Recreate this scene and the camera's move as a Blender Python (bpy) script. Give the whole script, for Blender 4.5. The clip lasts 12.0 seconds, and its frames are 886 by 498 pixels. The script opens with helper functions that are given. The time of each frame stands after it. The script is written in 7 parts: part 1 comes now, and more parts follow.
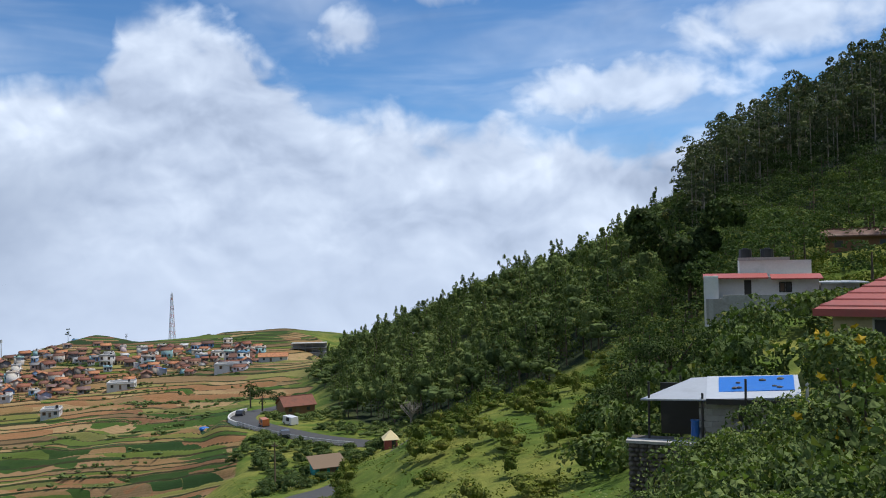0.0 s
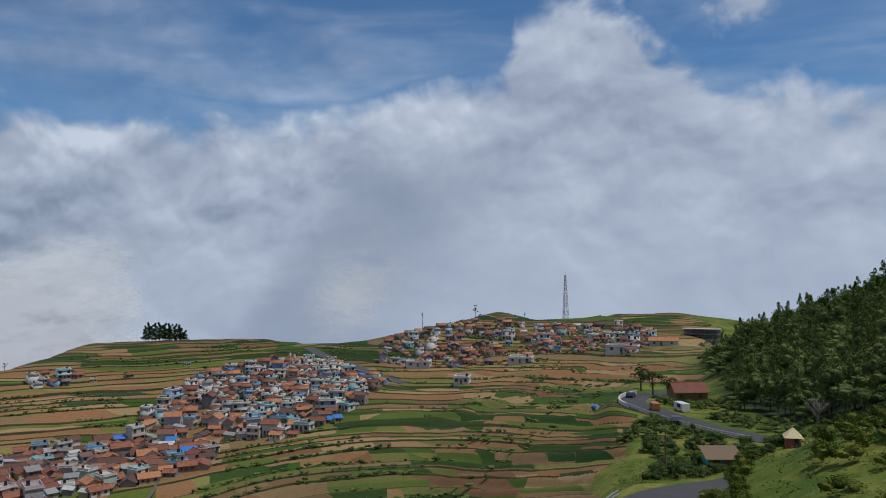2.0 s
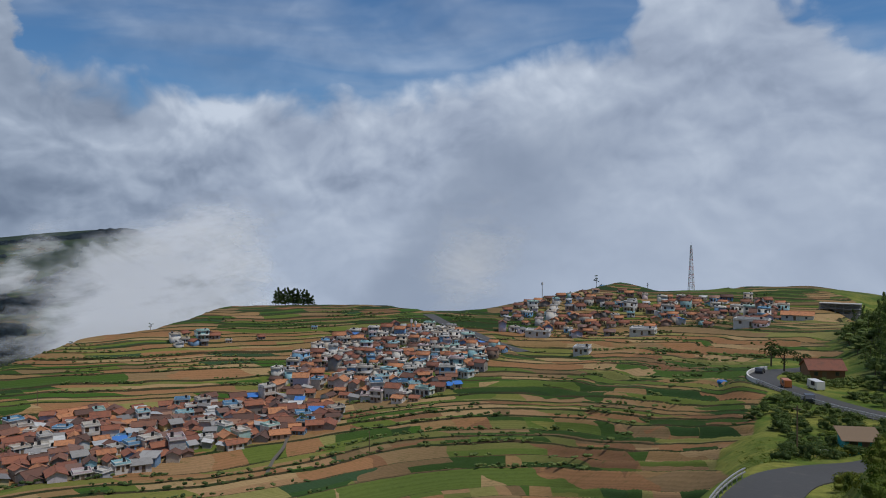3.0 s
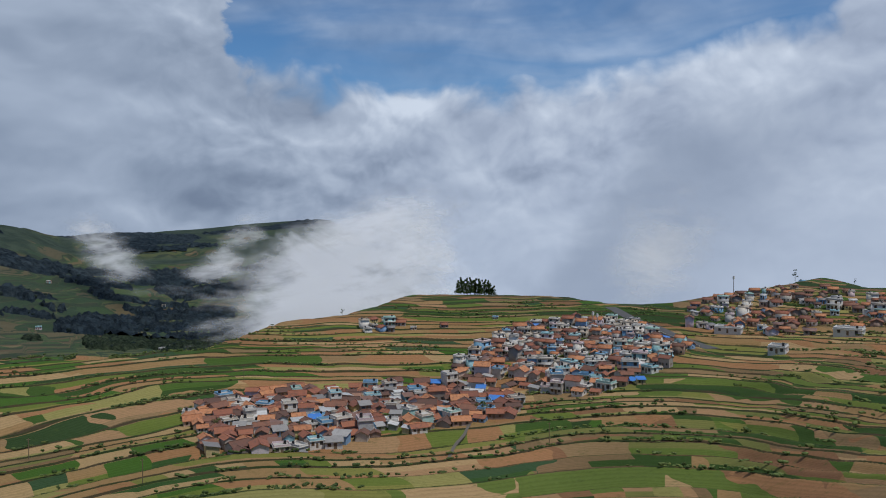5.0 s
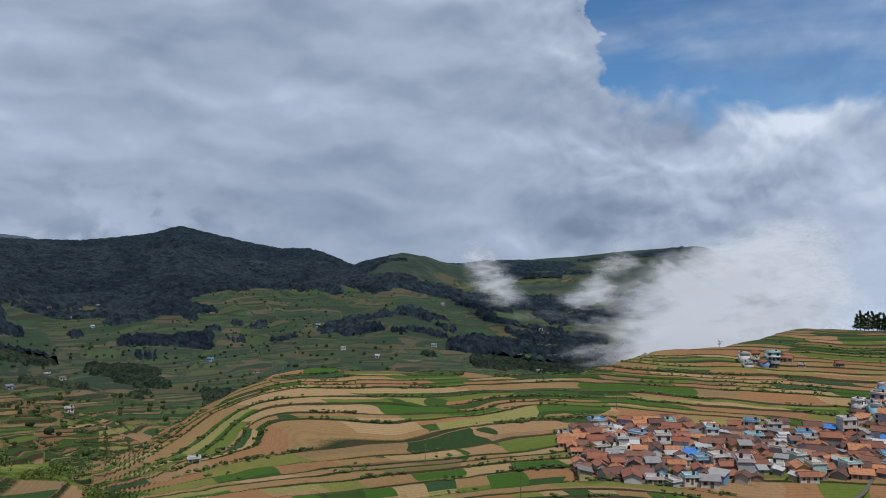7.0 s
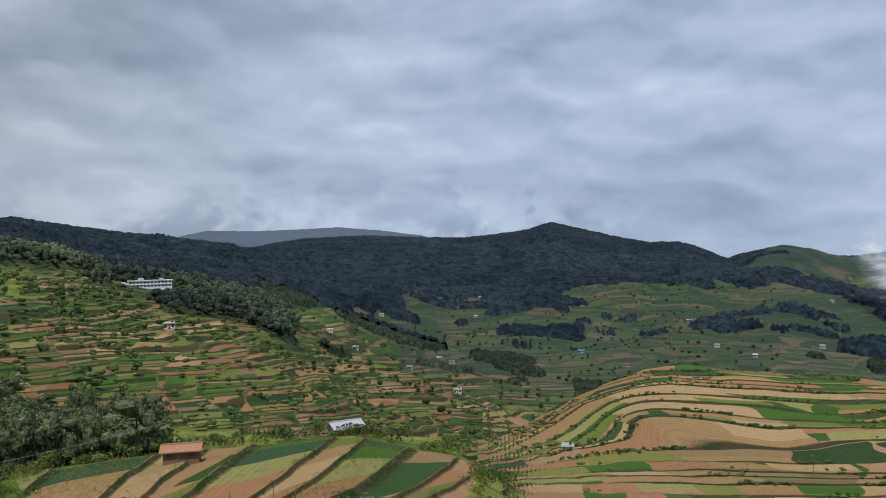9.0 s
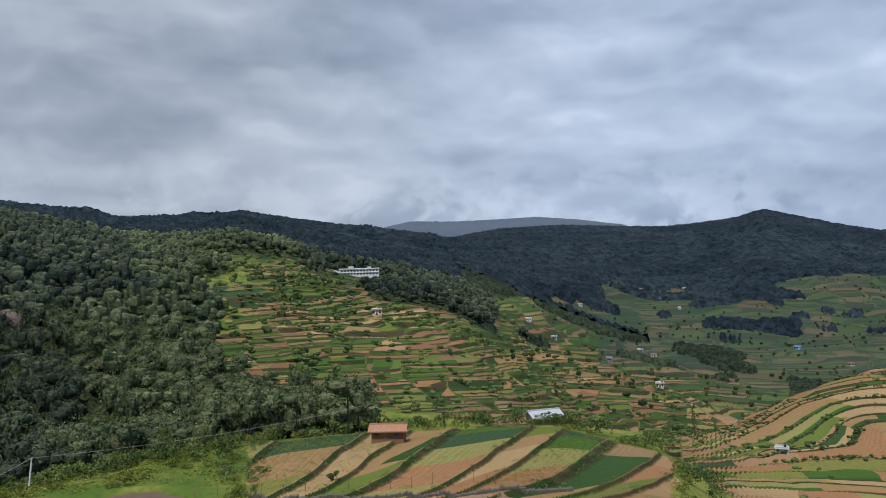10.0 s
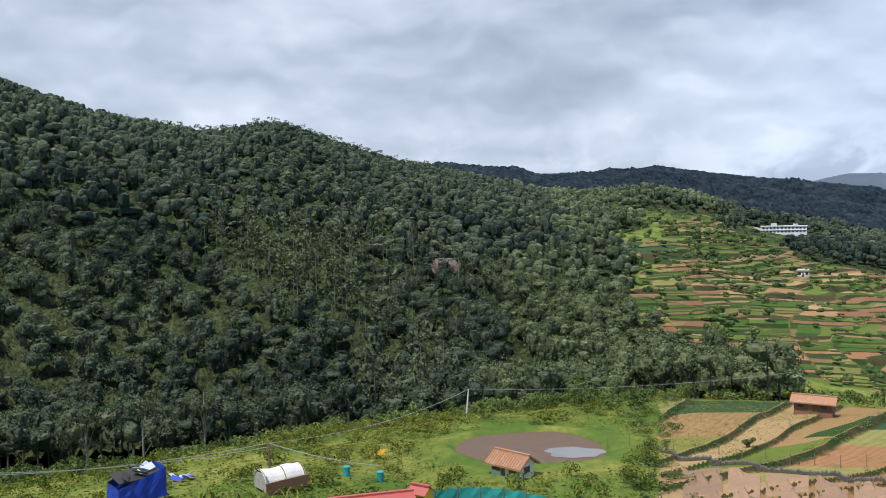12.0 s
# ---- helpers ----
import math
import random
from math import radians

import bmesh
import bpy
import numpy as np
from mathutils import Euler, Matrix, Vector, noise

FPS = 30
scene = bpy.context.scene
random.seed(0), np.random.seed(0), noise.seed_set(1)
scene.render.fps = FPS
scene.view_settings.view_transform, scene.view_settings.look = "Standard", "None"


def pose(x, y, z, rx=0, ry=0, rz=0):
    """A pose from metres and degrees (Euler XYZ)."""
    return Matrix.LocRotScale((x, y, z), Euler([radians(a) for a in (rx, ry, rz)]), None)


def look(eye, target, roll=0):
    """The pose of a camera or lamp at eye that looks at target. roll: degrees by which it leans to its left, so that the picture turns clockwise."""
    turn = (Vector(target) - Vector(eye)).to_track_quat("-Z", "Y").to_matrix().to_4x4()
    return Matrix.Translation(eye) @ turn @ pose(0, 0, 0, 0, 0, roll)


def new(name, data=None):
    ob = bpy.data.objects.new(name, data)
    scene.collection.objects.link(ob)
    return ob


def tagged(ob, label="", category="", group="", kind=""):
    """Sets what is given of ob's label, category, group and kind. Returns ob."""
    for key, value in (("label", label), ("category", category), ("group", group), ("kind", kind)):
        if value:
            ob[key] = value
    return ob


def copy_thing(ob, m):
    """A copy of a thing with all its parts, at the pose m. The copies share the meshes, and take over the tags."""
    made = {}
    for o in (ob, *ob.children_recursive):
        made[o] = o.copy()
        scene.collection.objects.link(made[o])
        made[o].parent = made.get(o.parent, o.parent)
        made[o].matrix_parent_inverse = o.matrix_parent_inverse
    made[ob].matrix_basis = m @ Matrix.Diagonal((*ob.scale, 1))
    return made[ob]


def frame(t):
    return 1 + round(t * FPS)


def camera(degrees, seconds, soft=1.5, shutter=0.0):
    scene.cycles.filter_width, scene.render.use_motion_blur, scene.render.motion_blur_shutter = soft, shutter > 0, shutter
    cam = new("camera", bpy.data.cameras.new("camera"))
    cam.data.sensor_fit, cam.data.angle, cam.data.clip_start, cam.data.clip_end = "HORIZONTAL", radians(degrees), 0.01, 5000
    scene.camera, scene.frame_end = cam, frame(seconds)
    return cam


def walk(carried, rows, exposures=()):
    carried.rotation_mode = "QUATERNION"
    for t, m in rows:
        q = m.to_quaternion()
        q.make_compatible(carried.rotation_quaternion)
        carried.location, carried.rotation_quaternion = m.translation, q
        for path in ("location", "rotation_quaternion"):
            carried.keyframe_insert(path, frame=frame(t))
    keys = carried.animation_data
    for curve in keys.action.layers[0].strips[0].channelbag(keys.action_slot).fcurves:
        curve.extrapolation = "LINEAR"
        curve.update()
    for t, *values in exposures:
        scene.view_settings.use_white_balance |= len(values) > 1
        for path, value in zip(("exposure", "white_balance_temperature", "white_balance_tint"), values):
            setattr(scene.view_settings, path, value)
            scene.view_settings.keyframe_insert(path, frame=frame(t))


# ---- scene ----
# seconds, yaw to the left, pitch, lean to the right; the eye turns on the spot
TURN = [
    (0.0, 1.32, 1.24, 1.11),
    (0.5, 9.04, 1.53, 1.11),
    (1.0, 16.00, 1.60, 0.99),
    (1.5, 22.34, 1.31, 0.83),
    (2.0, 28.78, 0.48, 0.74),
    (2.5, 33.10, -0.61, 0.52),
    (3.0, 37.36, -1.66, 0.51),
    (3.5, 41.44, -2.48, 0.25),
    (3.7, 43.51, -2.68, 0.07),
    (5.3, 52.58, -1.83, 0.63),
    (5.5, 54.74, -1.59, 0.60),
    (6.0, 61.55, -0.97, 0.49),
    (6.5, 69.07, -0.43, 0.49),
    (7.0, 76.59, 0.13, 0.91),
    (9.0, 102.57, 0.29, 1.64),
    (9.5, 109.64, 0.10, 1.62),
    (10.0, 116.72, -0.05, 1.72),
    (10.5, 124.48, -0.17, 1.92),
    (11.0, 131.65, -0.61, 1.79),
    (11.5, 138.85, -1.58, 1.63),
    (12.0, 145.82, -2.36, 1.60),
]
cam = camera(58.04, 12.0, soft=1.0)
walk(cam, [(t, pose(0, 0, 0, 90 + pitch, roll, yaw)) for t, yaw, pitch, roll in TURN],
     exposures=[(0.0, 0.4), (1.5, -0.14), (2.5, -0.26), (5.5, -0.07), (7.0, 0.03), (9.5, 0.35), (10.8, 0.55), (12.0, 0.92)])


# ---- light ----
SUN_AZ, SUN_EL = -75.0, 66.0          # degrees to the left of +y, above the horizon
sun = new("sun", bpy.data.lights.new("sun", "SUN"))
sun.data.energy, sun.data.angle, sun.data.color = 3.0, radians(0.6), (1.0, 0.95, 0.86)
sun_way = Vector((-math.sin(radians(SUN_AZ)) * math.cos(radians(SUN_EL)), math.cos(radians(SUN_AZ)) * math.cos(radians(SUN_EL)), math.sin(radians(SUN_EL))))
sun.matrix_world = look(sun_way * 500, (0, 0, 0))


class Nodes:
    """Short hand for node trees."""

    def __init__(self, tree):
        self.tree = tree
        tree.nodes.clear()

    def add(self, kind, ins=None, **props):
        n = self.tree.nodes.new(kind)
        for k, v in props.items():
            setattr(n, k, v)
        for k, v in (ins or {}).items():
            if isinstance(v, bpy.types.NodeSocket):
                self.tree.links.new(v, n.inputs[k])
            else:
                n.inputs[k].default_value = v
        return n

    def m(self, op, a, b=0.0, c=0.0):
        return self.add("ShaderNodeMath", {0: a, 1: b, 2: c}, operation=op).outputs[0]

    def v(self, op, a, b=(0, 0, 0)):
        return self.add("ShaderNodeVectorMath", {0: a, 1: b}, operation=op).outputs[0]

    def noise(self, vec, scale, detail=4.0, rough=0.55, dist=0.0):
        n = self.add("ShaderNodeTexNoise", {"Scale": scale, "Detail": detail, "Roughness": rough, "Distortion": dist})
        if vec is not None:
            self.tree.links.new(vec, n.inputs["Vector"])
        return n.outputs[0]

    def span(self, x, a, b, lo=0.0, hi=1.0, smooth=True):
        return self.add("ShaderNodeMapRange", {0: x, 1: a, 2: b, 3: lo, 4: hi}, interpolation_type="SMOOTHSTEP" if smooth else "LINEAR").outputs[0]

    def ramp(self, x, stops, constant=False):
        n = self.add("ShaderNodeValToRGB", {0: x})
        r = n.color_ramp
        if constant:
            r.interpolation = "CONSTANT"
        while len(r.elements) < len(stops):
            r.elements.new(1.0)
        for e, (p, c) in zip(r.elements, stops):
            e.position, e.color = p, (*c, 1.0) if len(c) == 3 else c
        return n.outputs[0]

    def mix(self, f, a, b, blend="MIX"):
        n = self.add("ShaderNodeMix", {0: f, 6: a, 7: b}, data_type="RGBA", blend_type=blend)
        return n.outputs[2]


def rgb(r, g, b):
    return (r, g, b, 1.0)


def build_sky():
    world = bpy.data.worlds.new("sky")
    scene.world = world
    world.use_nodes = True
    n = Nodes(world.node_tree)
    way = n.add("ShaderNodeTexCoord").outputs["Generated"]
    xyz = n.add("ShaderNodeSeparateXYZ", {0: way})
    az = n.m("MULTIPLY", n.m("ARCTAN2", n.m("MULTIPLY", xyz.outputs[0], -1.0), xyz.outputs[1]), 57.2958)
    el = n.m("MULTIPLY", n.m("ARCSINE", xyz.outputs[2]), 57.2958)
    sky = n.add("ShaderNodeTexSky", sky_type="NISHITA", sun_disc=False, sun_elevation=radians(SUN_EL), sun_rotation=radians(-SUN_AZ), altitude=1900.0)
    blue = n.mix(1.0, sky.outputs[0], rgb(0.050, 0.078, 0.100), "MULTIPLY")
    # cloud forms live on the dome: azimuth and height in tens of degrees, stirred a little
    at = n.add("ShaderNodeCombineXYZ", {0: n.m("MULTIPLY", az, 0.1), 1: n.m("MULTIPLY", el, 0.125), 2: 3.7}).outputs[0]
    stir = n.add("ShaderNodeTexNoise", {"Vector": at, "Scale": 1.1, "Detail": 3.0, "Roughness": 0.5}).outputs[1]
    p = n.v("ADD", at, n.v("MULTIPLY", n.v("SUBTRACT", stir, (0.5, 0.5, 0.5)), (0.55, 0.45, 0.0)))
    up = n.v("ADD", p, (-0.04, 0.16, 0.0))
    big = n.noise(p, 1.15, 4.5, 0.46)
    mid = n.noise(p, 3.1, 5.0, 0.5)
    # bright heads and grey undersides: how the mass thins towards the light
    head = n.m("SUBTRACT", big, n.noise(up, 1.15, 4.5, 0.46))
    head2 = n.m("SUBTRACT", mid, n.noise(n.v("ADD", p, (-0.015, 0.07, 0.0)), 3.1, 5.0, 0.5))
    layer_p = n.v("MULTIPLY", p, (0.62, 1.1, 1.0))
    layer = n.noise(layer_p, 1.25, 3.5, 0.47)
    roll = n.m("SUBTRACT", layer, n.noise(n.v("ADD", layer_p, (-0.03, 0.16, 0.0)), 1.25, 3.5, 0.47))
    # height of the cloud bank's top against the azimuth, in degrees
    TOP = [(-60, 9), (-31, 8.5), (-9, 8.6), (-5, 8.3), (-2, 9.6), (4, 10.2), (9, 10.6), (13, 13.2), (16, 15.6), (20, 16.6), (23, 16.6), (24.5, 12.6), (29, 11.6), (33, 10.2), (39, 9.2), (46, 9.0), (53, 9.6), (60, 9.8), (64.6, 10.2), (66, 16), (68, 40), (72, 60)]
    rag = n.m("ADD", n.m("MULTIPLY", n.m("SUBTRACT", big, 0.5), 7.0), n.m("MULTIPLY", n.m("SUBTRACT", mid, 0.5), 5.0))
    u = n.m("DIVIDE", n.m("ADD", n.m("ADD", az, n.m("MULTIPLY", n.m("SUBTRACT", mid, 0.5), 5.0)), 60.0), 132.0)
    top = n.m("MULTIPLY", n.ramp(u, [((a + 60) / 132.0, (h / 60.0,) * 3) for a, h in TOP]), 60.0)
    over = n.m("SUBTRACT", n.m("ADD", top, rag), el)
    bank = n.span(over, -1.3, 1.5)
    # thin veils drawn across the blue, and loose puffs right of the tall head
    veil_p = n.add("ShaderNodeCombineXYZ", {0: n.m("ADD", n.m("MULTIPLY", az, 0.05), n.m("MULTIPLY", el, 0.05)), 1: n.m("MULTIPLY", el, 0.22), 2: 1.3}).outputs[0]
    veil = n.m("MULTIPLY", n.span(n.noise(veil_p, 1.3, 4.0, 0.5, 0.4), 0.38, 0.74), 0.42)
    blob = lambda a, e, wa, we: n.m("SUBTRACT", 1.0, n.m("SQRT", n.m("ADD", n.m("POWER", n.m("DIVIDE", n.m("SUBTRACT", az, a), wa), 2.0), n.m("POWER", n.m("DIVIDE", n.m("SUBTRACT", el, e), we), 2.0))))
    puffs = n.m("MAXIMUM", n.m("MAXIMUM", blob(-11.0, 12.2, 6.4, 2.6), blob(7.4, 16.4, 4.2, 2.4)), n.m("MAXIMUM", blob(-23.0, 16.0, 9.0, 3.0), blob(-2.0, 20.0, 8.0, 3.0)))
    puff = n.m("MULTIPLY", n.span(n.m("ADD", puffs, n.m("MULTIPLY", rag, 0.34)), 0.0, 0.75), 0.9)
    cover = n.m("MAXIMUM", bank, n.m("MAXIMUM", veil, puff))
    # tone: soft relief from the heads, with slow changes of thickness
    deck = n.span(az, 40.0, 72.0)
    relief = n.m("ADD", n.m("MULTIPLY", head, n.span(az, 30.0, 44.0, 1.2, 2.0)), n.m("MULTIPLY", head2, n.span(az, 24.0, 44.0, 0.4, 0.8)))
    puffy = n.m("ADD", n.m("ADD", 0.5, relief), n.m("MULTIPLY", n.m("SUBTRACT", big, 0.5), 0.75))
    sheet = n.m("ADD", n.m("ADD", 0.52, n.m("MULTIPLY", roll, 0.95)), n.m("ADD", n.m("MULTIPLY", n.m("SUBTRACT", layer, 0.5), 0.75), n.m("MULTIPLY", head2, 0.10)))
    tone = n.m("ADD", n.m("MULTIPLY", puffy, n.span(az, 78.0, 62.0)), n.m("MULTIPLY", sheet, n.span(az, 62.0, 78.0)))
    lit = n.ramp(tone, [(0.12, (0.27, 0.31, 0.39)), (0.38, (0.43, 0.47, 0.55)), (0.58, (0.55, 0.585, 0.65)), (0.86, (0.76, 0.78, 0.82))])
    grey = n.ramp(tone, [(0.10, (0.20, 0.24, 0.31)), (0.40, (0.30, 0.345, 0.42)), (0.66, (0.42, 0.465, 0.54)), (0.92, (0.62, 0.655, 0.71))])
    cloud = n.mix(deck, lit, grey)
    # the fog bank behind the village is smooth and bright low down, with one darker leaning column
    fog = n.m("MULTIPLY", n.m("MULTIPLY", n.span(el, 7.0, -4.0), n.span(az, 60.0, 44.0)), n.span(az, -30.0, 5.0, 0.6, 1.0))
    cloud = n.mix(n.m("MULTIPLY", fog, 0.75), cloud, rgb(0.50, 0.54, 0.615))
    lean = n.m("ADD", az, n.m("MULTIPLY", el, 0.75))
    column = n.m("MULTIPLY", n.m("MULTIPLY", n.span(n.m("ADD", lean, n.m("MULTIPLY", rag, 0.5)), 41.0, 37.5), n.span(lean, 24.0, 35.0)), n.span(el, 10.0, 4.0))
    cloud = n.mix(n.m("MULTIPLY", column, 0.75), cloud, rgb(0.325, 0.365, 0.44))
    # pale gap along the far horizon
    cloud = n.mix(n.m("MULTIPLY", n.m("MULTIPLY", n.span(az, 84.0, 100.0), n.span(el, 7.5, 1.5)), n.span(mid, 0.42, 0.62, 0.0, 0.55)), cloud, rgb(0.56, 0.60, 0.67))
    cloud = n.mix(1.0, cloud, n.mix(n.span(az, 95.0, 140.0), rgb(0.90, 0.985, 1.10), rgb(0.83, 0.85, 0.88)), "MULTIPLY")
    out = n.mix(cover, blue, cloud)
    bg = n.add("ShaderNodeBackground", {"Color": out, "Strength": 1.0})
    n.add("ShaderNodeOutputWorld", {"Surface": bg.outputs[0]})


build_sky()


# ---- the lie of the land ----
# Spokes from the viewpoint: azimuth to the left, then distance and angle above the horizon along it.
SPOKES = []


def spoke(az, *steps):
    SPOKES.append((az, steps))


spoke(-45, (4, -23), (12, -10), (20, -6), (32, -2), (55, 2), (85, 4.5), (140, 8), (240, 12), (320, 8), (900, 3), (2200, 2), (4900, 0))
spoke(-28.1, (4, -23), (10, -20.3), (18, -15.3), (30, -9.8), (55, -3.9), (80, -0.8), (130, 3.2), (240, 9.7), (330, 5.7), (900, 0), (2200, -6), (4900, -7))
spoke(-19.1, (4, -23), (11, -21.9), (20, -15.9), (30, -11.4), (52, -5.6), (75, -2.6), (120, 0.6), (240, 5.2), (320, 1.6), (900, -4), (2200, -7), (4900, -7))
spoke(-10.1, (4, -23), (14, -22.5), (26, -18.5), (40, -14.1), (70, -10.5), (100, -8), (150, -4.7), (260, 0.4), (330, -2.5), (900, -7), (2200, -7), (4900, -7))
spoke(-1.0, (4, -23), (16, -23.2), (32, -18.2), (55, -13.9), (95, -11.5), (130, -10.5), (180, -8.1), (280, -2.3), (340, -4.7), (900, -8), (2200, -8), (4900, -8))
spoke(5.5, (4, -23), (18, -24.2), (36, -19.2), (64, -14.3), (105, -14.3), (140, -12.5), (190, -10.5), (295, -4.9), (370, -7.7), (900, -9), (2200, -8), (4900, -8))
spoke(9.0, (4, -23), (18, -26.3), (36, -20.8), (66, -15.4), (110, -15.2), (150, -12), (200, -10), (300, -6.7), (420, -7.8), (900, -9), (2200, -8), (4900, -8))
spoke(11.6, (4, -23), (18, -28.3), (36, -23.1), (68, -17.2), (118, -14.7), (165, -11.2), (240, -9.4), (480, -5.4), (640, -5.2), (1000, -9), (2200, -8), (4900, -8))
spoke(15.4, (4, -23), (18, -29.8), (36, -24.3), (74, -17.5), (126, -13.8), (188, -10), (330, -8), (600, -4.5), (680, -6.2), (1100, -9), (2200, -8), (4900, -8))
spoke(20.0, (4, -23), (18, -30.9), (38, -25.9), (82, -19.7), (145, -15.1), (215, -11.1), (370, -8.3), (610, -4.6), (690, -6.4), (1100, -9), (2200, -8), (4900, -8))
spoke(24.0, (4, -23), (18, -31.9), (40, -26.9), (92, -20.9), (160, -15.9), (240, -11.7), (385, -8.4), (620, -4.3), (700, -6.4), (1100, -9), (2200, -8), (4900, -8))
spoke(30.0, (4, -23), (18, -32.9), (45, -28.9), (105, -22.9), (185, -17.3), (272, -12.6), (400, -8.9), (600, -5.9), (680, -7.9), (1100, -9), (2200, -8), (4900, -8))
spoke(34.5, (4, -23), (18, -32), (45, -28), (112, -22.4), (192, -17.2), (285, -12.2), (400, -8.9), (560, -6.8), (650, -8), (1100, -9), (2200, -8), (4900, -8))
spoke(38.5, (4, -23), (18, -32), (45, -28), (115, -22.6), (195, -17.7), (290, -12.8), (410, -9.2), (560, -6.9), (650, -8), (1100, -9), (2200, -8), (4900, -8))
spoke(42.5, (4, -23), (18, -32), (45, -28), (120, -23), (200, -18), (300, -13), (410, -9.3), (560, -5.6), (650, -7), (1100, -9), (2200, -7), (4900, -8))
spoke(51.5, (4, -23), (18, -32), (45, -28), (120, -23), (200, -18.2), (300, -13.2), (410, -9.5), (560, -5.4), (650, -7), (1100, -9), (2400, -6), (4900, -7))
spoke(56.5, (4, -23), (18, -32), (45, -28), (120, -23), (200, -18.2), (300, -13.2), (400, -9.7), (530, -6.8), (620, -10), (1200, -7), (3200, -1), (4900, -3))
spoke(61, (4, -23), (18, -32), (45, -28), (115, -23), (195, -18.5), (285, -13.5), (370, -10.4), (500, -7.1), (620, -11), (1200, -6), (3500, 0.2), (4900, -1))
spoke(69, (4, -23), (18, -32), (45, -28), (112, -23), (192, -18.5), (275, -13.8), (355, -10.8), (470, -8.6), (600, -12), (1250, -6), (3400, -0.4), (4900, -1))
spoke(80, (4, -23), (18, -32), (45, -28), (110, -23), (190, -18.5), (268, -13.9), (345, -10.8), (450, -8.5), (580, -12), (1100, -5), (1900, 0), (4900, -2))
spoke(90, (4, -23), (18, -32), (45, -27), (95, -22), (160, -18), (240, -14.2), (330, -11), (425, -8.5), (560, -13), (1100, -6), (2600, 1.0), (4900, -1))
spoke(93, (4, -23), (18, -32), (44, -26.5), (88, -21.3), (145, -17.5), (215, -14.8), (300, -12), (395, -10.1), (520, -13.5), (1080, -6.2), (2600, 1.6), (4900, -1))
spoke(96.7, (4, -23), (18, -31), (42, -26), (80, -20.5), (128, -16.9), (185, -14.9), (265, -13.3), (360, -12.3), (470, -14), (1050, -6.3), (2600, 2.0), (4900, -1))
spoke(102, (4, -23), (18, -31), (40, -26), (68, -20), (95, -16), (120, -14.2), (160, -13), (230, -12.9), (330, -14), (1000, -6.5), (2600, 1.6), (4900, -1))
spoke(110, (4, -23), (18, -30), (40, -26.5), (65, -20), (88, -15.7), (105, -13.7), (118, -12.6), (130, -12.3), (220, -14.3), (760, -6.2), (2700, 1.5), (4900, -1))
spoke(116, (4, -23), (18, -30), (40, -26.5), (65, -20), (87, -15.9), (105, -13.7), (118, -12.7), (129, -12.3), (215, -13.7), (660, -3.2), (2900, 1.0), (4900, 0))
spoke(122.7, (4, -23), (18, -30), (40, -26.5), (65, -20), (86, -16), (104, -13.8), (118, -12.8), (128, -12.4), (210, -13.2), (640, -1.9), (2500, 2.0), (4900, 0))
spoke(131, (4, -23), (18, -30), (40, -26.5), (62, -21), (80, -17), (95, -14.6), (110, -13.1), (122, -12.6), (190, -13.6), (560, -0.5), (2400, 3.1), (4900, 0))
spoke(138.5, (4, -23), (18, -30), (38, -26.5), (58, -22), (74, -18.1), (88, -15.7), (103, -13.9), (112, -13.4), (170, -14.8), (600, 0.4), (2400, 2.2), (4900, 0))
spoke(149, (4, -23), (18, -30), (38, -26), (56, -22.3), (70, -19), (82, -16.8), (95, -14.9), (104, -14.3), (165, -15.2), (640, 3.1), (2400, 2.6), (4900, 0))
spoke(157.3, (4, -23), (18, -29), (36, -25.5), (54, -21.8), (66, -18.7), (78, -16.5), (88, -15.5), (98, -15), (165, -15.4), (680, 6.2), (2400, 3), (4900, 0))
spoke(162, (4, -23), (18, -29), (36, -25.2), (53, -21.6), (64, -18.7), (75, -16.7), (85, -15.8), (96, -15.4), (165, -15.4), (685, 5.4), (2400, 3), (4900, 0))
spoke(168, (4, -23), (18, -28), (36, -25), (52, -21.5), (62, -18.7), (72, -17), (82, -16.5), (95, -16.2), (165, -15.4), (690, 6.5), (2400, 3), (4900, 0))
spoke(178, (4, -23), (18, -27), (36, -24.5), (50, -21), (60, -18.5), (70, -17), (80, -16.4), (95, -16), (165, -14.5), (700, 9.4), (2400, 4), (4900, 0))
spoke(195, (4, -23), (15, -18), (30, -14), (45, -10), (60, -8), (80, -6), (100, -5), (140, -3), (220, 0), (700, 10), (2400, 4), (4900, 0))
spoke(230, (4, -23), (10, -5), (20, 5), (30, 9), (45, 12), (70, 14), (100, 16), (150, 18), (250, 20), (700, 12), (2400, 4), (4900, 0))
spoke(290, (4, -23), (10, -5), (20, 5), (30, 9), (45, 12), (70, 14), (100, 16), (150, 18), (250, 18), (700, 10), (2400, 4), (4900, 0))

AZ_STEP, LR0, LR1, LRN = 0.25, math.log(2.0), math.log(4900.0), 700


def sstep(x, a, b):
    t = np.clip((x - a) / (b - a), 0, 1)
    return t * t * (3 - 2 * t)


def gauss(a, sigma, axis, wrap):
    k = int(sigma * 3) + 1
    w = np.exp(-0.5 * (np.arange(-k, k + 1) / sigma) ** 2)
    w /= w.sum()
    pad = [(0, 0), (0, 0)]
    pad[axis] = (k, k)
    b = np.pad(a, pad, mode="wrap" if wrap else "edge")
    return sum(w[i] * np.take(b, np.arange(i, i + a.shape[axis]), axis=axis) for i in range(2 * k + 1))


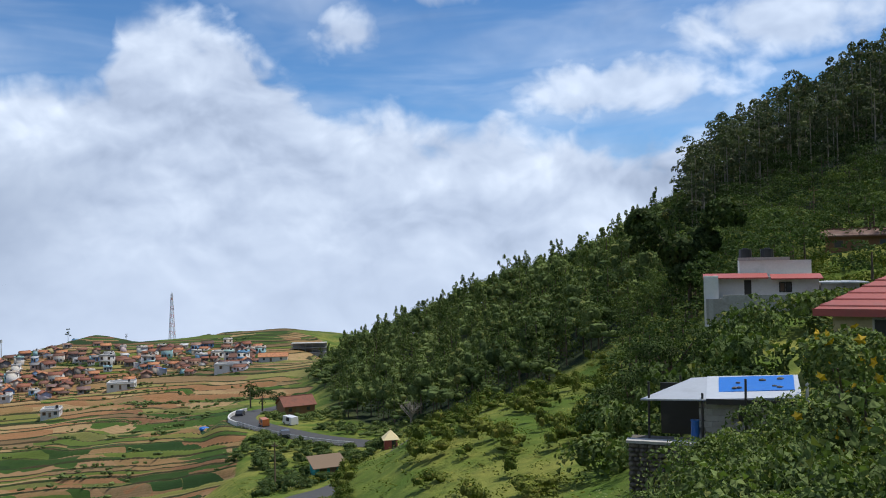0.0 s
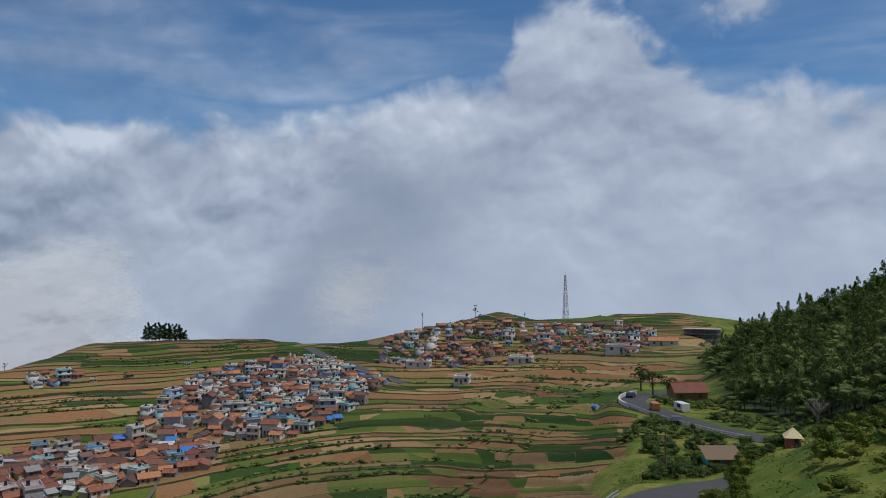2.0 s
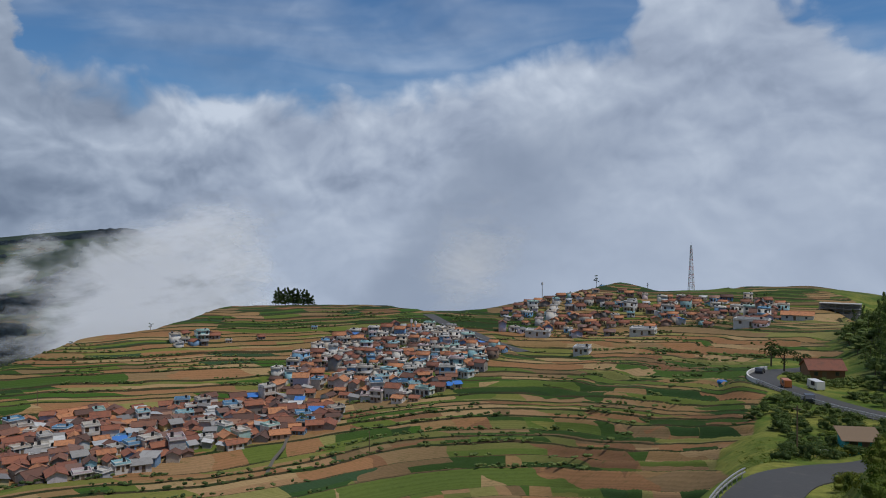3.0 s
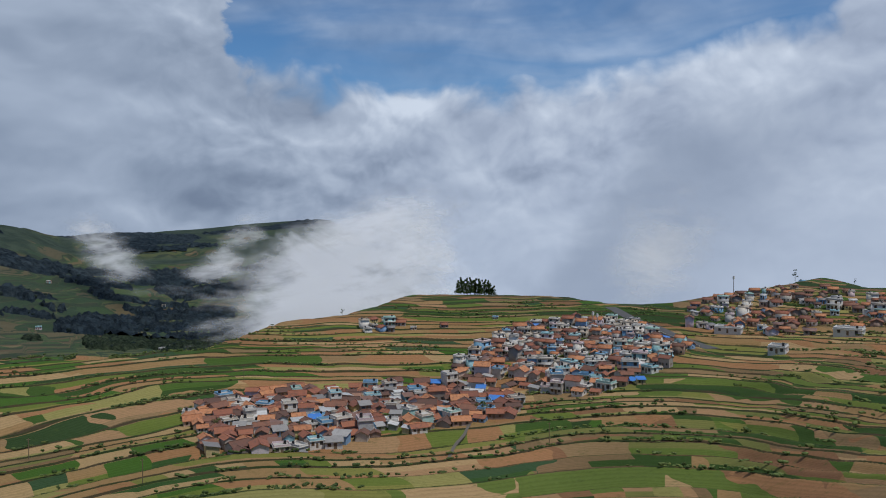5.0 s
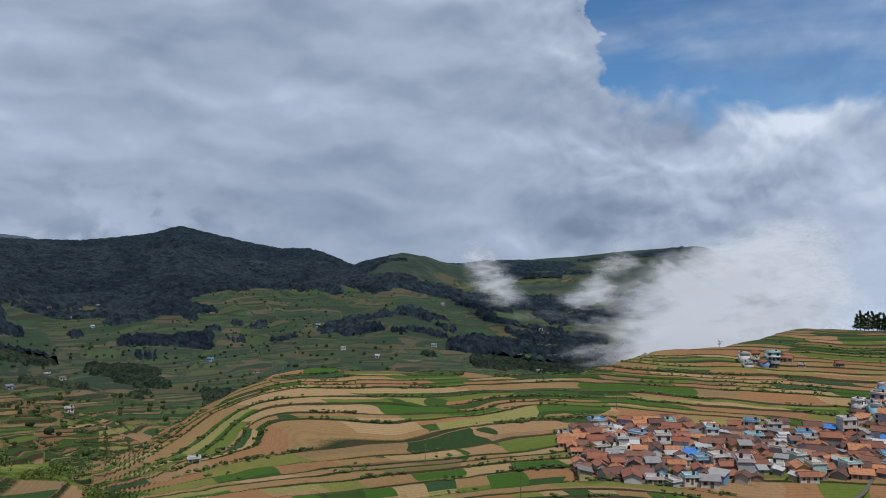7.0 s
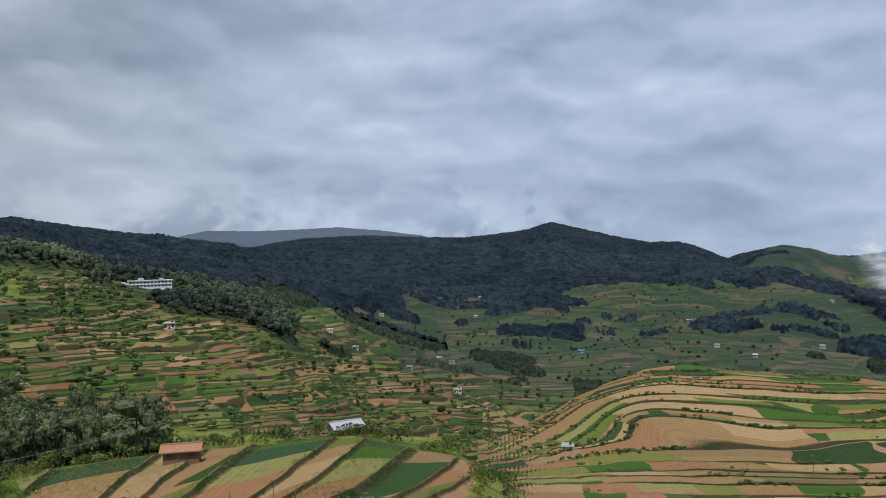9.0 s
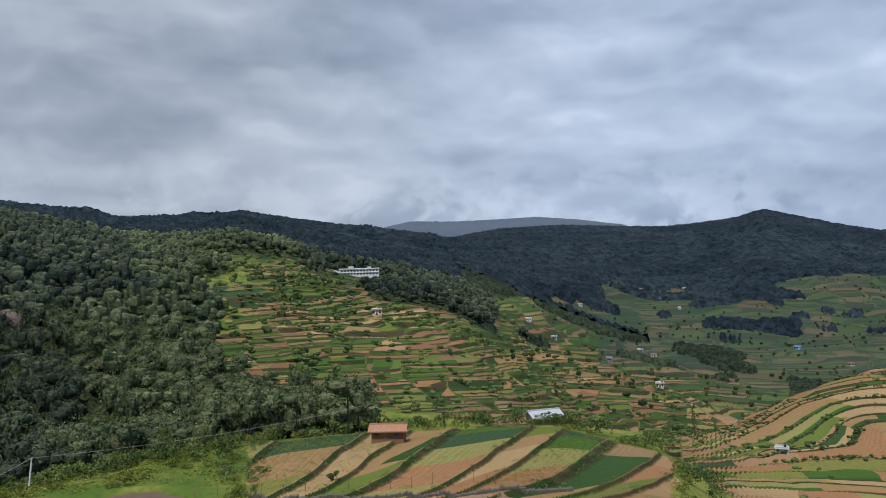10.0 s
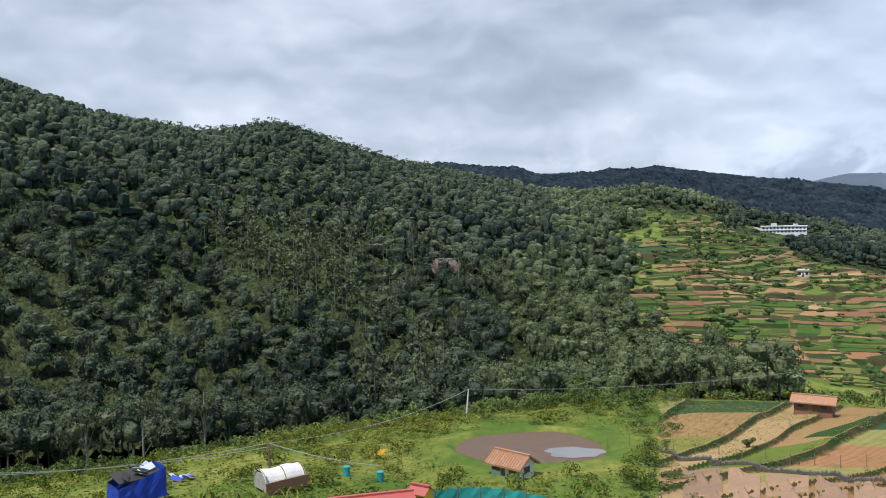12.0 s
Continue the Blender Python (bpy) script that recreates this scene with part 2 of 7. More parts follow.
def lay_of_land():
    n = int(360 / AZ_STEP)
    azs = np.arange(n) * AZ_STEP - 45.0
    sp = SPOKES + [(SPOKES[0][0] + 360, SPOKES[0][1])]
    keys = np.array([s[0] for s in sp], float)
    lr = np.stack([np.interp(azs, keys, [math.log(s[1][k][0]) for s in sp]) for k in range(12)], 1)
    el = np.stack([np.interp(azs, keys, [s[1][k][1] for s in sp]) for k in range(12)], 1)
    # the far skyline has its own peaks
    far = np.array([(57, -0.6), (58.5, 0.2), (60.2, 0.25), (62, 0.1), (66, -0.2), (71, -0.5), (75.5, -0.7), (78, 0.0), (79.5, 0.1), (81, -0.2), (83, -0.8), (85, 0.2), (86.5, 0.5), (88, 0.4), (91, 1.1), (93, 1.7),
                    (94.8, 2.2), (96.5, 1.7), (101, 1.2), (108, 1.5), (113, 1.4), (116.5, 0.8), (119, 1.4), (125, 2.1), (131, 3.1), (135, 2.4), (140, 2.2)])
    inside = (azs > 57) & (azs < 140)
    el[inside, 10] = np.interp(azs[inside], far[:, 0], far[:, 1]) - 0.25 * sstep(azs[inside], 80, 86) - 0.35 * sstep(azs[inside], 117, 122)
    z = np.exp(lr) * np.tan(np.radians(el))
    grid = np.linspace(LR0, LR1, LRN)
    out = np.stack([np.interp(grid, lr[i], z[i]) for i in range(n)])
    out = gauss(gauss(out, 3.0, 0, True), 6.0, 1, False)
    rs = np.exp(grid)

    def crest(table, fore, back):
        """Bring the brow at the given distance to the given angle: azimuth, distance, angle."""
        t = np.array(table, float)
        w = sstep(azs, t[0, 0] - 1.5, t[0, 0]) * (1 - sstep(azs, t[-1, 0], t[-1, 0] + 1.5))
        for i in np.where(w > 0)[0]:
            rc, want = np.interp(azs[i], t[:, 0], t[:, 1]), np.tan(np.radians(np.interp(azs[i], t[:, 0], t[:, 2])))
            for _ in range(2):
                near = (rs > rc * 0.8) & (rs < rc * 1.15)
                out[i] += w[i] * (want - (out[i] / rs)[near].max()) * rs * sstep(rs, rc * fore, rc) * (1 - sstep(rs, rc, rc * back))

    # the village ridge, the terraced hill and the rim of the plateau
    crest([(7, 560, -4.9), (9.2, 590, -4.5), (12.7, 620, -4.1), (16.2, 620, -4.2), (19.2, 620, -4.45), (22.4, 620, -4.6), (24.8, 620, -4.0), (27.8, 600, -4.7), (30.4, 590, -5.2), (34.7, 570, -6.0), (38.8, 560, -6.0), (41.6, 560, -5.6),
           (46.5, 560, -5.5), (52.9, 555, -5.4), (55.2, 540, -6.2), (57.7, 525, -6.8), (62, 495, -7.1), (64.4, 485, -7.9), (67.3, 475, -8.8), (72.6, 465, -8.8), (79.7, 450, -8.4), (86.2, 435, -8.1), (88.8, 428, -8.4), (92.3, 400, -9.8), (95, 375, -11.1), (98, 350, -12.7)], 0.66, 1.3)
    # the brow of the grassy slope over the near road
    crest([(-9, 68, -8.2), (-2, 68, -9.6), (3.7, 66, -11.9), (5.5, 65, -13.0), (7.6, 63, -13.9), (10.4, 60, -15.3), (12.0, 58, -16.5)], 0.5, 1.3)
    # the far skyline
    crest([(a, np.interp(a, [57, 61, 69, 80, 90, 108, 116, 125, 140], [3200, 3500, 3400, 1900, 2600, 2700, 2900, 2500, 2400]), e - 0.28) for a, e in far], 0.8, 1.2)
    return gauss(out, 1.0, 0, True)


LAND = lay_of_land()


def fbm(x, y, size, seed=0, octaves=4):
    """Cheap value noise on arrays, -1 to 1."""
    total, amp, norm = 0.0, 1.0, 0.0
    for o in range(octaves):
        u, v = x / size * 2 ** o + 17.3 * seed + 5.1 * o, y / size * 2 ** o - 9.7 * seed + 3.3 * o
        iu, iv = np.floor(u), np.floor(v)
        fu, fv = u - iu, v - iv
        fu, fv = fu * fu * (3 - 2 * fu), fv * fv * (3 - 2 * fv)

        def h(a, b):
            s = np.sin(a * 127.1 + b * 311.7 + seed * 74.7) * 43758.5453
            return (s - np.floor(s)) * 2 - 1
        q = (h(iu, iv) * (1 - fu) + h(iu + 1, iv) * fu) * (1 - fv) + (h(iu, iv + 1) * (1 - fu) + h(iu + 1, iv + 1) * fu) * fv
        total, norm, amp = total + q * amp, norm + amp, amp * 0.5
    return total / norm


def polar(x, y):
    return (np.degrees(np.arctan2(-x, y)) + 45.0) % 360.0 - 45.0, np.hypot(x, y)


def smooth_height(x, y):
    az, r = polar(x, y)
    i = (az + 45.0) / AZ_STEP
    j = (np.log(np.maximum(r, 2.01)) - LR0) / (LR1 - LR0) * (LRN - 1)
    i0, j0 = np.floor(i).astype(int), np.clip(np.floor(j).astype(int), 0, LRN - 2)
    fi, fj = i - i0, np.clip(j - j0, 0, 1)
    n = LAND.shape[0]
    return LAND[i0 % n, j0] * (1 - fi) * (1 - fj) + LAND[(i0 + 1) % n, j0] * fi * (1 - fj) + LAND[i0 % n, j0 + 1] * (1 - fi) * fj + LAND[(i0 + 1) % n, j0 + 1] * fi * fj


def box_zone(az, r, a0, a1, r0, r1, soft=2.0):
    """1 inside a sector of the land, soft at its rim."""
    return sstep(az, a0 - soft, a0 + soft) * (1 - sstep(az, a1 - soft, a1 + soft)) * sstep(r, r0 * 0.95, r0 * 1.05) * (1 - sstep(r, r1 * 0.95, r1 * 1.05))


def zones(x, y):
    """Fields, forest and the rest as weights."""
    az, r = polar(x, y)
    wob = fbm(x, y, 60, 3)
    azw, rw = az + wob * (np.where(az < 30, 3.0, 1.2) + 5.0 * sstep(az, 118, 126) * sstep(r, 190, 300)), r * (1 + 0.06 * wob)
    field = box_zone(azw, rw, 16.2, 102, 128, 640, 0.8)
    field = np.maximum(field, box_zone(azw, rw, 18, 60, 95, 640, 0.8))
    field = np.maximum(field, box_zone(az + 0.8 * fbm(x, y, 6, 4, 2), r, 101, 131, 62, 124, 0.3))
    field = np.maximum(field, box_zone(azw, rw, 84, 127, 400, 1500, 2.0))
    field = np.maximum(field, box_zone(azw, rw, 102, 131, 235, 540, 1.0))
    field = np.maximum(field, box_zone(azw, rw, 58, 92, 560, 1500, 2.0))
    field = np.maximum(field, box_zone(azw, rw, 58, 92, 1400, 2600, 2.0) * (fbm(x, y, 260, 5) > 0.1))
    field = np.maximum(field, box_zone(azw, rw, 10.5, 20, 262, 640, 0.6))
    forest = box_zone(azw, rw, -60, 10.0, 112, 420, 2.5) * sstep(rw - 118 - np.maximum(0, azw + 3) * 5, 0, 12)
    forest = np.maximum(forest, box_zone(azw - 1.5 * sstep(r, 260, 420), rw, 131.5, 215, 126, 900, 1.3))
    forest = np.maximum(forest, box_zone(azw, rw, 122, 133, 126, 228, 1.3))
    forest = np.maximum(forest, box_zone(azw, rw, 113, 123.5, 500, 900, 1.0))
    forest = np.maximum(forest, box_zone(azw, rw, 56, 215, 1500, 3900, 1.5) * (fbm(x, y, 300, 8) > -0.45 + 0.6 * sstep(84 - az, 0, 8)))
    forest = np.maximum(forest, box_zone(azw, rw, 124, 215, 640, 1700, 1.5))
    # woods cap the slopes round the valley, with few groves below them
    rise = np.degrees(np.arctan2(smooth_height(x, y), r))
    forest = np.maximum(forest, box_zone(azw, rw, 84, 130, 800, 3900, 1.5) * sstep(rise + 1.3 * fbm(x, y, 170, 10), -3.4, -2.8))
    forest = np.maximum(forest, box_zone(azw, rw, 56, 127, 520, 1600, 1.5) * (fbm(x, y, 190, 9) > 0.42 - 0.12 * sstep(92 - az, 0, 4) - 0.20 * box_zone(az, r, 66, 96, 850, 1700, 4.0) - 0.5 * fbm(x, y, 60, 19, 3)))
    return np.clip(field * (1 - forest), 0, 1), np.clip(forest, 0, 1)


def level(x, y):
    """Terrace number, not rounded: strips that wander along the slope."""
    az, r = polar(x, y)
    rise = np.degrees(np.arctan2(smooth_height(x, y), r))
    valley = (az > 100.5) & (r >= 127) | (az > 84) & (r > 430) | (r > 640)
    # the plateau: strips follow the rim round its nose, close together high up and broad below
    fall = np.maximum(-rise - 0.036 * np.clip(az - 86, 0, 14) ** 2 * (1 - sstep(-rise, 9.0, 17.0)) - 0.05 * (az - 45) * sstep(-rise, 10, 15) + (0.7 - 0.45 * sstep(az, 55, 70)) * fbm(x, y, 120, 11, 3) * sstep(-rise, 6, 9) + 0.2 * fbm(x, y, 34, 12, 2), 4.0)
    slope = -178.0 * fall ** -0.3 + 0.55 * np.sin(0.21 * az + 1.3 * fbm(x, y, 140, 18, 2))
    slope = slope + 0.30 * np.sin(slope * 1.3) + 0.12 * np.sin(slope * 2.9)
    out = 3.0 * rise + 2.2 * fbm(x, y, 170, 15, 3) + 0.02 * az + 0.35 * fbm(x, y, 30, 12, 2)
    # neighbouring holdings in the valley do not share their banks
    hold = np.floor(az / 3.1 + 1.1 * fbm(x, y, 90, 16, 3)) + 7.0 * np.floor(5.5 * np.log(np.maximum(r, 5.0)) + 1.0 * fbm(x, y, 80, 17, 3))
    h = np.sin(hold * 78.233 + 2.1) * 43758.5453
    out = out * (0.75 + 0.55 * (h - np.floor(h)))
    out = out + 0.45 * np.sin(out * 1.3) + 0.12 * np.sin(out * 2.9)
    down = rise + 14.5
    fan = (az + 1.1 * down + 0.42 * down * np.abs(down)) / 4.1 + 0.22 * fbm(x, y, 30, 14, 2)
    fan = fan + 0.22 * np.sin(fan * 2.3)
    near = (az > 100.5) & (az < 134) & (r < 127)
    return np.where(near, fan, np.where(valley, out, slope))


# ---- roads ----
def point(az, r):
    a = radians(az)
    return -math.sin(a) * r, math.cos(a) * r


def spline(pts, n=12):
    """Catmull-Rom through points of the plan."""
    p = [np.array(q, float) for q in pts]
    p = [2 * p[0] - p[1]] + p + [2 * p[-1] - p[-2]]
    out = []
    for i in range(1, len(p) - 2):
        for k in range(n):
            t = k / n
            out.append(0.5 * (2 * p[i] + (p[i + 1] - p[i - 1]) * t + (2 * p[i - 1] - 5 * p[i] + 4 * p[i + 1] - p[i + 2]) * t * t + (3 * p[i] - p[i - 1] - 3 * p[i + 1] + p[i + 2]) * t ** 3))
    return np.array(out + [p[-2]])


def road_line(pts, n=12):
    line = spline([point(a, r) for a, r in pts], n)
    z = smooth_height(line[:, 0], line[:, 1])
    k = np.ones(9) / 9
    z = np.convolve(np.pad(z, 4, mode="edge"), k, mode="valid")
    return np.column_stack([line, z])


HILL_ROAD = road_line([(18.5, 52), (16.6, 64), (15.6, 73), (14.0, 84), (11.8, 93), (8.5, 101), (5.0, 112), (2.5, 126), (4.0, 137), (6.5, 143), (9.5, 152), (12.2, 163), (14.4, 175), (15.5, 189), (15.2, 205), (13.8, 222), (12.0, 240)])
TOWN_ROAD = road_line([(31.6, 395), (32.9, 410), (34.2, 430), (35.4, 455), (37.0, 480), (38.5, 520)])
PATH = road_line([(48.5, 268), (48.9, 250), (49.6, 235), (50.2, 215)])
POND = (*point(140.0, 84.5), -24.9)


def height(x, y):
    x, y = np.atleast_1d(np.asarray(x, float)), np.atleast_1d(np.asarray(y, float))
    zs = smooth_height(x, y)
    az, r = polar(x, y)
    zs = zs + fbm(x, y, 9, 21) * 0.35 * sstep(r, 6, 30) * (1 - sstep(r, 300, 900)) + fbm(x, y, 240, 22, 5) * 34 * sstep(r, 700, 1500) * (1 - 0.75 * sstep(r, 1900, 2500))
    field, forest = zones(x, y)
    lv = level(x, y)
    fr = lv - np.floor(lv)
    tall = np.where((az > 100.5) & (r < 127), 0.65, 2.0) * (1 + 1.0 * sstep(r, 500, 900))
    lip = np.where((az > 100.5) & (r < 127), 0.88, 0.68)
    # narrow strips and the seams between holdings lie nearly flat
    crowd = np.abs(level(x * 1.01, y * 1.01) - lv) + np.abs(level(x * 0.99, y * 0.99) - lv)
    tall = tall * (1 - sstep(crowd, 0.2, 0.5) * (r > 127))
    zs = zs + (sstep(fr, lip, np.where(lip > 0.8, 0.98, 1.0)) - fr) * tall * field
    for line, half in ((HILL_ROAD, 3.4), (TOWN_ROAD, 4.0)):
        near = np.where((x > line[:, 0].min() - 20) & (x < line[:, 0].max() + 20) & (y > line[:, 1].min() - 20) & (y < line[:, 1].max() + 20))[0]
        for c in range(0, len(near), 20000):
            i = near[c:c + 20000]
            d2 = (x[i, None] - line[None, :, 0]) ** 2 + (y[i, None] - line[None, :, 1]) ** 2
            k = d2.argmin(1)
            w = 1 - sstep(np.sqrt(d2[np.arange(len(i)), k]), half, half + 6)
            zs[i] = zs[i] * (1 - w) + (line[k, 2] - 0.1) * w
    # the pond lies in a bowl with a grassy dam
    d = np.hypot(((x - POND[0]) * math.cos(radians(140)) + (y - POND[1]) * math.sin(radians(140))) / 8.6, (-(x - POND[0]) * math.sin(radians(140)) + (y - POND[1]) * math.cos(radians(140))) / 6.6)
    d = d + 0.12 * fbm(x, y, 5, 31, 2)
    w = 1 - sstep(d, 0.9, 1.5)
    zs = zs * (1 - w) + w * (POND[2] - 0.7 + 1.3 * sstep(d, 0.75, 1.12))
    return zs


def height1(x, y):
    return float(height(x, y)[0])


def ground_at(az, el, r0=12.0, r1=900.0):
    """Where a line of sight meets the ground: x, y, z and the distance."""
    rs = np.geomspace(r0, r1, 900)
    a = radians(az)
    z = height(-math.sin(a) * rs, math.cos(a) * rs)
    up = np.degrees(np.arctan2(z, rs))
    i = int(np.argmax(up >= el)) if (up >= el).any() else int(np.argmax(up))
    return -math.sin(a) * rs[i], math.cos(a) * rs[i], float(z[i]), float(rs[i])


def build_ground():
    azs = np.concatenate([np.arange(-36, 100, 0.3), np.arange(100, 135, 0.14), np.arange(135, 182, 0.3), np.arange(182, 324, 2.0)])
    rs = np.concatenate([np.geomspace(1.2, 25, 24), np.geomspace(26, 58, 50), np.geomspace(58.6, 130, 130), np.geomspace(131, 640, 340), np.geomspace(645, 1700, 100), np.geomspace(1730, 4900, 28)])
    A, R = np.meshgrid(np.radians(azs), rs, indexing="ij")
    x, y = (-np.sin(A) * R).ravel(), (np.cos(A) * R).ravel()
    z = height(x, y)
    na, nr = len(azs), len(rs)
    idx = np.arange(na * nr).reshape(na, nr)
    q = np.stack([idx, np.roll(idx, -1, 0)], 0)
    quads = np.stack([q[0][:, :-1], q[0][:, 1:], q[1][:, 1:], q[1][:, :-1]], -1).reshape(-1, 4)
    # close the sheet under the viewpoint
    x, y, z = np.append(x, 0.0), np.append(y, 0.0), np.append(z, z.reshape(na, nr)[:, 0].mean())
    inner = np.stack([idx[:, 0], np.roll(idx[:, 0], -1), np.full(na, na * nr)], -1)
    me = bpy.data.meshes.new("ground")
    me.vertices.add(len(x))
    me.vertices.foreach_set("co", np.stack([x, y, z], 1).ravel())
    me.loops.add(quads.size + inner.size)
    me.loops.foreach_set("vertex_index", np.concatenate([quads.ravel(), inner.ravel()]).astype(np.int32))
    me.polygons.add(len(quads) + na)
    me.polygons.foreach_set("loop_start", np.concatenate([np.arange(0, quads.size, 4), quads.size + np.arange(0, inner.size, 3)]).astype(np.int32))
    me.update(calc_edges=True)
    me.polygons.foreach_set("use_smooth", np.ones(len(quads) + na, bool))
    field, forest = zones(x, y)
    az, r = polar(x, y)
    forest = np.maximum(forest, 0.9 * sstep(r, 520, 640) * (1 - field))
    # the by-distance attribute drives the painted haze and cloud shade
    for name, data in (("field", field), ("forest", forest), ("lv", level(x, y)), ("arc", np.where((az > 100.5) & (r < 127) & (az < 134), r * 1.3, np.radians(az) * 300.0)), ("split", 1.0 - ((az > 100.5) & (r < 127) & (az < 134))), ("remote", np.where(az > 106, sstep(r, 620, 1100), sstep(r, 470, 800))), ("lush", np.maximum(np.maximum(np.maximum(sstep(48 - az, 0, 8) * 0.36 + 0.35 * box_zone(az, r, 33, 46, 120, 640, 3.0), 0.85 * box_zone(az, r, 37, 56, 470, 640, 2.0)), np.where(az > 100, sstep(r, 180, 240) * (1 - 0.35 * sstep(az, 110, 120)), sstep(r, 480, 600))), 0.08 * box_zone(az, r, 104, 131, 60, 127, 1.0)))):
        at = me.attributes.new(name, "FLOAT", "POINT")
        at.data.foreach_set("value", data.astype(np.float32))
    ob = new("ground", me)
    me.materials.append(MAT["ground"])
    tagged(ob, "green terraced hill country with tilled brown plots", "ground", kind="structure")
    return ob


# ---- materials ----
MAT = {}


def material(name):
    m = bpy.data.materials.new(name)
    m.use_nodes = True
    MAT[name] = m
    return Nodes(m.node_tree)


def finish(n, color, rough=0.9, bump=None, strength=0.4, dist=0.1, metal=0.0, gloss=0.5):
    ins = {"Base Color": color, "Roughness": rough, "Metallic": metal, "Specular IOR Level": gloss}
    if bump is not None:
        ins["Normal"] = n.add("ShaderNodeBump", {"Height": bump, "Strength": strength, "Distance": dist}).outputs[0]
    b = n.add("ShaderNodeBsdfPrincipled", ins)
    n.add("ShaderNodeOutputMaterial", {"Surface": b.outputs[0]})


def mat_ground():
    n = material("ground")
    at = {k: n.add("ShaderNodeAttribute", attribute_name=k).outputs["Fac"] for k in ("field", "forest", "lv", "arc", "lush", "remote", "split")}
    pos = n.add("ShaderNodeNewGeometry").outputs["Position"]
    # plots: one terrace, cut across at uneven places
    row = n.m("FLOOR", at["lv"])
    jit = n.add("ShaderNodeTexWhiteNoise", {"W": row}, noise_dimensions="1D").outputs[0]
    wave = n.m("MULTIPLY", n.noise(pos, 0.03, 2.0), 0.5)
    plot = n.m("FLOOR", n.m("ADD", n.m("ADD", n.m("DIVIDE", at["arc"], n.m("ADD", 8.0, n.m("MULTIPLY", jit, 34.0))), n.m("MULTIPLY", jit, 9.0)), n.m("ADD", n.m("MULTIPLY", wave, 2.4), n.m("MULTIPLY", n.m("FRACT", at["lv"]), 0.3))))
    pick = n.add("ShaderNodeTexWhiteNoise", {"Vector": n.add("ShaderNodeCombineXYZ", {0: row, 1: plot}).outputs[0]}, noise_dimensions="2D")
    # some plots are sown in two or three strips
    halves = n.m("FLOOR", n.m("MULTIPLY", n.m("MULTIPLY", at["split"], n.m("FRACT", at["lv"])), n.m("ADD", 1.0, n.m("FLOOR", n.m("MULTIPLY", n.m("FRACT", n.m("MULTIPLY", pick.outputs[0], 37.0)), 2.6)))))
    pick = n.add("ShaderNodeTexWhiteNoise", {"Vector": n.add("ShaderNodeCombineXYZ", {0: row, 1: plot, 2: halves}).outputs[0]}, noise_dimensions="3D")
    crop = n.ramp(pick.outputs[0], [(0.0, (0.32, 0.165, 0.082)), (0.18, (0.31, 0.19, 0.09)), (0.38, (0.39, 0.26, 0.135)), (0.54, (0.20, 0.195, 0.055)), (0.61, (0.058, 0.12, 0.022)), (0.69, (0.13, 0.165, 0.036)),
                                      (0.75, (0.042, 0.085, 0.026)), (0.80, (0.26, 0.235, 0.085)), (0.88, (0.34, 0.205, 0.11)), (0.95, (0.044, 0.082, 0.038))], constant=True)
    green = n.ramp(pick.outputs[0], [(0.0, (0.23, 0.12, 0.065)), (0.12, (0.26, 0.17, 0.09)), (0.22, (0.040, 0.075, 0.020)), (0.34, (0.068, 0.118, 0.026)), (0.48, (0.115, 0.155, 0.036)), (0.60, (0.034, 0.062, 0.022)),
                                       (0.70, (0.17, 0.17, 0.055)), (0.82, (0.052, 0.095, 0.023)), (0.91, (0.20, 0.13, 0.07))], constant=True)
    held = n.add("ShaderNodeTexWhiteNoise", {"Vector": n.add("ShaderNodeCombineXYZ", {0: n.m("FLOOR", n.m("ADD", n.m("MULTIPLY", at["lv"], 0.22), n.m("MULTIPLY", wave, 2.0))), 1: n.m("FLOOR", n.m("ADD", n.m("MULTIPLY", at["arc"], 0.018), n.m("MULTIPLY", wave, 3.0)))}).outputs[0]}, noise_dimensions="2D").outputs[0]
    leafy = n.m("ADD", at["lush"], n.m("MULTIPLY", n.m("SUBTRACT", held, 0.5), 0.9))
    crop = n.mix(n.m("GREATER_THAN", leafy, n.m("FRACT", n.m("MULTIPLY", pick.outputs[0], 91.0))), crop, green)
    grain = n.noise(pos, 0.9, 5.0, 0.65)
    blot = n.noise(pos, 0.09, 5.0, 0.6)
    crop = n.mix(n.span(grain, 0.3, 0.8, 0.0, 0.35), crop, n.mix(1.0, crop, rgb(0.5, 0.62, 0.4), "MULTIPLY"))
    # furrows run along the strips; some patches are weedy
    furrow = n.m("SINE", n.m("MULTIPLY", n.m("ADD", at["lv"], n.m("MULTIPLY", grain, 0.10)), 75.0))
    crop = n.mix(n.span(furrow, -0.6, 0.9, 0.0, 0.30), crop, n.mix(1.0, crop, rgb(0.55, 0.55, 0.52), "MULTIPLY"))
    weeds = n.noise(pos, 0.28, 5.0, 0.7)
    crop = n.mix(n.span(weeds, 0.56, 0.72, 0.0, 0.5), crop, rgb(0.06, 0.085, 0.022))
    # the banks between the terraces carry rough grass
    fr = n.m("FRACT", at["lv"])
    bank = n.m("MULTIPLY", n.span(n.m("ADD", fr, n.m("ADD", n.m("MULTIPLY", n.m("SUBTRACT", grain, 0.5), 0.12), n.m("MULTIPLY", at["split"], 0.18))), 0.84, 0.92), n.span(fr, 1.0, 0.97))
    bankcol = n.mix(n.span(blot, 0.4, 0.6), rgb(0.026, 0.042, 0.013), rgb(0.062, 0.046, 0.024))
    crop = n.mix(bank, crop, bankcol)
    grass = n.mix(n.span(blot, 0.36, 0.66), rgb(0.085, 0.14, 0.025), rgb(0.25, 0.245, 0.06))
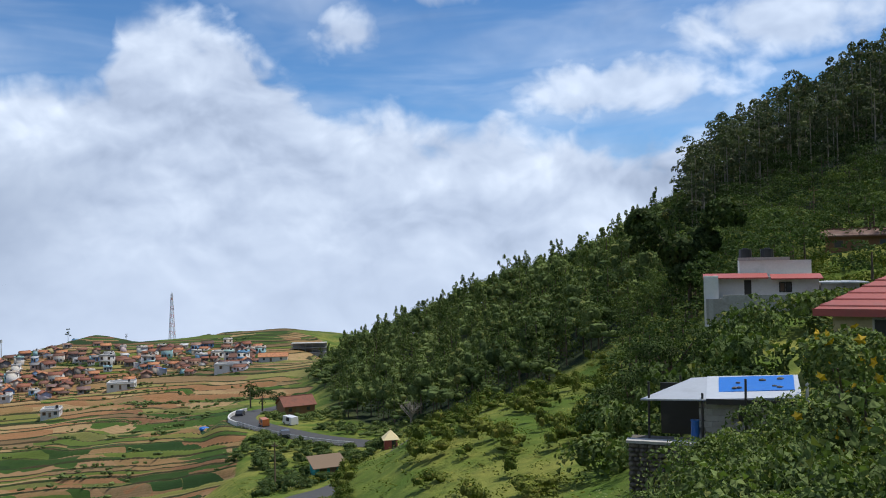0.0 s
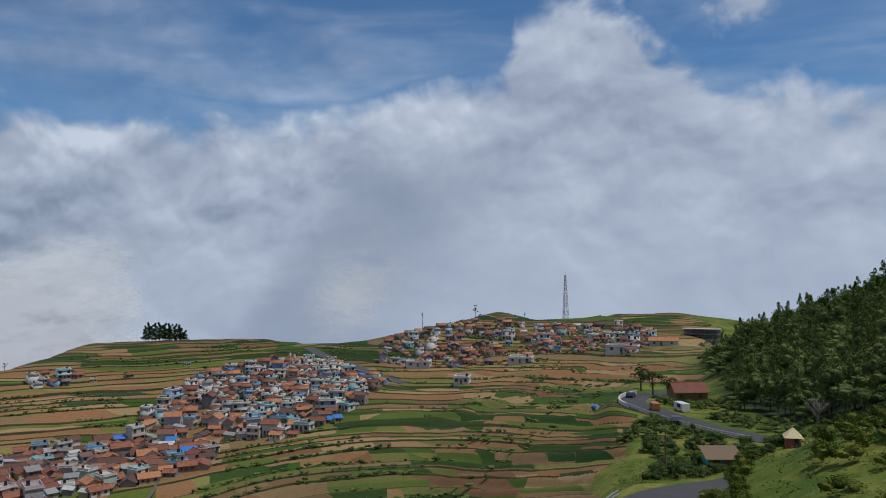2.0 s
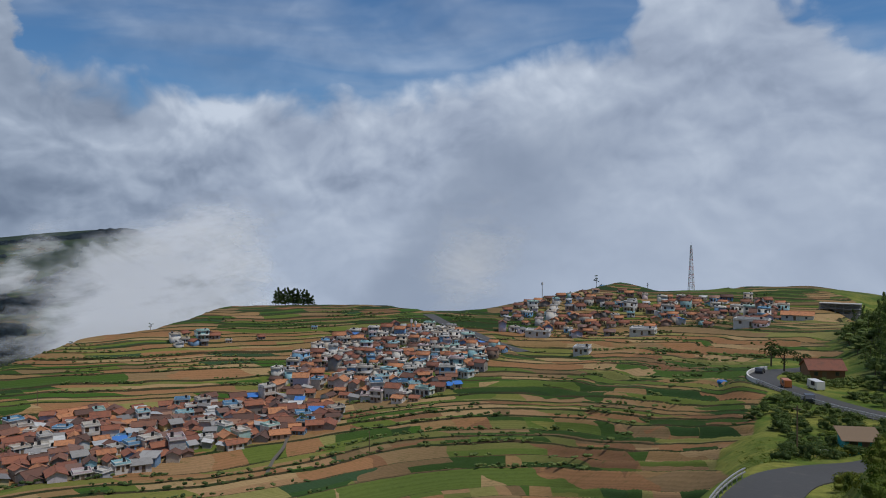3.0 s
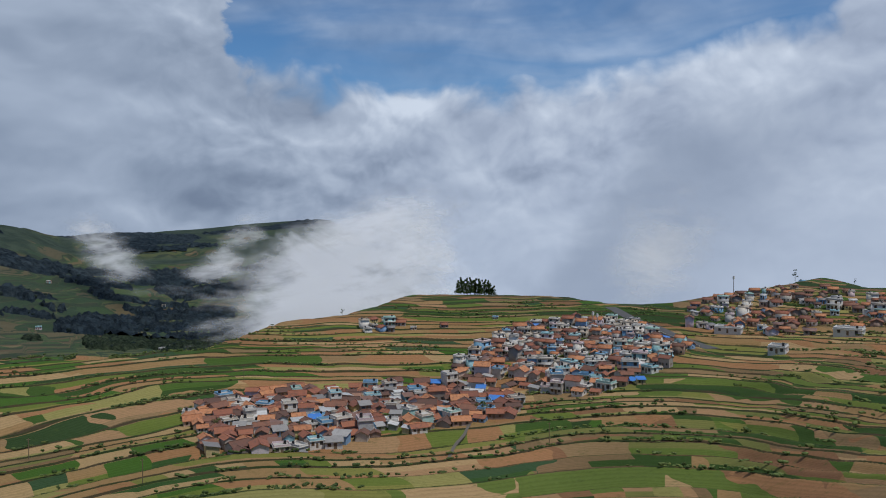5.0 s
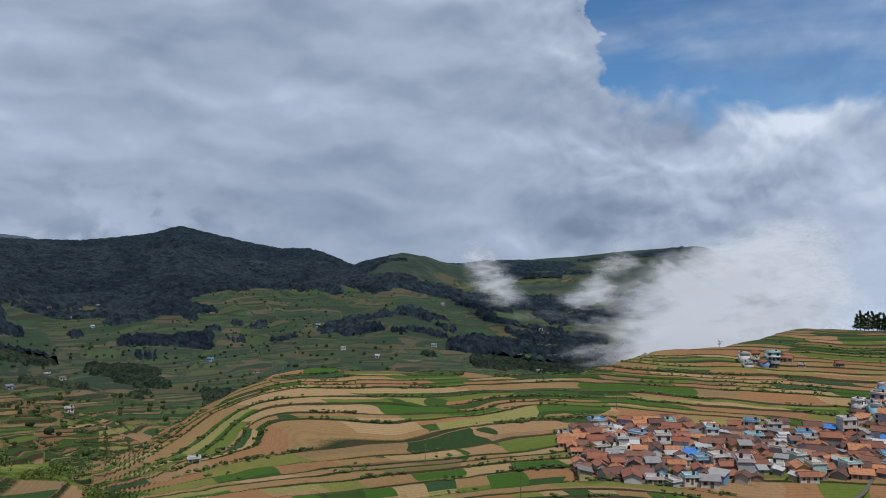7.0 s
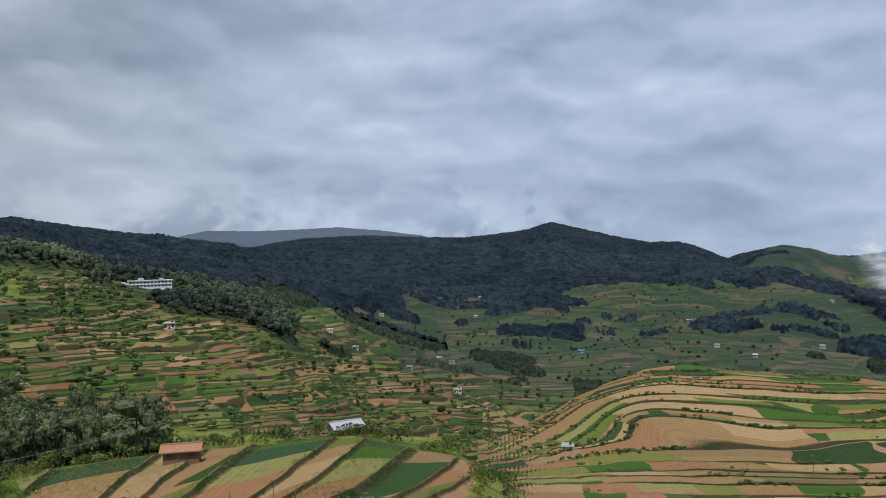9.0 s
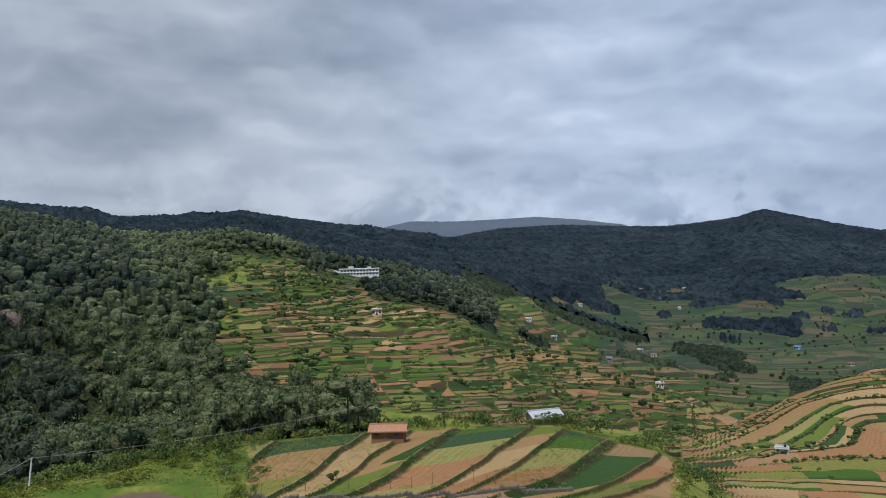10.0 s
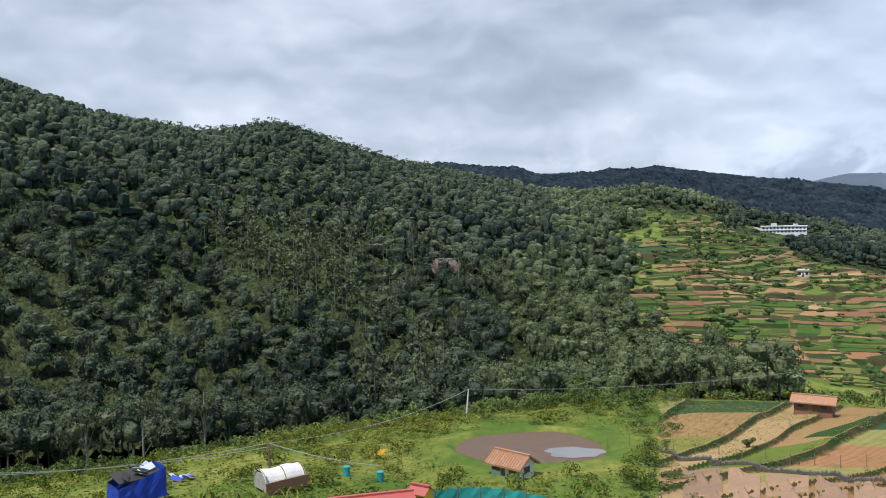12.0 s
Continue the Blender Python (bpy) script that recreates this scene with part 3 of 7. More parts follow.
    grass = n.mix(n.span(grain, 0.35, 0.75, 0.0, 0.6), grass, rgb(0.05, 0.08, 0.02))
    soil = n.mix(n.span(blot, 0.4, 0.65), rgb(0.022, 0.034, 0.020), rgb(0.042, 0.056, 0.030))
    col = n.mix(n.span(at["field"], 0.4, 0.6), grass, crop)
    # far ground turns darker and bluer: haze and cloud shade in the colour
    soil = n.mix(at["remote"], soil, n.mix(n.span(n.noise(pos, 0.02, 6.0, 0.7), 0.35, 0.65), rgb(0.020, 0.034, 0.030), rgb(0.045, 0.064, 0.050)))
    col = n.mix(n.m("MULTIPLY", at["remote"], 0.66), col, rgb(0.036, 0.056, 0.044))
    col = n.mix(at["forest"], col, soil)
    finish(n, n.mix(n.span(n.noise(pos, 0.012, 3.0), 0.35, 0.65, 0.0, 0.35), col, n.mix(1.0, col, rgb(0.6, 0.68, 0.6), "MULTIPLY")), 0.95, n.noise(pos, 2.5, 5.0, 0.7), 0.6, 0.25, gloss=0.06)


mat_ground()


def mat_leaves(name, dark, light, warm=(0.16, 0.15, 0.04), grain=1.1):
    """Leaves: the tree's own tint, and a spread from leaf to leaf."""
    n = material(name)
    tint = n.add("ShaderNodeAttribute", attribute_name="tint").outputs["Fac"]
    isl = n.add("ShaderNodeNewGeometry").outputs["Random Per Island"]
    col = n.mix(tint, rgb(*dark), rgb(*light))
    col = n.mix(n.m("MULTIPLY", n.m("GREATER_THAN", isl, 0.9), 0.45), col, rgb(*warm))
    col = n.mix(1.0, col, n.ramp(isl, [(0.0, (0.75, 0.77, 0.75)), (1.0, (1.18, 1.15, 1.1))]), "MULTIPLY")
    spray = n.noise(n.add("ShaderNodeNewGeometry").outputs["Position"], grain, 4.0, 0.65)
    col = n.mix(1.0, col, n.ramp(spray, [(0.34, (0.58, 0.60, 0.58)), (0.66, (1.40, 1.38, 1.30))]), "MULTIPLY")
    relief = n.add("ShaderNodeBump", {"Height": spray, "Strength": 0.9, "Distance": 0.7 / grain}).outputs[0]
    d = n.add("ShaderNodeBsdfPrincipled", {"Base Color": col, "Roughness": 0.8, "Specular IOR Level": 0.08, "Normal": relief})
    t = n.add("ShaderNodeBsdfTranslucent", {"Color": n.mix(1.0, col, rgb(1.0, 1.25, 0.5), "MULTIPLY")})
    mixed = n.add("ShaderNodeMixShader", {0: 0.22, 1: d.outputs[0], 2: t.outputs[0]})
    n.add("ShaderNodeOutputMaterial", {"Surface": mixed.outputs[0]})


def mat_plain(name, color, rough=0.8, scale=2.0, spread=0.25, bump=0.3, metal=0.0, dirt=(0.12, 0.10, 0.08), dirty=0.25):
    """A painted or natural surface with mottling and stains."""
    n = material(name)
    pos = n.add("ShaderNodeTexCoord").outputs["Object"]
    f = n.noise(pos, scale * 6.0, 5.0, 0.65)
    g = n.noise(pos, scale, 4.0, 0.6)
    rnd = n.add("ShaderNodeObjectInfo").outputs["Random"]
    col = n.mix(n.span(f, 0.3, 0.7, 0.0, spread), rgb(*color), n.mix(1.0, rgb(*color), rgb(0.55, 0.55, 0.55), "MULTIPLY"))
    col = n.mix(n.span(g, 0.52, 0.75, 0.0, dirty), col, rgb(*dirt))
    col = n.mix(1.0, col, n.ramp(rnd, [(0.0, (0.82, 0.82, 0.82)), (1.0, (1.1, 1.1, 1.1))]), "MULTIPLY")
    finish(n, col, rough, f, bump, 0.02, metal)


def mat_choice(name, colors, rough=0.8, dirt=(0.13, 0.11, 0.09), dirty=0.4, scale=0.6):
    """One coat of paint out of several, house by house."""
    n = material(name)
    pos = n.add("ShaderNodeNewGeometry").outputs["Position"]
    rnd = n.m("FRACT", n.m("ADD", n.add("ShaderNodeObjectInfo").outputs["Random"], n.add("ShaderNodeAttribute", attribute_name="coat").outputs["Fac"]))
    k = len(colors)
    col = n.ramp(rnd, [(i / k, c) for i, c in enumerate(colors)], constant=True)
    g = n.noise(pos, scale, 5.0, 0.65)
    f = n.noise(pos, scale * 5.0, 4.0, 0.6)
    col = n.mix(n.span(g, 0.45, 0.75, 0.0, dirty), col, rgb(*dirt))
    col = n.mix(n.span(f, 0.3, 0.75, 0.0, 0.3), col, n.mix(1.0, col, rgb(0.55, 0.53, 0.5), "MULTIPLY"))
    finish(n, col, rough, f, 0.3, 0.03)


def mat_canopy(name, dark, light, scale):
    """A closed leaf roof: the wood's tint, mottled crown by crown, with lumpy relief."""
    n = material(name)
    pos = n.add("ShaderNodeNewGeometry").outputs["Position"]
    tint = n.add("ShaderNodeAttribute", attribute_name="tint").outputs["Fac"]
    fine = n.noise(pos, scale, 5.0, 0.7, 0.3)
    coarse = n.noise(pos, scale * 0.25, 3.0, 0.6)
    col = n.mix(n.m("ADD", n.m("MULTIPLY", tint, 0.6), n.span(coarse, 0.35, 0.65, 0.0, 0.4)), rgb(*dark), rgb(*light))
    col = n.mix(1.0, col, n.ramp(fine, [(0.36, (0.35, 0.38, 0.40)), (0.62, (1.45, 1.40, 1.25))]), "MULTIPLY")
    finish(n, col, 0.9, fine, 1.0, 1.2 / scale, gloss=0.04)


mat_canopy("canopy_near", (0.030, 0.044, 0.022), (0.085, 0.105, 0.05), 0.75)
mat_canopy("canopy_mid", (0.018, 0.030, 0.022), (0.058, 0.078, 0.048), 0.25)
# far woods: distance haze is put into this bluish canopy colour
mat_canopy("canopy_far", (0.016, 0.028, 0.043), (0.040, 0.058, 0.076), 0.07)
mat_leaves("leaf", (0.062, 0.098, 0.038), (0.18, 0.235, 0.088))
# mountain woods: a cooler green with some distance haze mixed in
mat_leaves("leaf_wood", (0.038, 0.057, 0.048), (0.115, 0.145, 0.096), (0.12, 0.12, 0.075), 0.8)
# light scrub green, raised further to hold painted sunlight on the spur
mat_leaves("leaf_spur", (0.070, 0.098, 0.058), (0.185, 0.222, 0.122), (0.18, 0.17, 0.10), 0.8)
mat_leaves("leaf_grey", (0.072, 0.092, 0.062), (0.165, 0.19, 0.125), (0.17, 0.14, 0.09))
mat_leaves("leaf_dark", (0.030, 0.054, 0.024), (0.088, 0.125, 0.046), (0.07, 0.07, 0.035))
mat_leaves("leaf_bright", (0.092, 0.130, 0.028), (0.26, 0.265, 0.065), (0.22, 0.18, 0.05))
# far grove leaves, tinted blue to hold the haze of distance
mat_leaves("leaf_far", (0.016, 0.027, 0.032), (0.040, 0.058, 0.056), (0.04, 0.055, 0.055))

# distance haze mixed straight into the ridge's base colour
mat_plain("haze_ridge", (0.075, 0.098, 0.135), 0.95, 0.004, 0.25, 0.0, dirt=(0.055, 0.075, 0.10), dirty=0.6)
mat_plain("bark", (0.13, 0.10, 0.075), 0.9, 3.0)
mat_plain("pale_bark", (0.24, 0.22, 0.18), 0.8, 3.0, dirty=0.5)
mat_plain("petal", (0.75, 0.48, 0.01), 0.6, 2.0, 0.15, 0.1, dirty=0.0)
WALLS = [(0.68, 0.66, 0.63), (0.30, 0.28, 0.26), (0.34, 0.56, 0.60), (0.50, 0.43, 0.36), (0.20, 0.34, 0.54), (0.34, 0.24, 0.19), (0.25, 0.22, 0.20), (0.60, 0.57, 0.53), (0.62, 0.55, 0.62), (0.72, 0.70, 0.68), (0.58, 0.47, 0.24), (0.38, 0.33, 0.30), (0.55, 0.40, 0.32), (0.28, 0.20, 0.16)]
mat_choice("paint", WALLS)
mat_choice("bright_paint", [(0.36, 0.62, 0.68), (0.72, 0.71, 0.68), (0.62, 0.60, 0.57), (0.48, 0.44, 0.40), (0.20, 0.42, 0.64), (0.74, 0.72, 0.68), (0.66, 0.62, 0.56), (0.62, 0.54, 0.46), (0.50, 0.50, 0.50), (0.66, 0.54, 0.56), (0.40, 0.62, 0.58), (0.72, 0.70, 0.66), (0.55, 0.48, 0.40)])
mat_choice("tile", [(0.30, 0.115, 0.066), (0.21, 0.082, 0.055), (0.42, 0.175, 0.085), (0.15, 0.072, 0.052), (0.48, 0.21, 0.10), (0.22, 0.10, 0.066), (0.12, 0.064, 0.05), (0.27, 0.10, 0.06)], 0.9, (0.07, 0.055, 0.045), 0.65, 0.9)
mat_choice("tin", [(0.42, 0.43, 0.44), (0.20, 0.19, 0.185), (0.05, 0.20, 0.58), (0.55, 0.55, 0.54), (0.20, 0.11, 0.08), (0.30, 0.16, 0.10), (0.28, 0.27, 0.26), (0.36, 0.35, 0.34)], 0.55)
mat_choice("slab", [(0.42, 0.41, 0.39), (0.34, 0.33, 0.31), (0.50, 0.48, 0.45)], 0.9)
mat_choice("pane", [(0.03, 0.035, 0.04), (0.05, 0.05, 0.05), (0.10, 0.06, 0.035), (0.04, 0.07, 0.09)], 0.35)
mat_plain("concrete", (0.40, 0.39, 0.37), 0.9, 1.2, 0.35, dirty=0.5)
mat_plain("whitewash", (0.72, 0.72, 0.70), 0.85, 1.0, 0.15, dirty=0.35)
mat_plain("cream", (0.72, 0.62, 0.36), 0.85, 1.0, 0.12)
mat_plain("brick", (0.30, 0.10, 0.065), 0.9, 2.5, 0.4)
mat_plain("old_brick", (0.20, 0.105, 0.06), 0.9, 1.0, 0.4)
mat_plain("stone", (0.13, 0.115, 0.095), 0.95, 1.0, 0.4, dirty=0.4)
mat_plain("clay_tile", (0.52, 0.20, 0.085), 0.85, 1.5, 0.3)
mat_plain("old_tile", (0.42, 0.21, 0.115), 0.9, 1.2, 0.45, dirt=(0.36, 0.31, 0.26), dirty=0.7)
mat_plain("red_tin", (0.38, 0.085, 0.07), 0.5, 0.8, 0.15)
mat_plain("rust_tin", (0.20, 0.105, 0.075), 0.7, 0.8, 0.35, dirty=0.5, dirt=(0.26, 0.20, 0.16))
mat_plain("grey_tin", (0.44, 0.47, 0.51), 0.45, 0.8, 0.15)
mat_plain("blue_tarp", (0.02, 0.16, 0.55), 0.4, 0.7, 0.2, 0.5, dirt=(0.25, 0.35, 0.5), dirty=0.3)
mat_plain("deep_blue_tarp", (0.012, 0.05, 0.42), 0.4, 0.7, 0.25, 0.6, dirty=0.1)
mat_plain("teal_net", (0.02, 0.30, 0.30), 0.7, 0.5, 0.25, 0.3, dirty=0.1)
mat_plain("yellow_paint", (0.80, 0.48, 0.02), 0.6, 1.0, 0.1, dirty=0.1)
mat_plain("black_plastic", (0.015, 0.015, 0.018), 0.4, 1.0, 0.1, 0.1, dirty=0.1)
mat_plain("blue_plastic", (0.02, 0.12, 0.40), 0.4, 1.0, 0.1, 0.1, dirty=0.1)
mat_plain("wood", (0.20, 0.14, 0.09), 0.9, 3.0, 0.4)
mat_plain("steel", (0.45, 0.45, 0.46), 0.5, 2.0, 0.2, metal=0.4)
mat_plain("tower_red", (0.45, 0.10, 0.07), 0.6, 0.4, 0.1)
mat_plain("tower_white", (0.70, 0.70, 0.70), 0.6, 0.4, 0.1)
mat_plain("dark", (0.03, 0.028, 0.025), 0.6, 1.0, 0.2)
mat_plain("asphalt", (0.075, 0.075, 0.078), 0.9, 0.35, 0.3, dirt=(0.14, 0.13, 0.115), dirty=0.5)
mat_plain("mud", (0.115, 0.070, 0.042), 0.6, 0.25, 0.4, dirt=(0.10, 0.075, 0.05), dirty=0.5)
mat_plain("soil", (0.27, 0.165, 0.10), 0.95, 0.6, 0.35)
mat_plain("car_white", (0.75, 0.75, 0.75), 0.25, 0.5, 0.05, 0.0, dirty=0.05)
mat_plain("car_dark", (0.035, 0.04, 0.05), 0.25, 0.5, 0.05, 0.0, dirty=0.1)
mat_plain("car_orange", (0.45, 0.14, 0.04), 0.35, 0.5, 0.05, 0.0, dirty=0.2)
mat_plain("rubber", (0.02, 0.02, 0.02), 0.8, 1.0, 0.1)
mat_plain("glass_dark", (0.02, 0.025, 0.03), 0.12, 1.0, 0.0, 0.0, dirty=0.0)
mat_plain("wire", (0.28, 0.28, 0.28), 0.6)
mat_plain("pale_concrete", (0.6, 0.59, 0.56), 0.85, 1.0, 0.2, dirty=0.2)


def mat_water():
    n = material("water")
    pos = n.add("ShaderNodeNewGeometry").outputs["Position"]
    mud = n.mix(n.span(n.noise(pos, 0.25, 4.0), 0.4, 0.65), rgb(0.17, 0.16, 0.145), rgb(0.13, 0.125, 0.115))
    finish(n, mud, 0.06, n.noise(pos, 3.0, 3.0), 0.03, 0.02, gloss=0.9)


def mat_mist():
    """Thin vapour: mostly clear, thicker where the noise and the sheet's own fade say."""
    n = material("mist")
    pos = n.add("ShaderNodeNewGeometry").outputs["Position"]
    fade = n.add("ShaderNodeAttribute", attribute_name="fade").outputs["Fac"]
    q = n.v("MULTIPLY", pos, (1.0, 1.0, 1.35))
    a = n.m("ADD", n.m("MULTIPLY", n.noise(q, 0.010, 5.0, 0.55, 0.6), 0.7), n.m("MULTIPLY", n.noise(q, 0.035, 4.0, 0.5, 0.4), 0.3))
    dens = n.m("MULTIPLY", n.span(n.m("ADD", fade, n.m("MULTIPLY", n.m("SUBTRACT", a, 0.5), 2.2)), 0.15, 0.95), n.span(fade, 0.0, 0.35))
    d = n.add("ShaderNodeBsdfDiffuse", {"Color": rgb(0.80, 0.83, 0.87)})
    t = n.add("ShaderNodeBsdfTranslucent", {"Color": rgb(0.80, 0.83, 0.87)})
    body = n.add("ShaderNodeMixShader", {0: 0.4, 1: d.outputs[0], 2: t.outputs[0]})
    clear = n.add("ShaderNodeBsdfTransparent")
    out = n.add("ShaderNodeMixShader", {0: n.m("MULTIPLY", dens, 0.80), 1: clear.outputs[0], 2: body.outputs[0]})
    n.add("ShaderNodeOutputMaterial", {"Surface": out.outputs[0]})


mat_water()
mat_mist()
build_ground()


# ---- tools for things ----
def part(name, bm, mat, parent=None, label=""):
    me = bpy.data.meshes.new(name)
    bm.normal_update()
    bm.to_mesh(me)
    bm.free()
    me.materials.append(MAT[mat])
    ob = new(name, me)
    ob.parent = parent
    if label:
        ob["label"] = label
    return ob


def thing(name, label, category, x=0.0, y=0.0, z=0.0, turn=0.0, group=""):
    ob = new(name)
    ob.empty_display_size = 0.2
    ob.matrix_basis = pose(x, y, z, 0, 0, turn)
    return tagged(ob, label, category, group)


def quad_faces(bm, vs, faces):
    v = [bm.verts.new(p) for p in vs]
    for f in faces:
        bm.faces.new([v[i] for i in f])


def box(bm, x0, x1, y0, y1, z0, z1, m=None):
    vs = [(x0, y0, z0), (x1, y0, z0), (x1, y1, z0), (x0, y1, z0), (x0, y0, z1), (x1, y0, z1), (x1, y1, z1), (x0, y1, z1)]
    if m is not None:
        vs = [m @ Vector(p) for p in vs]
    quad_faces(bm, vs, [(0, 3, 2, 1), (4, 5, 6, 7), (0, 1, 5, 4), (1, 2, 6, 5), (2, 3, 7, 6), (3, 0, 4, 7)])


def tube(bm, p, q, r0, r1=None, n=6):
    r1 = r0 if r1 is None else r1
    p, q = Vector(p), Vector(q)
    w = (q - p).normalized()
    u = w.orthogonal().normalized()
    v = w.cross(u)
    a = [bm.verts.new(p + (u * math.cos(2 * math.pi * i / n) + v * math.sin(2 * math.pi * i / n)) * r0) for i in range(n)]
    b = [bm.verts.new(q + (u * math.cos(2 * math.pi * i / n) + v * math.sin(2 * math.pi * i / n)) * r1) for i in range(n)]
    for i in range(n):
        bm.faces.new((a[i], a[(i + 1) % n], b[(i + 1) % n], b[i]))
    bm.faces.new(list(reversed(a)))
    bm.faces.new(b)


def one_box(name, mat, parent, x0, x1, y0, y1, z0, z1, label=""):
    bm = bmesh.new()
    box(bm, x0, x1, y0, y1, z0, z1)
    return part(name, bm, mat, parent, label)


def one_tube(name, mat, parent, p, q, r0, r1=None, n=8, label=""):
    bm = bmesh.new()
    tube(bm, p, q, r0, r1, n)
    return part(name, bm, mat, parent, label)


def gable_walls(bm, w, d, h, rise, base=1.5):
    """Walls of a gabled house, ridge along x; they go down into the slope."""
    vs = [(-w / 2, -d / 2, -base), (w / 2, -d / 2, -base), (w / 2, d / 2, -base), (-w / 2, d / 2, -base), (-w / 2, -d / 2, h), (w / 2, -d / 2, h), (w / 2, d / 2, h), (-w / 2, d / 2, h), (-w / 2, 0, h + rise), (w / 2, 0, h + rise)]
    quad_faces(bm, vs, [(0, 1, 5, 4), (2, 3, 7, 6), (1, 2, 6, 9, 5), (3, 0, 4, 8, 7), (0, 3, 2, 1), (4, 5, 9, 8), (6, 7, 8, 9)])


def gable_roof(bm, w, d, h, rise, over=0.5, thick=0.16, ribs=0):
    """Two pitched slabs with thickness, and the ridges of the tile courses."""
    for s in (-1, 1):
        y1, z1 = s * (d / 2 + over), h - rise * over / (d / 2)
        x0, x1 = -w / 2 - over, w / 2 + over
        vs = [(x0, 0, h + rise), (x1, 0, h + rise), (x1, y1, z1), (x0, y1, z1)]
        vs += [(x, y, z + thick) for x, y, z in vs]
        quad_faces(bm, vs, [(0, 1, 2, 3), (4, 7, 6, 5), (0, 4, 5, 1), (1, 5, 6, 2), (2, 6, 7, 3), (3, 7, 4, 0)])
        for i in range(ribs):
            x = x0 + (i + 0.5) * (x1 - x0) / ribs
            tube(bm, (x, 0, h + rise + thick), (x, y1, z1 + thick), 0.07, n=4)
    box(bm, -w / 2 - over, w / 2 + over, -0.14, 0.14, h + rise + thick * 0.6, h + rise + thick + 0.1)


def shed_roof(bm, w, d, z0, z1, over=0.4, thick=0.1):
    """One slab, falling from the back to the front."""
    x0, x1, y0, y1 = -w / 2 - over, w / 2 + over, -d / 2 - over, d / 2 + over
    vs = [(x0, y0, z0), (x1, y0, z0), (x1, y1, z1), (x0, y1, z1)]
    vs += [(x, y, z + thick) for x, y, z in vs]
    quad_faces(bm, vs, [(0, 3, 2, 1), (4, 5, 6, 7), (0, 1, 5, 4), (1, 2, 6, 5), (2, 3, 7, 6), (3, 0, 4, 7)])


def window(parent, x, y, z, w, h, side="front", frame="wood"):
    """A window: frame proud of the wall, dark pane set in it. side: which wall."""
    bm = bmesh.new()
    m = Matrix.Translation((x, y, z)) @ pose(0, 0, 0, 0, 0, {"front": 0, "right": 90, "back": 180, "left": -90}[side])
    t = 0.08
    for a in ((-w / 2 - t, -w / 2, 0, h), (w / 2, w / 2 + t, 0, h), (-w / 2 - t, w / 2 + t, -t, 0), (-w / 2 - t, w / 2 + t, h, h + t)):
        box(bm, a[0], a[1], -0.06, 0.05, a[2], a[3], m)
    win = part("window", bm, frame, parent)
    bm = bmesh.new()
    box(bm, -w / 2, w / 2, -0.02, 0.03, 0, h, m)
    part("pane", bm, "pane", win)


def door(parent, x, y, z, w=0.95, h=2.0, mat="wood"):
    one_box("door", mat, parent, x - w / 2, x + w / 2, y - 0.05, y + 0.04, z, z + h)


# ---- leaves in bulk ----
def leaf_cloud(rng, centres, radii, count, size):
    """Small bent leaf sprays scattered in ellipsoid shells: centre, outward way and size of each."""
    k = rng.integers(0, len(centres), count)
    w = rng.normal(size=(count, 3))
    w /= np.linalg.norm(w, axis=1)[:, None]
    w[:, 2] = np.where(w[:, 2] < -0.5, -w[:, 2], w[:, 2])
    d = rng.uniform(0.6, 1.0, count) ** 0.4
    p = centres[k] + w * radii[k] * d[:, None]
    u = np.cross(w + rng.normal(scale=0.3, size=(count, 3)), rng.normal(size=(count, 3)))
    u /= np.linalg.norm(u, axis=1)[:, None] + 1e-6
    v = np.cross(w, u) + rng.normal(scale=0.22, size=(count, 3))
    v /= np.linalg.norm(v, axis=1)[:, None] + 1e-6
    s = size * rng.uniform(0.6, 1.35, count)[:, None]
    bend = w * s * 0.28
    return np.stack([p - u * s * 0.5 - bend, p - v * s * 0.38, p + u * s * 0.5 - bend, p + v * s * 0.38 + bend * 0.3], 1)


def lobe(c, rad, seed, sub=2):
    """A ragged leafy lobe: the cells of a rounded cube, pushed in and out."""
    out = []
    for axis in range(3):
        for s in (-1, 1):
            for i in range(sub):
                for j in range(sub):
                    q = []
                    for di, dj in ((0, 0), (1, 0), (1, 1), (0, 1)):
                        d = [0.0, 0.0, 0.0]
                        d[axis] = s
                        d[(axis + 1) % 3] = math.tan((2 * (i + di) / sub - 1) * 0.785) * s
                        d[(axis + 2) % 3] = math.tan((2 * (j + dj) / sub - 1) * 0.785)
                        v = Vector(d).normalized()
                        k = 1 + 0.34 * noise.noise(v * 2.1 + Vector((seed * 3.7, seed, 0)))
                        q.append((c[0] + v.x * rad[0] * k, c[1] + v.y * rad[1] * k, c[2] + v.z * rad[2] * k))
                    if sum(p[2] for p in q) / 4 > c[2] - rad[2] * 0.6:
                        out.append(q)
    return np.array(out)


def crown_form(seed, lobes, sub, leaves, size, trunk=True, sink=0.0, core=0.78):
    """A rounded crown for forests: a few leafy lobes and loose sprays on the outline."""
    rng = np.random.default_rng(seed)
    c = np.column_stack([rng.normal(scale=1.25, size=lobes), rng.normal(scale=1.25, size=lobes), rng.uniform(4.2, 6.8, lobes)])
    c[0] = (0, 0, 6.3)
    rad = np.column_stack([rng.uniform(1.6, 2.5, lobes)] * 2 + [rng.uniform(1.5, 2.3, lobes)])
    c[:, 2] -= sink
    q = [lobe(c[i], rad[i] * (core if leaves > 8 else 1.0), seed + i, sub) for i in range(lobes)]
    if leaves:
        q.append(leaf_cloud(rng, c, rad * 1.05, leaves, size))
    return np.concatenate(q), ((0.0, 5.0, 0.2) if trunk else None), c


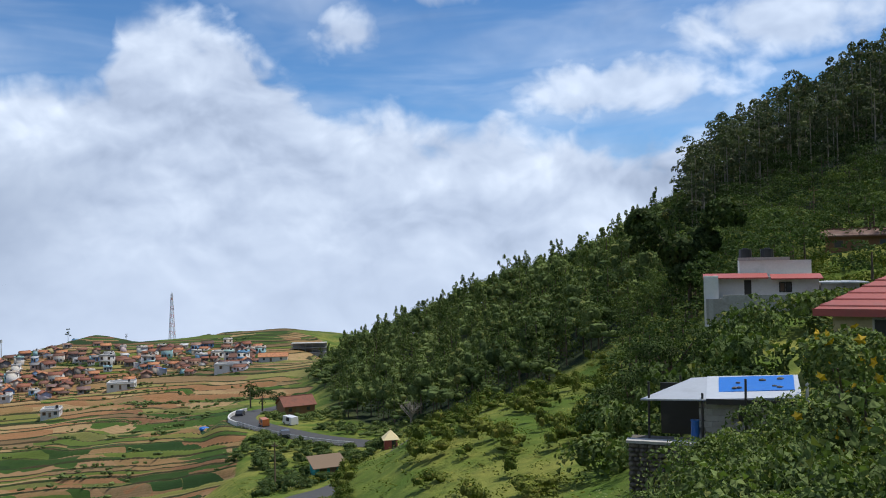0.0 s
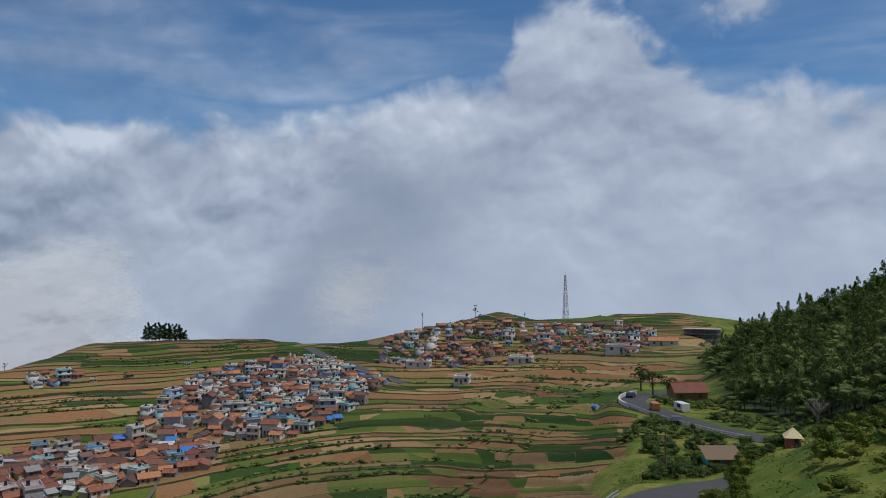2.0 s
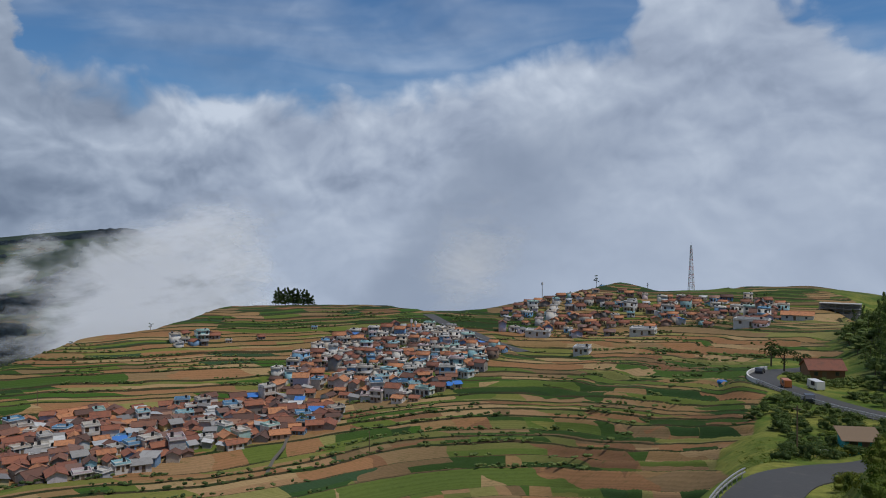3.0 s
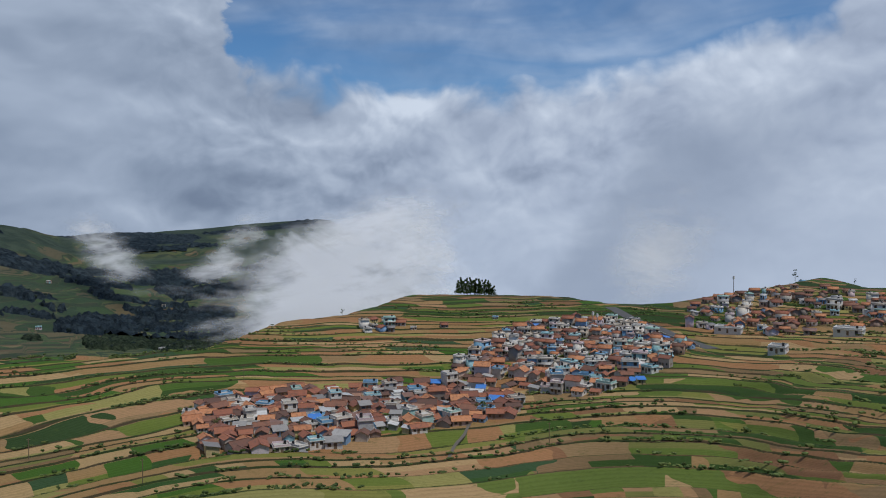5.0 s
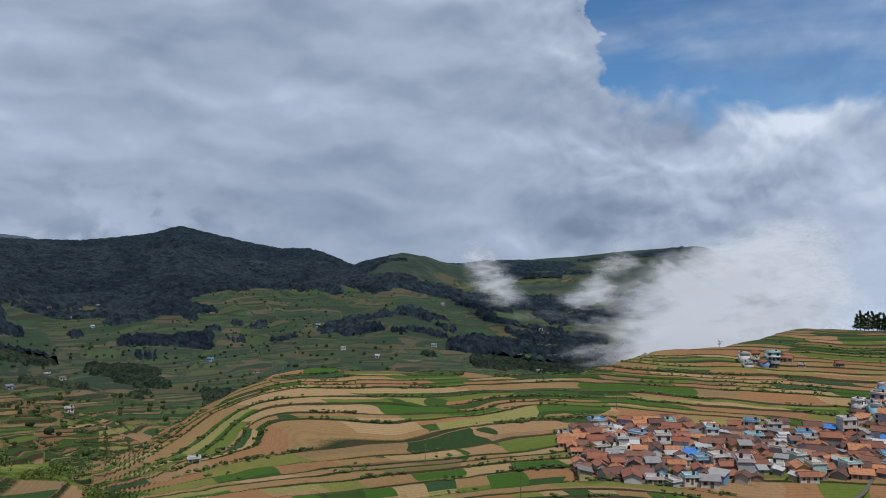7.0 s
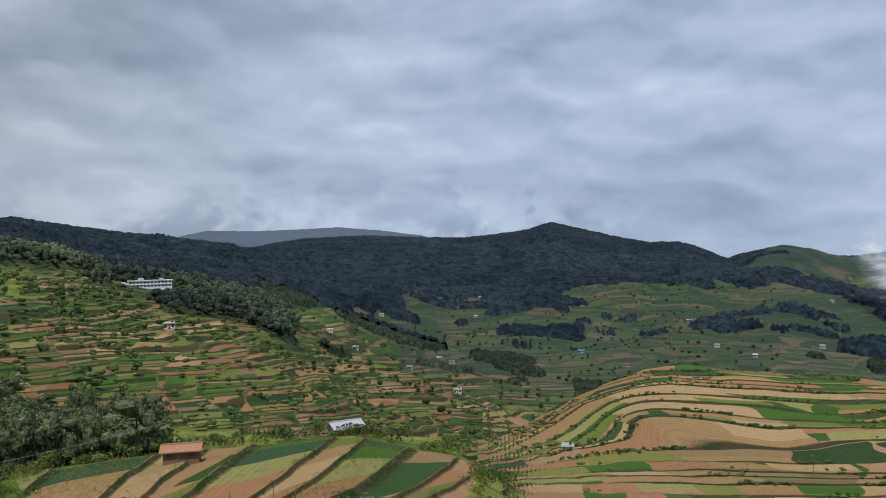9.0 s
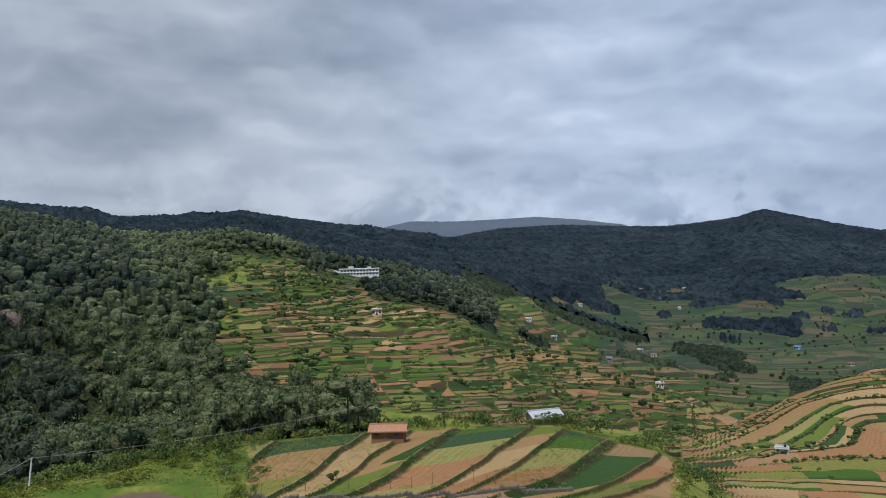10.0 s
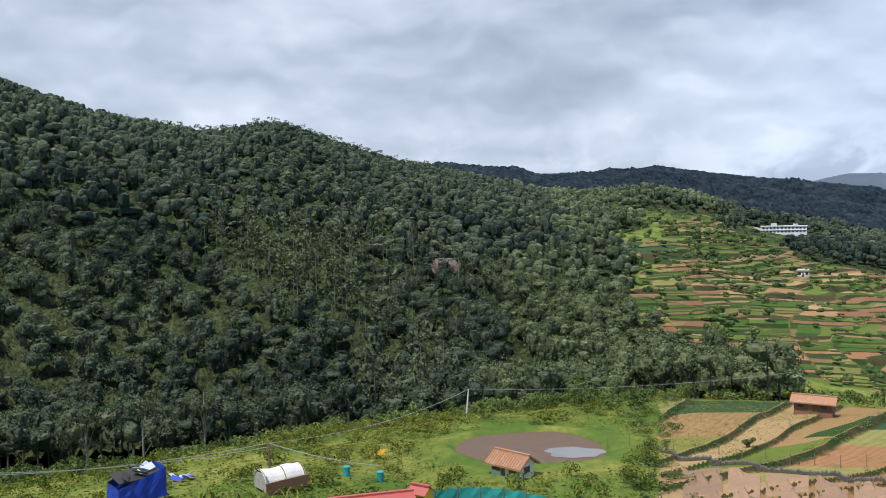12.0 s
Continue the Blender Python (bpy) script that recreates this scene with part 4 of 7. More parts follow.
def tree_form(seed, kind, leaves, size):
    """Leaf quads and trunk of one tree about 1 unit per metre: broad, gum, cone, bush."""
    rng = np.random.default_rng(seed)
    if kind == "broad":
        n = 9
        c = np.column_stack([rng.normal(scale=1.5, size=n), rng.normal(scale=1.5, size=n), rng.uniform(3.2, 7.6, n)])
        rad = np.column_stack([rng.uniform(1.3, 2.1, n)] * 2 + [rng.uniform(1.0, 1.5, n)])
        trunk = (0.0, 6.0, 0.22)
    elif kind == "gum":
        n = 8
        c = np.column_stack([rng.normal(scale=1.5, size=n), rng.normal(scale=1.5, size=n), rng.uniform(5.5, 14.0, n)])
        rad = np.column_stack([rng.uniform(0.9, 1.6, n)] * 2 + [rng.uniform(0.8, 1.3, n)])
        trunk = (0.0, 13.0, 0.13)
    elif kind == "cone":
        z = np.linspace(1.5, 10.6, 9)
        wide = 2.4 * (1 - (z - 1.0) / 11.0) + 0.25
        c = np.column_stack([rng.normal(scale=0.45, size=9), rng.normal(scale=0.45, size=9), z])
        rad = np.column_stack([wide, wide, np.full(9, 1.0)])
        trunk = (0.0, 9.0, 0.2)
    else:
        n = 6
        c = np.column_stack([rng.normal(scale=0.6, size=n), rng.normal(scale=0.6, size=n), rng.uniform(0.3, 1.1, n)])
        rad = np.column_stack([rng.uniform(0.5, 0.9, n)] * 2 + [rng.uniform(0.4, 0.7, n)])
        trunk = None
    q = leaf_cloud(rng, c, rad, leaves, size)
    return q, trunk, c


def mesh_of_quads(name, quads, mats, tints=None, mat_index=None):
    me = bpy.data.meshes.new(name)
    co = quads.reshape(-1, 3)
    nf = len(quads)
    me.vertices.add(len(co))
    me.vertices.foreach_set("co", co.ravel().astype(np.float32))
    me.loops.add(nf * 4)
    me.loops.foreach_set("vertex_index", np.arange(nf * 4, dtype=np.int32))
    me.polygons.add(nf)
    me.polygons.foreach_set("loop_start", np.arange(0, nf * 4, 4, dtype=np.int32))
    for m in mats:
        me.materials.append(MAT[m])
    if mat_index is not None:
        me.polygons.foreach_set("material_index", mat_index.astype(np.int32))
    me.update(calc_edges=True)
    if tints is not None:
        at = me.attributes.new("tint", "FLOAT", "POINT")
        at.data.foreach_set("value", np.repeat(tints, 4).astype(np.float32))
    return me


def trunk_quads(h0, h1, r, lean=(0, 0)):
    """A four-sided tapering stem."""
    out = []
    for i in range(4):
        a, b = math.pi / 2 * i, math.pi / 2 * (i + 1)
        out.append([(math.cos(a) * r, math.sin(a) * r, h0 - 0.8), (math.cos(b) * r, math.sin(b) * r, h0 - 0.8), (math.cos(b) * r * 0.4 + lean[0], math.sin(b) * r * 0.4 + lean[1], h1), (math.cos(a) * r * 0.4 + lean[0], math.sin(a) * r * 0.4 + lean[1], h1)])
    return np.array(out)


def wood(name, label, category, spots, forms, leaf, bark="bark", seed=1):
    """Many trees in one object of stuff. spots: x, y, z, height scale, width scale, tint."""
    rng = np.random.default_rng(seed)
    verts, faces, tints, idx, count = [], [], [], [], 0
    which = rng.integers(0, len(forms), len(spots))
    for f, (q, trunk, _) in enumerate(forms):
        s = spots[which == f]
        if not len(s):
            continue
        a = rng.uniform(0, 2 * math.pi, len(s))
        for src, mi in ((q, 0), (trunk_quads(*trunk) if trunk else None, 1)):
            if src is None:
                continue
            # neighbouring cells of a lobe share their corners, so that lobes shade as round
            pts, inv = np.unique(np.round(src.reshape(-1, 3), 4), axis=0, return_inverse=True)
            inv = inv.reshape(-1, 4)
            x = pts[None, :, 0] * np.cos(a)[:, None] - pts[None, :, 1] * np.sin(a)[:, None]
            y = pts[None, :, 0] * np.sin(a)[:, None] + pts[None, :, 1] * np.cos(a)[:, None]
            verts.append(np.stack([x * s[:, 4:5] + s[:, 0:1], y * s[:, 4:5] + s[:, 1:2], pts[None, :, 2] * s[:, 3:4] + s[:, 2:3]], -1).reshape(-1, 3))
            faces.append((inv[None] + (count + len(pts) * np.arange(len(s)))[:, None, None]).reshape(-1, 4))
            tints.append(np.repeat(s[:, 5], len(pts)))
            idx.append(np.full(len(s) * len(inv), mi))
            count += len(pts) * len(s)
    faces = np.concatenate(faces)
    me = bpy.data.meshes.new(name)
    me.vertices.add(count)
    me.vertices.foreach_set("co", np.concatenate(verts).ravel().astype(np.float32))
    me.loops.add(faces.size)
    me.loops.foreach_set("vertex_index", faces.ravel().astype(np.int32))
    me.polygons.add(len(faces))
    me.polygons.foreach_set("loop_start", np.arange(0, faces.size, 4, dtype=np.int32))
    me.materials.append(MAT[leaf])
    me.materials.append(MAT[bark])
    me.polygons.foreach_set("material_index", np.concatenate(idx).astype(np.int32))
    me.update(calc_edges=True)
    me.polygons.foreach_set("use_smooth", np.ones(len(faces), bool))
    at = me.attributes.new("tint", "FLOAT", "POINT")
    at.data.foreach_set("value", np.concatenate(tints).astype(np.float32))
    return tagged(new(name, me), label, category, kind="stuff")


def scatter(a0, a1, r0, r1, gap, test, seed, tall=(0.8, 1.2), wide=(0.8, 1.2)):
    """Jittered spots in a sector; test(x, y) keeps them by weight."""
    rng = np.random.default_rng(seed)
    xs = np.array([point(a, r) for a in np.linspace(a0, a1, 40) for r in (r0, r1)])
    gx, gy = np.meshgrid(np.arange(xs[:, 0].min(), xs[:, 0].max(), gap), np.arange(xs[:, 1].min(), xs[:, 1].max(), gap))
    x, y = gx.ravel() + rng.uniform(-0.5, 0.5, gx.size) * gap, gy.ravel() + rng.uniform(-0.5, 0.5, gx.size) * gap
    az, r = polar(x, y)
    keep = (az > a0) & (az < a1) & (r > r0) & (r < r1)
    x, y = x[keep], y[keep]
    keep = rng.uniform(0, 1, len(x)) < test(x, y)
    x, y = x[keep], y[keep]
    tint = np.clip(0.42 + 0.5 * fbm(x, y, 45, 41, 2) + 0.6 * fbm(x, y, 170, 42, 2) + rng.normal(scale=0.22, size=len(x)), 0, 1)
    return np.column_stack([x, y, height(x, y), rng.uniform(*tall, len(x)), rng.uniform(*wide, len(x)), tint])


# ---- the ranges behind ----
def distant_range(name, label, r, steps, mat):
    """A long ridge at the end of sight, with a wooded, uneven crest."""
    t = np.array(steps, float)
    bm = bmesh.new()
    prev = None
    for a in np.arange(t[0, 0], t[-1, 0], 0.08):
        e = np.interp(a, t[:, 0], t[:, 1]) + 0.05 * noise.noise(Vector((a * 3.0, 0, 1))) + 0.03 * noise.noise(Vector((a * 14.0, 0, 2)))
        row = []
        for k, f in ((0.86, -4.0), (0.93, e - 1.2), (1.0, e), (1.12, e - 2.5)):
            q = r * k * (1 + 0.01 * noise.noise(Vector((a * 0.9, k * 9, 4))))
            x, y = point(a, q)
            row.append(bm.verts.new((x, y, q * math.tan(radians(f)))))
        if prev:
            for i in range(3):
                bm.faces.new((prev[i], prev[i + 1], row[i + 1], row[i])).smooth = True
        prev = row
    return tagged(part(name, bm, mat), label, "mountains", kind="structure")


# the pale blue of these ridges is painted haze
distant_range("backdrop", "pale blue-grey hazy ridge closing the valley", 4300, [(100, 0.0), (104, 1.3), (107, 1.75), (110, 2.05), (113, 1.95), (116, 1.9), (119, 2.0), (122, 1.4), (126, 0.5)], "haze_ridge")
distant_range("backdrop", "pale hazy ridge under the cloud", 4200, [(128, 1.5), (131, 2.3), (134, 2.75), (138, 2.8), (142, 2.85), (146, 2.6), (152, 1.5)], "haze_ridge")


# ---- roads, water and mist ----
def ribbon(name, line, half, mat, label, lift=0.06, category="road"):
    bm = bmesh.new()
    d = np.gradient(line[:, :2], axis=0)
    d /= np.linalg.norm(d, axis=1)[:, None]
    rows = []
    for (x, y, z), (dx, dy) in zip(line, d):
        rows.append([bm.verts.new((x - dy * o, y + dx * o, z + lift - (0.04 if abs(o) > half * 0.9 else 0))) for o in (-half, -half * 0.5, 0, half * 0.5, half)] +
                    [bm.verts.new((x - dy * half, y + dx * half, z - 0.4)), bm.verts.new((x + dy * half, y - dx * half, z - 0.4))])
    for a, b in zip(rows, rows[1:]):
        for i in range(4):
            bm.faces.new((a[i], a[i + 1], b[i + 1], b[i]))
        bm.faces.new((a[4], a[5], b[5], b[4]))
        bm.faces.new((a[6], a[0], b[0], b[6]))
    bmesh.ops.recalc_face_normals(bm, faces=bm.faces)
    ob = part(name, bm, mat)
    return tagged(ob, label, category, kind="structure")


ribbon("road", HILL_ROAD, 3.0, "asphalt", "grey asphalt hill road with worn edges")
ribbon("road", TOWN_ROAD, 3.6, "asphalt", "grey asphalt road into the village")
ribbon("path", PATH, 0.5, "stone", "narrow footpath between the fields", category="path")


def parapet(name, line, i0, i1, offset, mat, label, h=0.8):
    """A low wall or rail beside a road: blocks, or posts with two rails."""
    t = thing(name, label, "road barrier", *line[i0])
    d = np.gradient(line[:, :2], axis=0)
    d /= np.linalg.norm(d, axis=1)[:, None]
    p = [Vector((line[i, 0] - d[i, 1] * offset - line[i0, 0], line[i, 1] + d[i, 0] * offset - line[i0, 1], line[i, 2] - line[i0, 2])) for i in range(i0, i1)]
    if mat == "steel":
        for q in p[::2]:
            one_tube("post", mat, t, q - Vector((0, 0, 0.4)), q + Vector((0, 0, h)), 0.06, n=6)
        for up in (0.45, h - 0.08):
            bm = bmesh.new()
            for a, b in zip(p, p[1:]):
                tube(bm, a + Vector((0, 0, up)), b + Vector((0, 0, up)), 0.09, n=5)
            part("rail", bm, mat, t)
    else:
        bm = bmesh.new()
        for a, b in zip(p, p[1:]):
            w = (b - a).normalized()
            m = Matrix.Translation((a + b) / 2) @ Matrix.Rotation(math.atan2(w.y, w.x), 4, "Z")
            box(bm, -(b - a).length / 2, (b - a).length / 2, -0.15, 0.15, -0.6, h, m)
        part("wall", bm, mat, t)


parapet("road_parapet", HILL_ROAD, 148, 176, 3.2, "whitewash", "low whitewashed parapet wall along the road bend")
parapet("guard_rail", HILL_ROAD, 110, 150, 3.2, "steel", "galvanised steel guard rail beside the hill road", 0.9)
parapet("guard_rail", HILL_ROAD, 8, 34, 3.2, "steel", "pale blue-grey guard rail along the near road", 0.9)
parapet("road_parapet", TOWN_ROAD, 4, 50, 3.7, "concrete", "pale concrete parapet of the village road", 0.9)


def build_pond(name, mat, label, category, off, su, sv, lift):
    bm = bmesh.new()
    vs = []
    for i in range(48):
        a = 2 * math.pi * i / 48
        k = 1 + 0.08 * math.sin(3 * a + 1) + 0.06 * math.sin(5 * a) + 0.05 * math.sin(8 * a + 2)
        u, v = off[0] + su * k * math.cos(a), off[1] + sv * k * math.sin(a)
        c, s = math.cos(radians(140)), math.sin(radians(140))
        vs.append(bm.verts.new((POND[0] + u * c - v * s, POND[1] + u * s + v * c, POND[2] + lift)))
    bm.faces.new(vs)
    tagged(part(name, bm, mat), label, category, kind="structure")


build_pond("pond_bed", "mud", "wet brown mud bed of the half-empty pond", "pond bed", (0, 0), 10.2, 7.9, 0.0)
build_pond("water", "water", "shallow pond water reflecting the grey sky", "water", (4.6, -1.6), 3.1, 1.9, 0.03)


def mist(a0, a1, e0, e1, r, layers, gap, lean, shape):
    """A drift of low cloud as nested curved sheets with uneven thickness."""
    bm = bmesh.new()
    fade = bm.verts.layers.float.new("fade")
    na, ne = 60, 36
    for k in range(layers):
        rr = r + gap * k
        grid = []
        for i in range(na + 1):
            row = []
            for j in range(ne + 1):
                u, v = i / na, j / ne
                az, el = a0 + (a1 - a0) * u, e0 + (e1 - e0) * v
                q = rr * (1 + lean * v + 0.02 * noise.noise(Vector((az * 0.2, el * 0.3, k))))
                x, y = point(az, q)
                vert = bm.verts.new((x, y, q * math.tan(radians(el))))
                vert[fade] = max(0.0, min(1.0, shape(az, el)))
                row.append(vert)
            grid.append(row)
        for a, b in zip(grid, grid[1:]):
            for j in range(ne):
                bm.faces.new((a[j], a[j + 1], b[j + 1], b[j]))
    for f in bm.faces:
        f.smooth = True
    ob = part("mist", bm, "mist")
    return tagged(ob, "white drifting mist and low cloud over the ridge", "mist", kind="stuff")


def ss(x, a, b):
    t = min(1.0, max(0.0, (x - a) / (b - a)))
    return t * t * (3 - 2 * t)


# over the saddle between the villages
mist(27, 46, -8.6, 5.0, 480, 1, 30, 0.45, lambda az, el: ss(el, -8.3 + 0.05 * (az - 36.5) ** 2, -4.0 + 0.06 * (az - 36.5) ** 2) * math.exp(-((az - 36.5 + 0.35 * (el + 5)) / 3.6) ** 2) * ss(-el, -5.0, 3.0) * 0.85)
# rolling in from behind the terraced hill
mist(44, 72, -11.0, 5.0, 680, 2, 60, 0.75, lambda az, el: ss(-az, -73, -57) * ss(az, 46, 56) * ss(-(el - 0.40 * (60 - az)), -2.0, 4.5) * ss(-el, -5.0, 0.5))
# wisps on the far valley side
mist(60, 79, -7.0, 3.0, 950, 1, 90, 0.6, lambda az, el: 0.6 * (math.exp(-((az - 73 - 0.6 * (el + 2)) / 1.7) ** 2) + math.exp(-((az - 66 + 0.9 * (el + 3)) / 1.9) ** 2)) * ss(el, -6.0, -3.0) * ss(-el, -1.8, 1.2))


# ---- woods, shrubs and grass ----
def clear_of(x, y):
    """0 on the roads, the pond and the yards."""
    out = np.ones(len(x))
    for line, half in ((HILL_ROAD, 5.0), (TOWN_ROAD, 5.0)):
        d = np.min((x[:, None] - line[None, ::2, 0]) ** 2 + (y[:, None] - line[None, ::2, 1]) ** 2, axis=1)
        out *= d > half * half
    out *= np.hypot(x - POND[0], y - POND[1]) > 11
    for az, r, rad in ((-19.6, 64, 8), (-18.1, 31, 5.5), (-28.1, 45, 7), (11.9, 205, 8), (5.3, 140, 4), (10.1, 98, 4), (122.7, 640, 30), (122.6, 590, 26), (-26.4, 88, 6), (-25.6, 76, 6), (141.3, 76, 5), (121, 112, 6)):
        p = point(az, r)
        out *= np.hypot(x - p[0], y - p[1]) > rad
    return out


def in_forest(x, y):
    return (zones(x, y)[1] > 0.45) * clear_of(x, y)


def edge_low(s, least=0.4):
    """Trees at the rim of a wood stay lower."""
    k = least + (1 - least) * sstep(zones(s[:, 0], s[:, 1])[1], 0.45, 1.0)
    s[:, 3] *= k
    s[:, 4] *= 0.6 + 0.4 * k
    return s


def canopy(name, label, a0, a1, r0, r1, low, rough, daz, ratio, leaf, seed):
    """The closed leaf roof of a wood as one lumpy sheet that comes down to the ground at its rim."""
    rng = np.random.default_rng(seed)
    azs = np.radians(np.arange(a0, a1, daz))
    rs = np.geomspace(r0, r1, int(math.log(r1 / r0) / math.log(ratio)))
    A, R = np.meshgrid(azs, rs, indexing="ij")
    A = A + rng.uniform(-0.35, 0.35, A.shape) * radians(daz)
    R = R * (1 + rng.uniform(-0.35, 0.35, R.shape) * (ratio - 1))
    x, y = (-np.sin(A) * R).ravel(), (np.cos(A) * R).ravel()
    cover = sstep(zones(x, y)[1] * clear_of(x, y), 0.3, 0.75)
    z = height(x, y) - 1.0 + cover * (low + 1.0 + rough * (rng.uniform(-1, 1, len(x)) + 0.8 * fbm(x, y, 40, seed, 2)))
    tint = np.clip(0.40 + 0.5 * fbm(x, y, 45, 41, 2) + 0.6 * fbm(x, y, 170, 42, 2) + rng.normal(scale=0.12, size=len(x)), 0, 1)
    idx = np.arange(len(x)).reshape(A.shape)
    q = np.stack([idx[:-1, :-1], idx[:-1, 1:], idx[1:, 1:], idx[1:, :-1]], -1).reshape(-1, 4)
    q = q[cover[q].max(1) > 0.05]
    keep, inv = np.unique(q, return_inverse=True)
    q = inv.reshape(-1, 4)
    me = bpy.data.meshes.new(name)
    me.vertices.add(len(keep))
    me.vertices.foreach_set("co", np.stack([x, y, z], 1)[keep].ravel())
    me.loops.add(q.size)
    me.loops.foreach_set("vertex_index", q.ravel().astype(np.int32))
    me.polygons.add(len(q))
    me.polygons.foreach_set("loop_start", np.arange(0, q.size, 4, dtype=np.int32))
    me.update(calc_edges=True)
    me.polygons.foreach_set("use_smooth", np.ones(len(q), bool))
    at = me.attributes.new("tint", "FLOAT", "POINT")
    at.data.foreach_set("value", tint[keep].astype(np.float32))
    me.materials.append(MAT[leaf])
    return tagged(new(name, me), label, "forest", kind="stuff")


def build_woods():
    broad = [crown_form(10 + i, 7, 2, 260, 0.42, True, 0.0, 0.62) for i in range(6)]
    cone = [tree_form(30 + i, "cone", 420, 0.5) for i in range(4)]
    gum = [tree_form(50 + i, "gum", 330, 0.5) for i in range(4)]
    low = [tree_form(60 + i, "broad", 420, 0.42) for i in range(4)]
    # the hill over the road bend
    s = edge_low(scatter(-15.8, 12.5, 108, 330, 4.8, in_forest, 1, (0.6, 1.2), (0.6, 1.15)))
    wood("mixed_woodland", "dense dark green mixed woodland covering the hillside", "woodland", s[::2], broad, "leaf", seed=1)
    wood("cypress_woodland", "pointed dark evergreens on the hillside above the road", "woodland", s[1::2], cone, "leaf", seed=2)
    s = scatter(-36, -11, 62, 140, 3.2, lambda x, y: 0.9 * clear_of(x, y), 3, (0.3, 0.7), (0.5, 0.9))
    wood("hillside_thicket", "fresh green thicket on the slope behind the houses", "thicket", s, low, "leaf", seed=3)
    s = scatter(-33, -15.6, 128, 260, 4.2, lambda x, y: 0.9 * clear_of(x, y), 29, (0.3, 0.85), (0.5, 1.0))
    wood("grove_undergrowth", "dark undergrowth below the eucalyptus trees", "thicket", s, low, "leaf_dark", seed=29)
    s = scatter(-33, -15.6, 150, 320, 5.0, lambda x, y: 0.95 * clear_of(x, y), 4, (0.95, 1.45), (0.9, 1.3))
    wood("eucalyptus_grove", "tall grey-green eucalyptus grove with pale trunks", "woodland", s, gum, "leaf_grey", "pale_bark", 4)
    # the wooded mountain
    big = [crown_form(70 + i, 7, 2, 330, 0.42, True, 0.0, 0.55) for i in range(6)]
    far = [crown_form(80 + i, 4, 2, 16, 0.8, False, 0.0, 0.85) for i in range(6)]
    gumfar = [tree_form(90 + i, "gum", 90, 0.95) for i in range(4)]
    s = scatter(118, 178, 126, 260, 6.0, in_forest, 5, (0.75, 1.45), (0.8, 1.4))
    az, r = polar(s[:, 0], s[:, 1])
    tallgum = (az > 143) & (fbm(s[:, 0], s[:, 1], 40, 51) > 0.12)
    canopy("forest_understorey", "leafy dark understorey closing the forest floor", 116, 183, 150, 740, 2.6, 1.2, 0.3, 1.012, "canopy_near", 25)
    # this sector takes the lighter leaf colour, painted as sunlit
    lit_wood = ~tallgum & (az + 8.0 * fbm(s[:, 0], s[:, 1], 50, 54, 2) < 142)
    wood("forest", "dense dark green broadleaf forest in the valley", "forest", s[~tallgum & ~lit_wood], big, "leaf_wood", seed=5)
    wood("valley_woodland", "broadleaf wood below the terraced spur, painted lighter as if sunlit", "woodland", s[lit_wood], big, "leaf_spur", seed=33)
    wood("eucalyptus_forest", "tall eucalyptus forest with thin pale trunks", "forest", s[tallgum], gumfar, "leaf_grey", "pale_bark", 6)
    s = scatter(110, 178, 260, 740, 7.0, in_forest, 7, (0.6, 1.5), (0.55, 1.5))
    az, r = polar(s[:, 0], s[:, 1])
    # spur trees get the paler green with sunlight in the colour
    fresh = az + 9.0 * fbm(s[:, 0], s[:, 1], 90, 52, 3) < 140
    fresh &= (az > 127) | (r < 480)
    gumhigh = ~fresh & (fbm(s[:, 0], s[:, 1], 75, 53, 3) > 0.30)
    wood("mountain_forest", "dark green forest covering the mountainside", "forest", s[~fresh], far, "leaf_wood", seed=7)
    wood("spur_woodland", "light green open woodland on the spur, sunlight painted into its colour", "woodland", s[fresh], far, "leaf_spur", seed=31)
    tall = s[gumhigh] * np.array([1, 1, 1, 0.62, 0.9, 1])
    wood("mountain_eucalyptus", "grey-green eucalyptus stands on the mountainside", "forest", tall, [tree_form(95 + i, "gum", 70, 1.0) for i in range(4)], "leaf_grey", "pale_bark", 32)
    # the far leaf roofs carry painted haze in their blue tone
    canopy("back_slope_forest", "dark forest on the slopes behind the spur, haze painted blue", 115.5, 183, 742, 3300, 6.0, 2.6, 0.15, 1.011, "canopy_far", 20)
    canopy("distant_forest", "dark forest on the mountains behind the valley, haze painted blue", 56, 116, 890, 3300, 5.5, 2.6, 0.15, 1.011, "canopy_far", 11)
    canopy("grove_canopy", "dark tree groves between the valley terraces", 56, 116, 500, 900, 4.0, 1.7, 0.17, 1.006, "canopy_mid", 12)
    tops = scatter(144, 166, 640, 700, 8.0, lambda x, y: np.full(len(x), 0.45), 8, (0.7, 1.0), (0.8, 1.1))
    wood("skyline_trees", "thin tall trees along the mountain ridge", "trees", tops, gumfar, "leaf_grey", "pale_bark", 8)
    # groves in the valley and the far ranges
    tiny = [crown_form(100 + i, 1, 2, 6, 1.3, False, 4.2) for i in range(5)]
    s = scatter(56, 128, 520, 1500, 24.0, in_forest, 9, (0.9, 1.3), (0.9, 1.5))
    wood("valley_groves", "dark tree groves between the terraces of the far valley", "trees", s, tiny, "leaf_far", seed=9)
    s = scatter(80, 124, 430, 1400, 15.0, lambda x, y: 0.42 * (zones(x, y)[0] > 0.3) * (fbm(x, y, 80, 67) > -0.1), 10, (0.5, 1.0), (0.5, 1.1))
    wood("field_trees", "scattered dark trees among the valley terraces", "trees", s, tiny, "leaf_dark", seed=10)
    # spur below the white building
    s = scatter(123, 134, 240, 620, 9.0, lambda x, y: 0.5 * clear_of(x, y), 12, (0.3, 0.8), (0.4, 0.9))
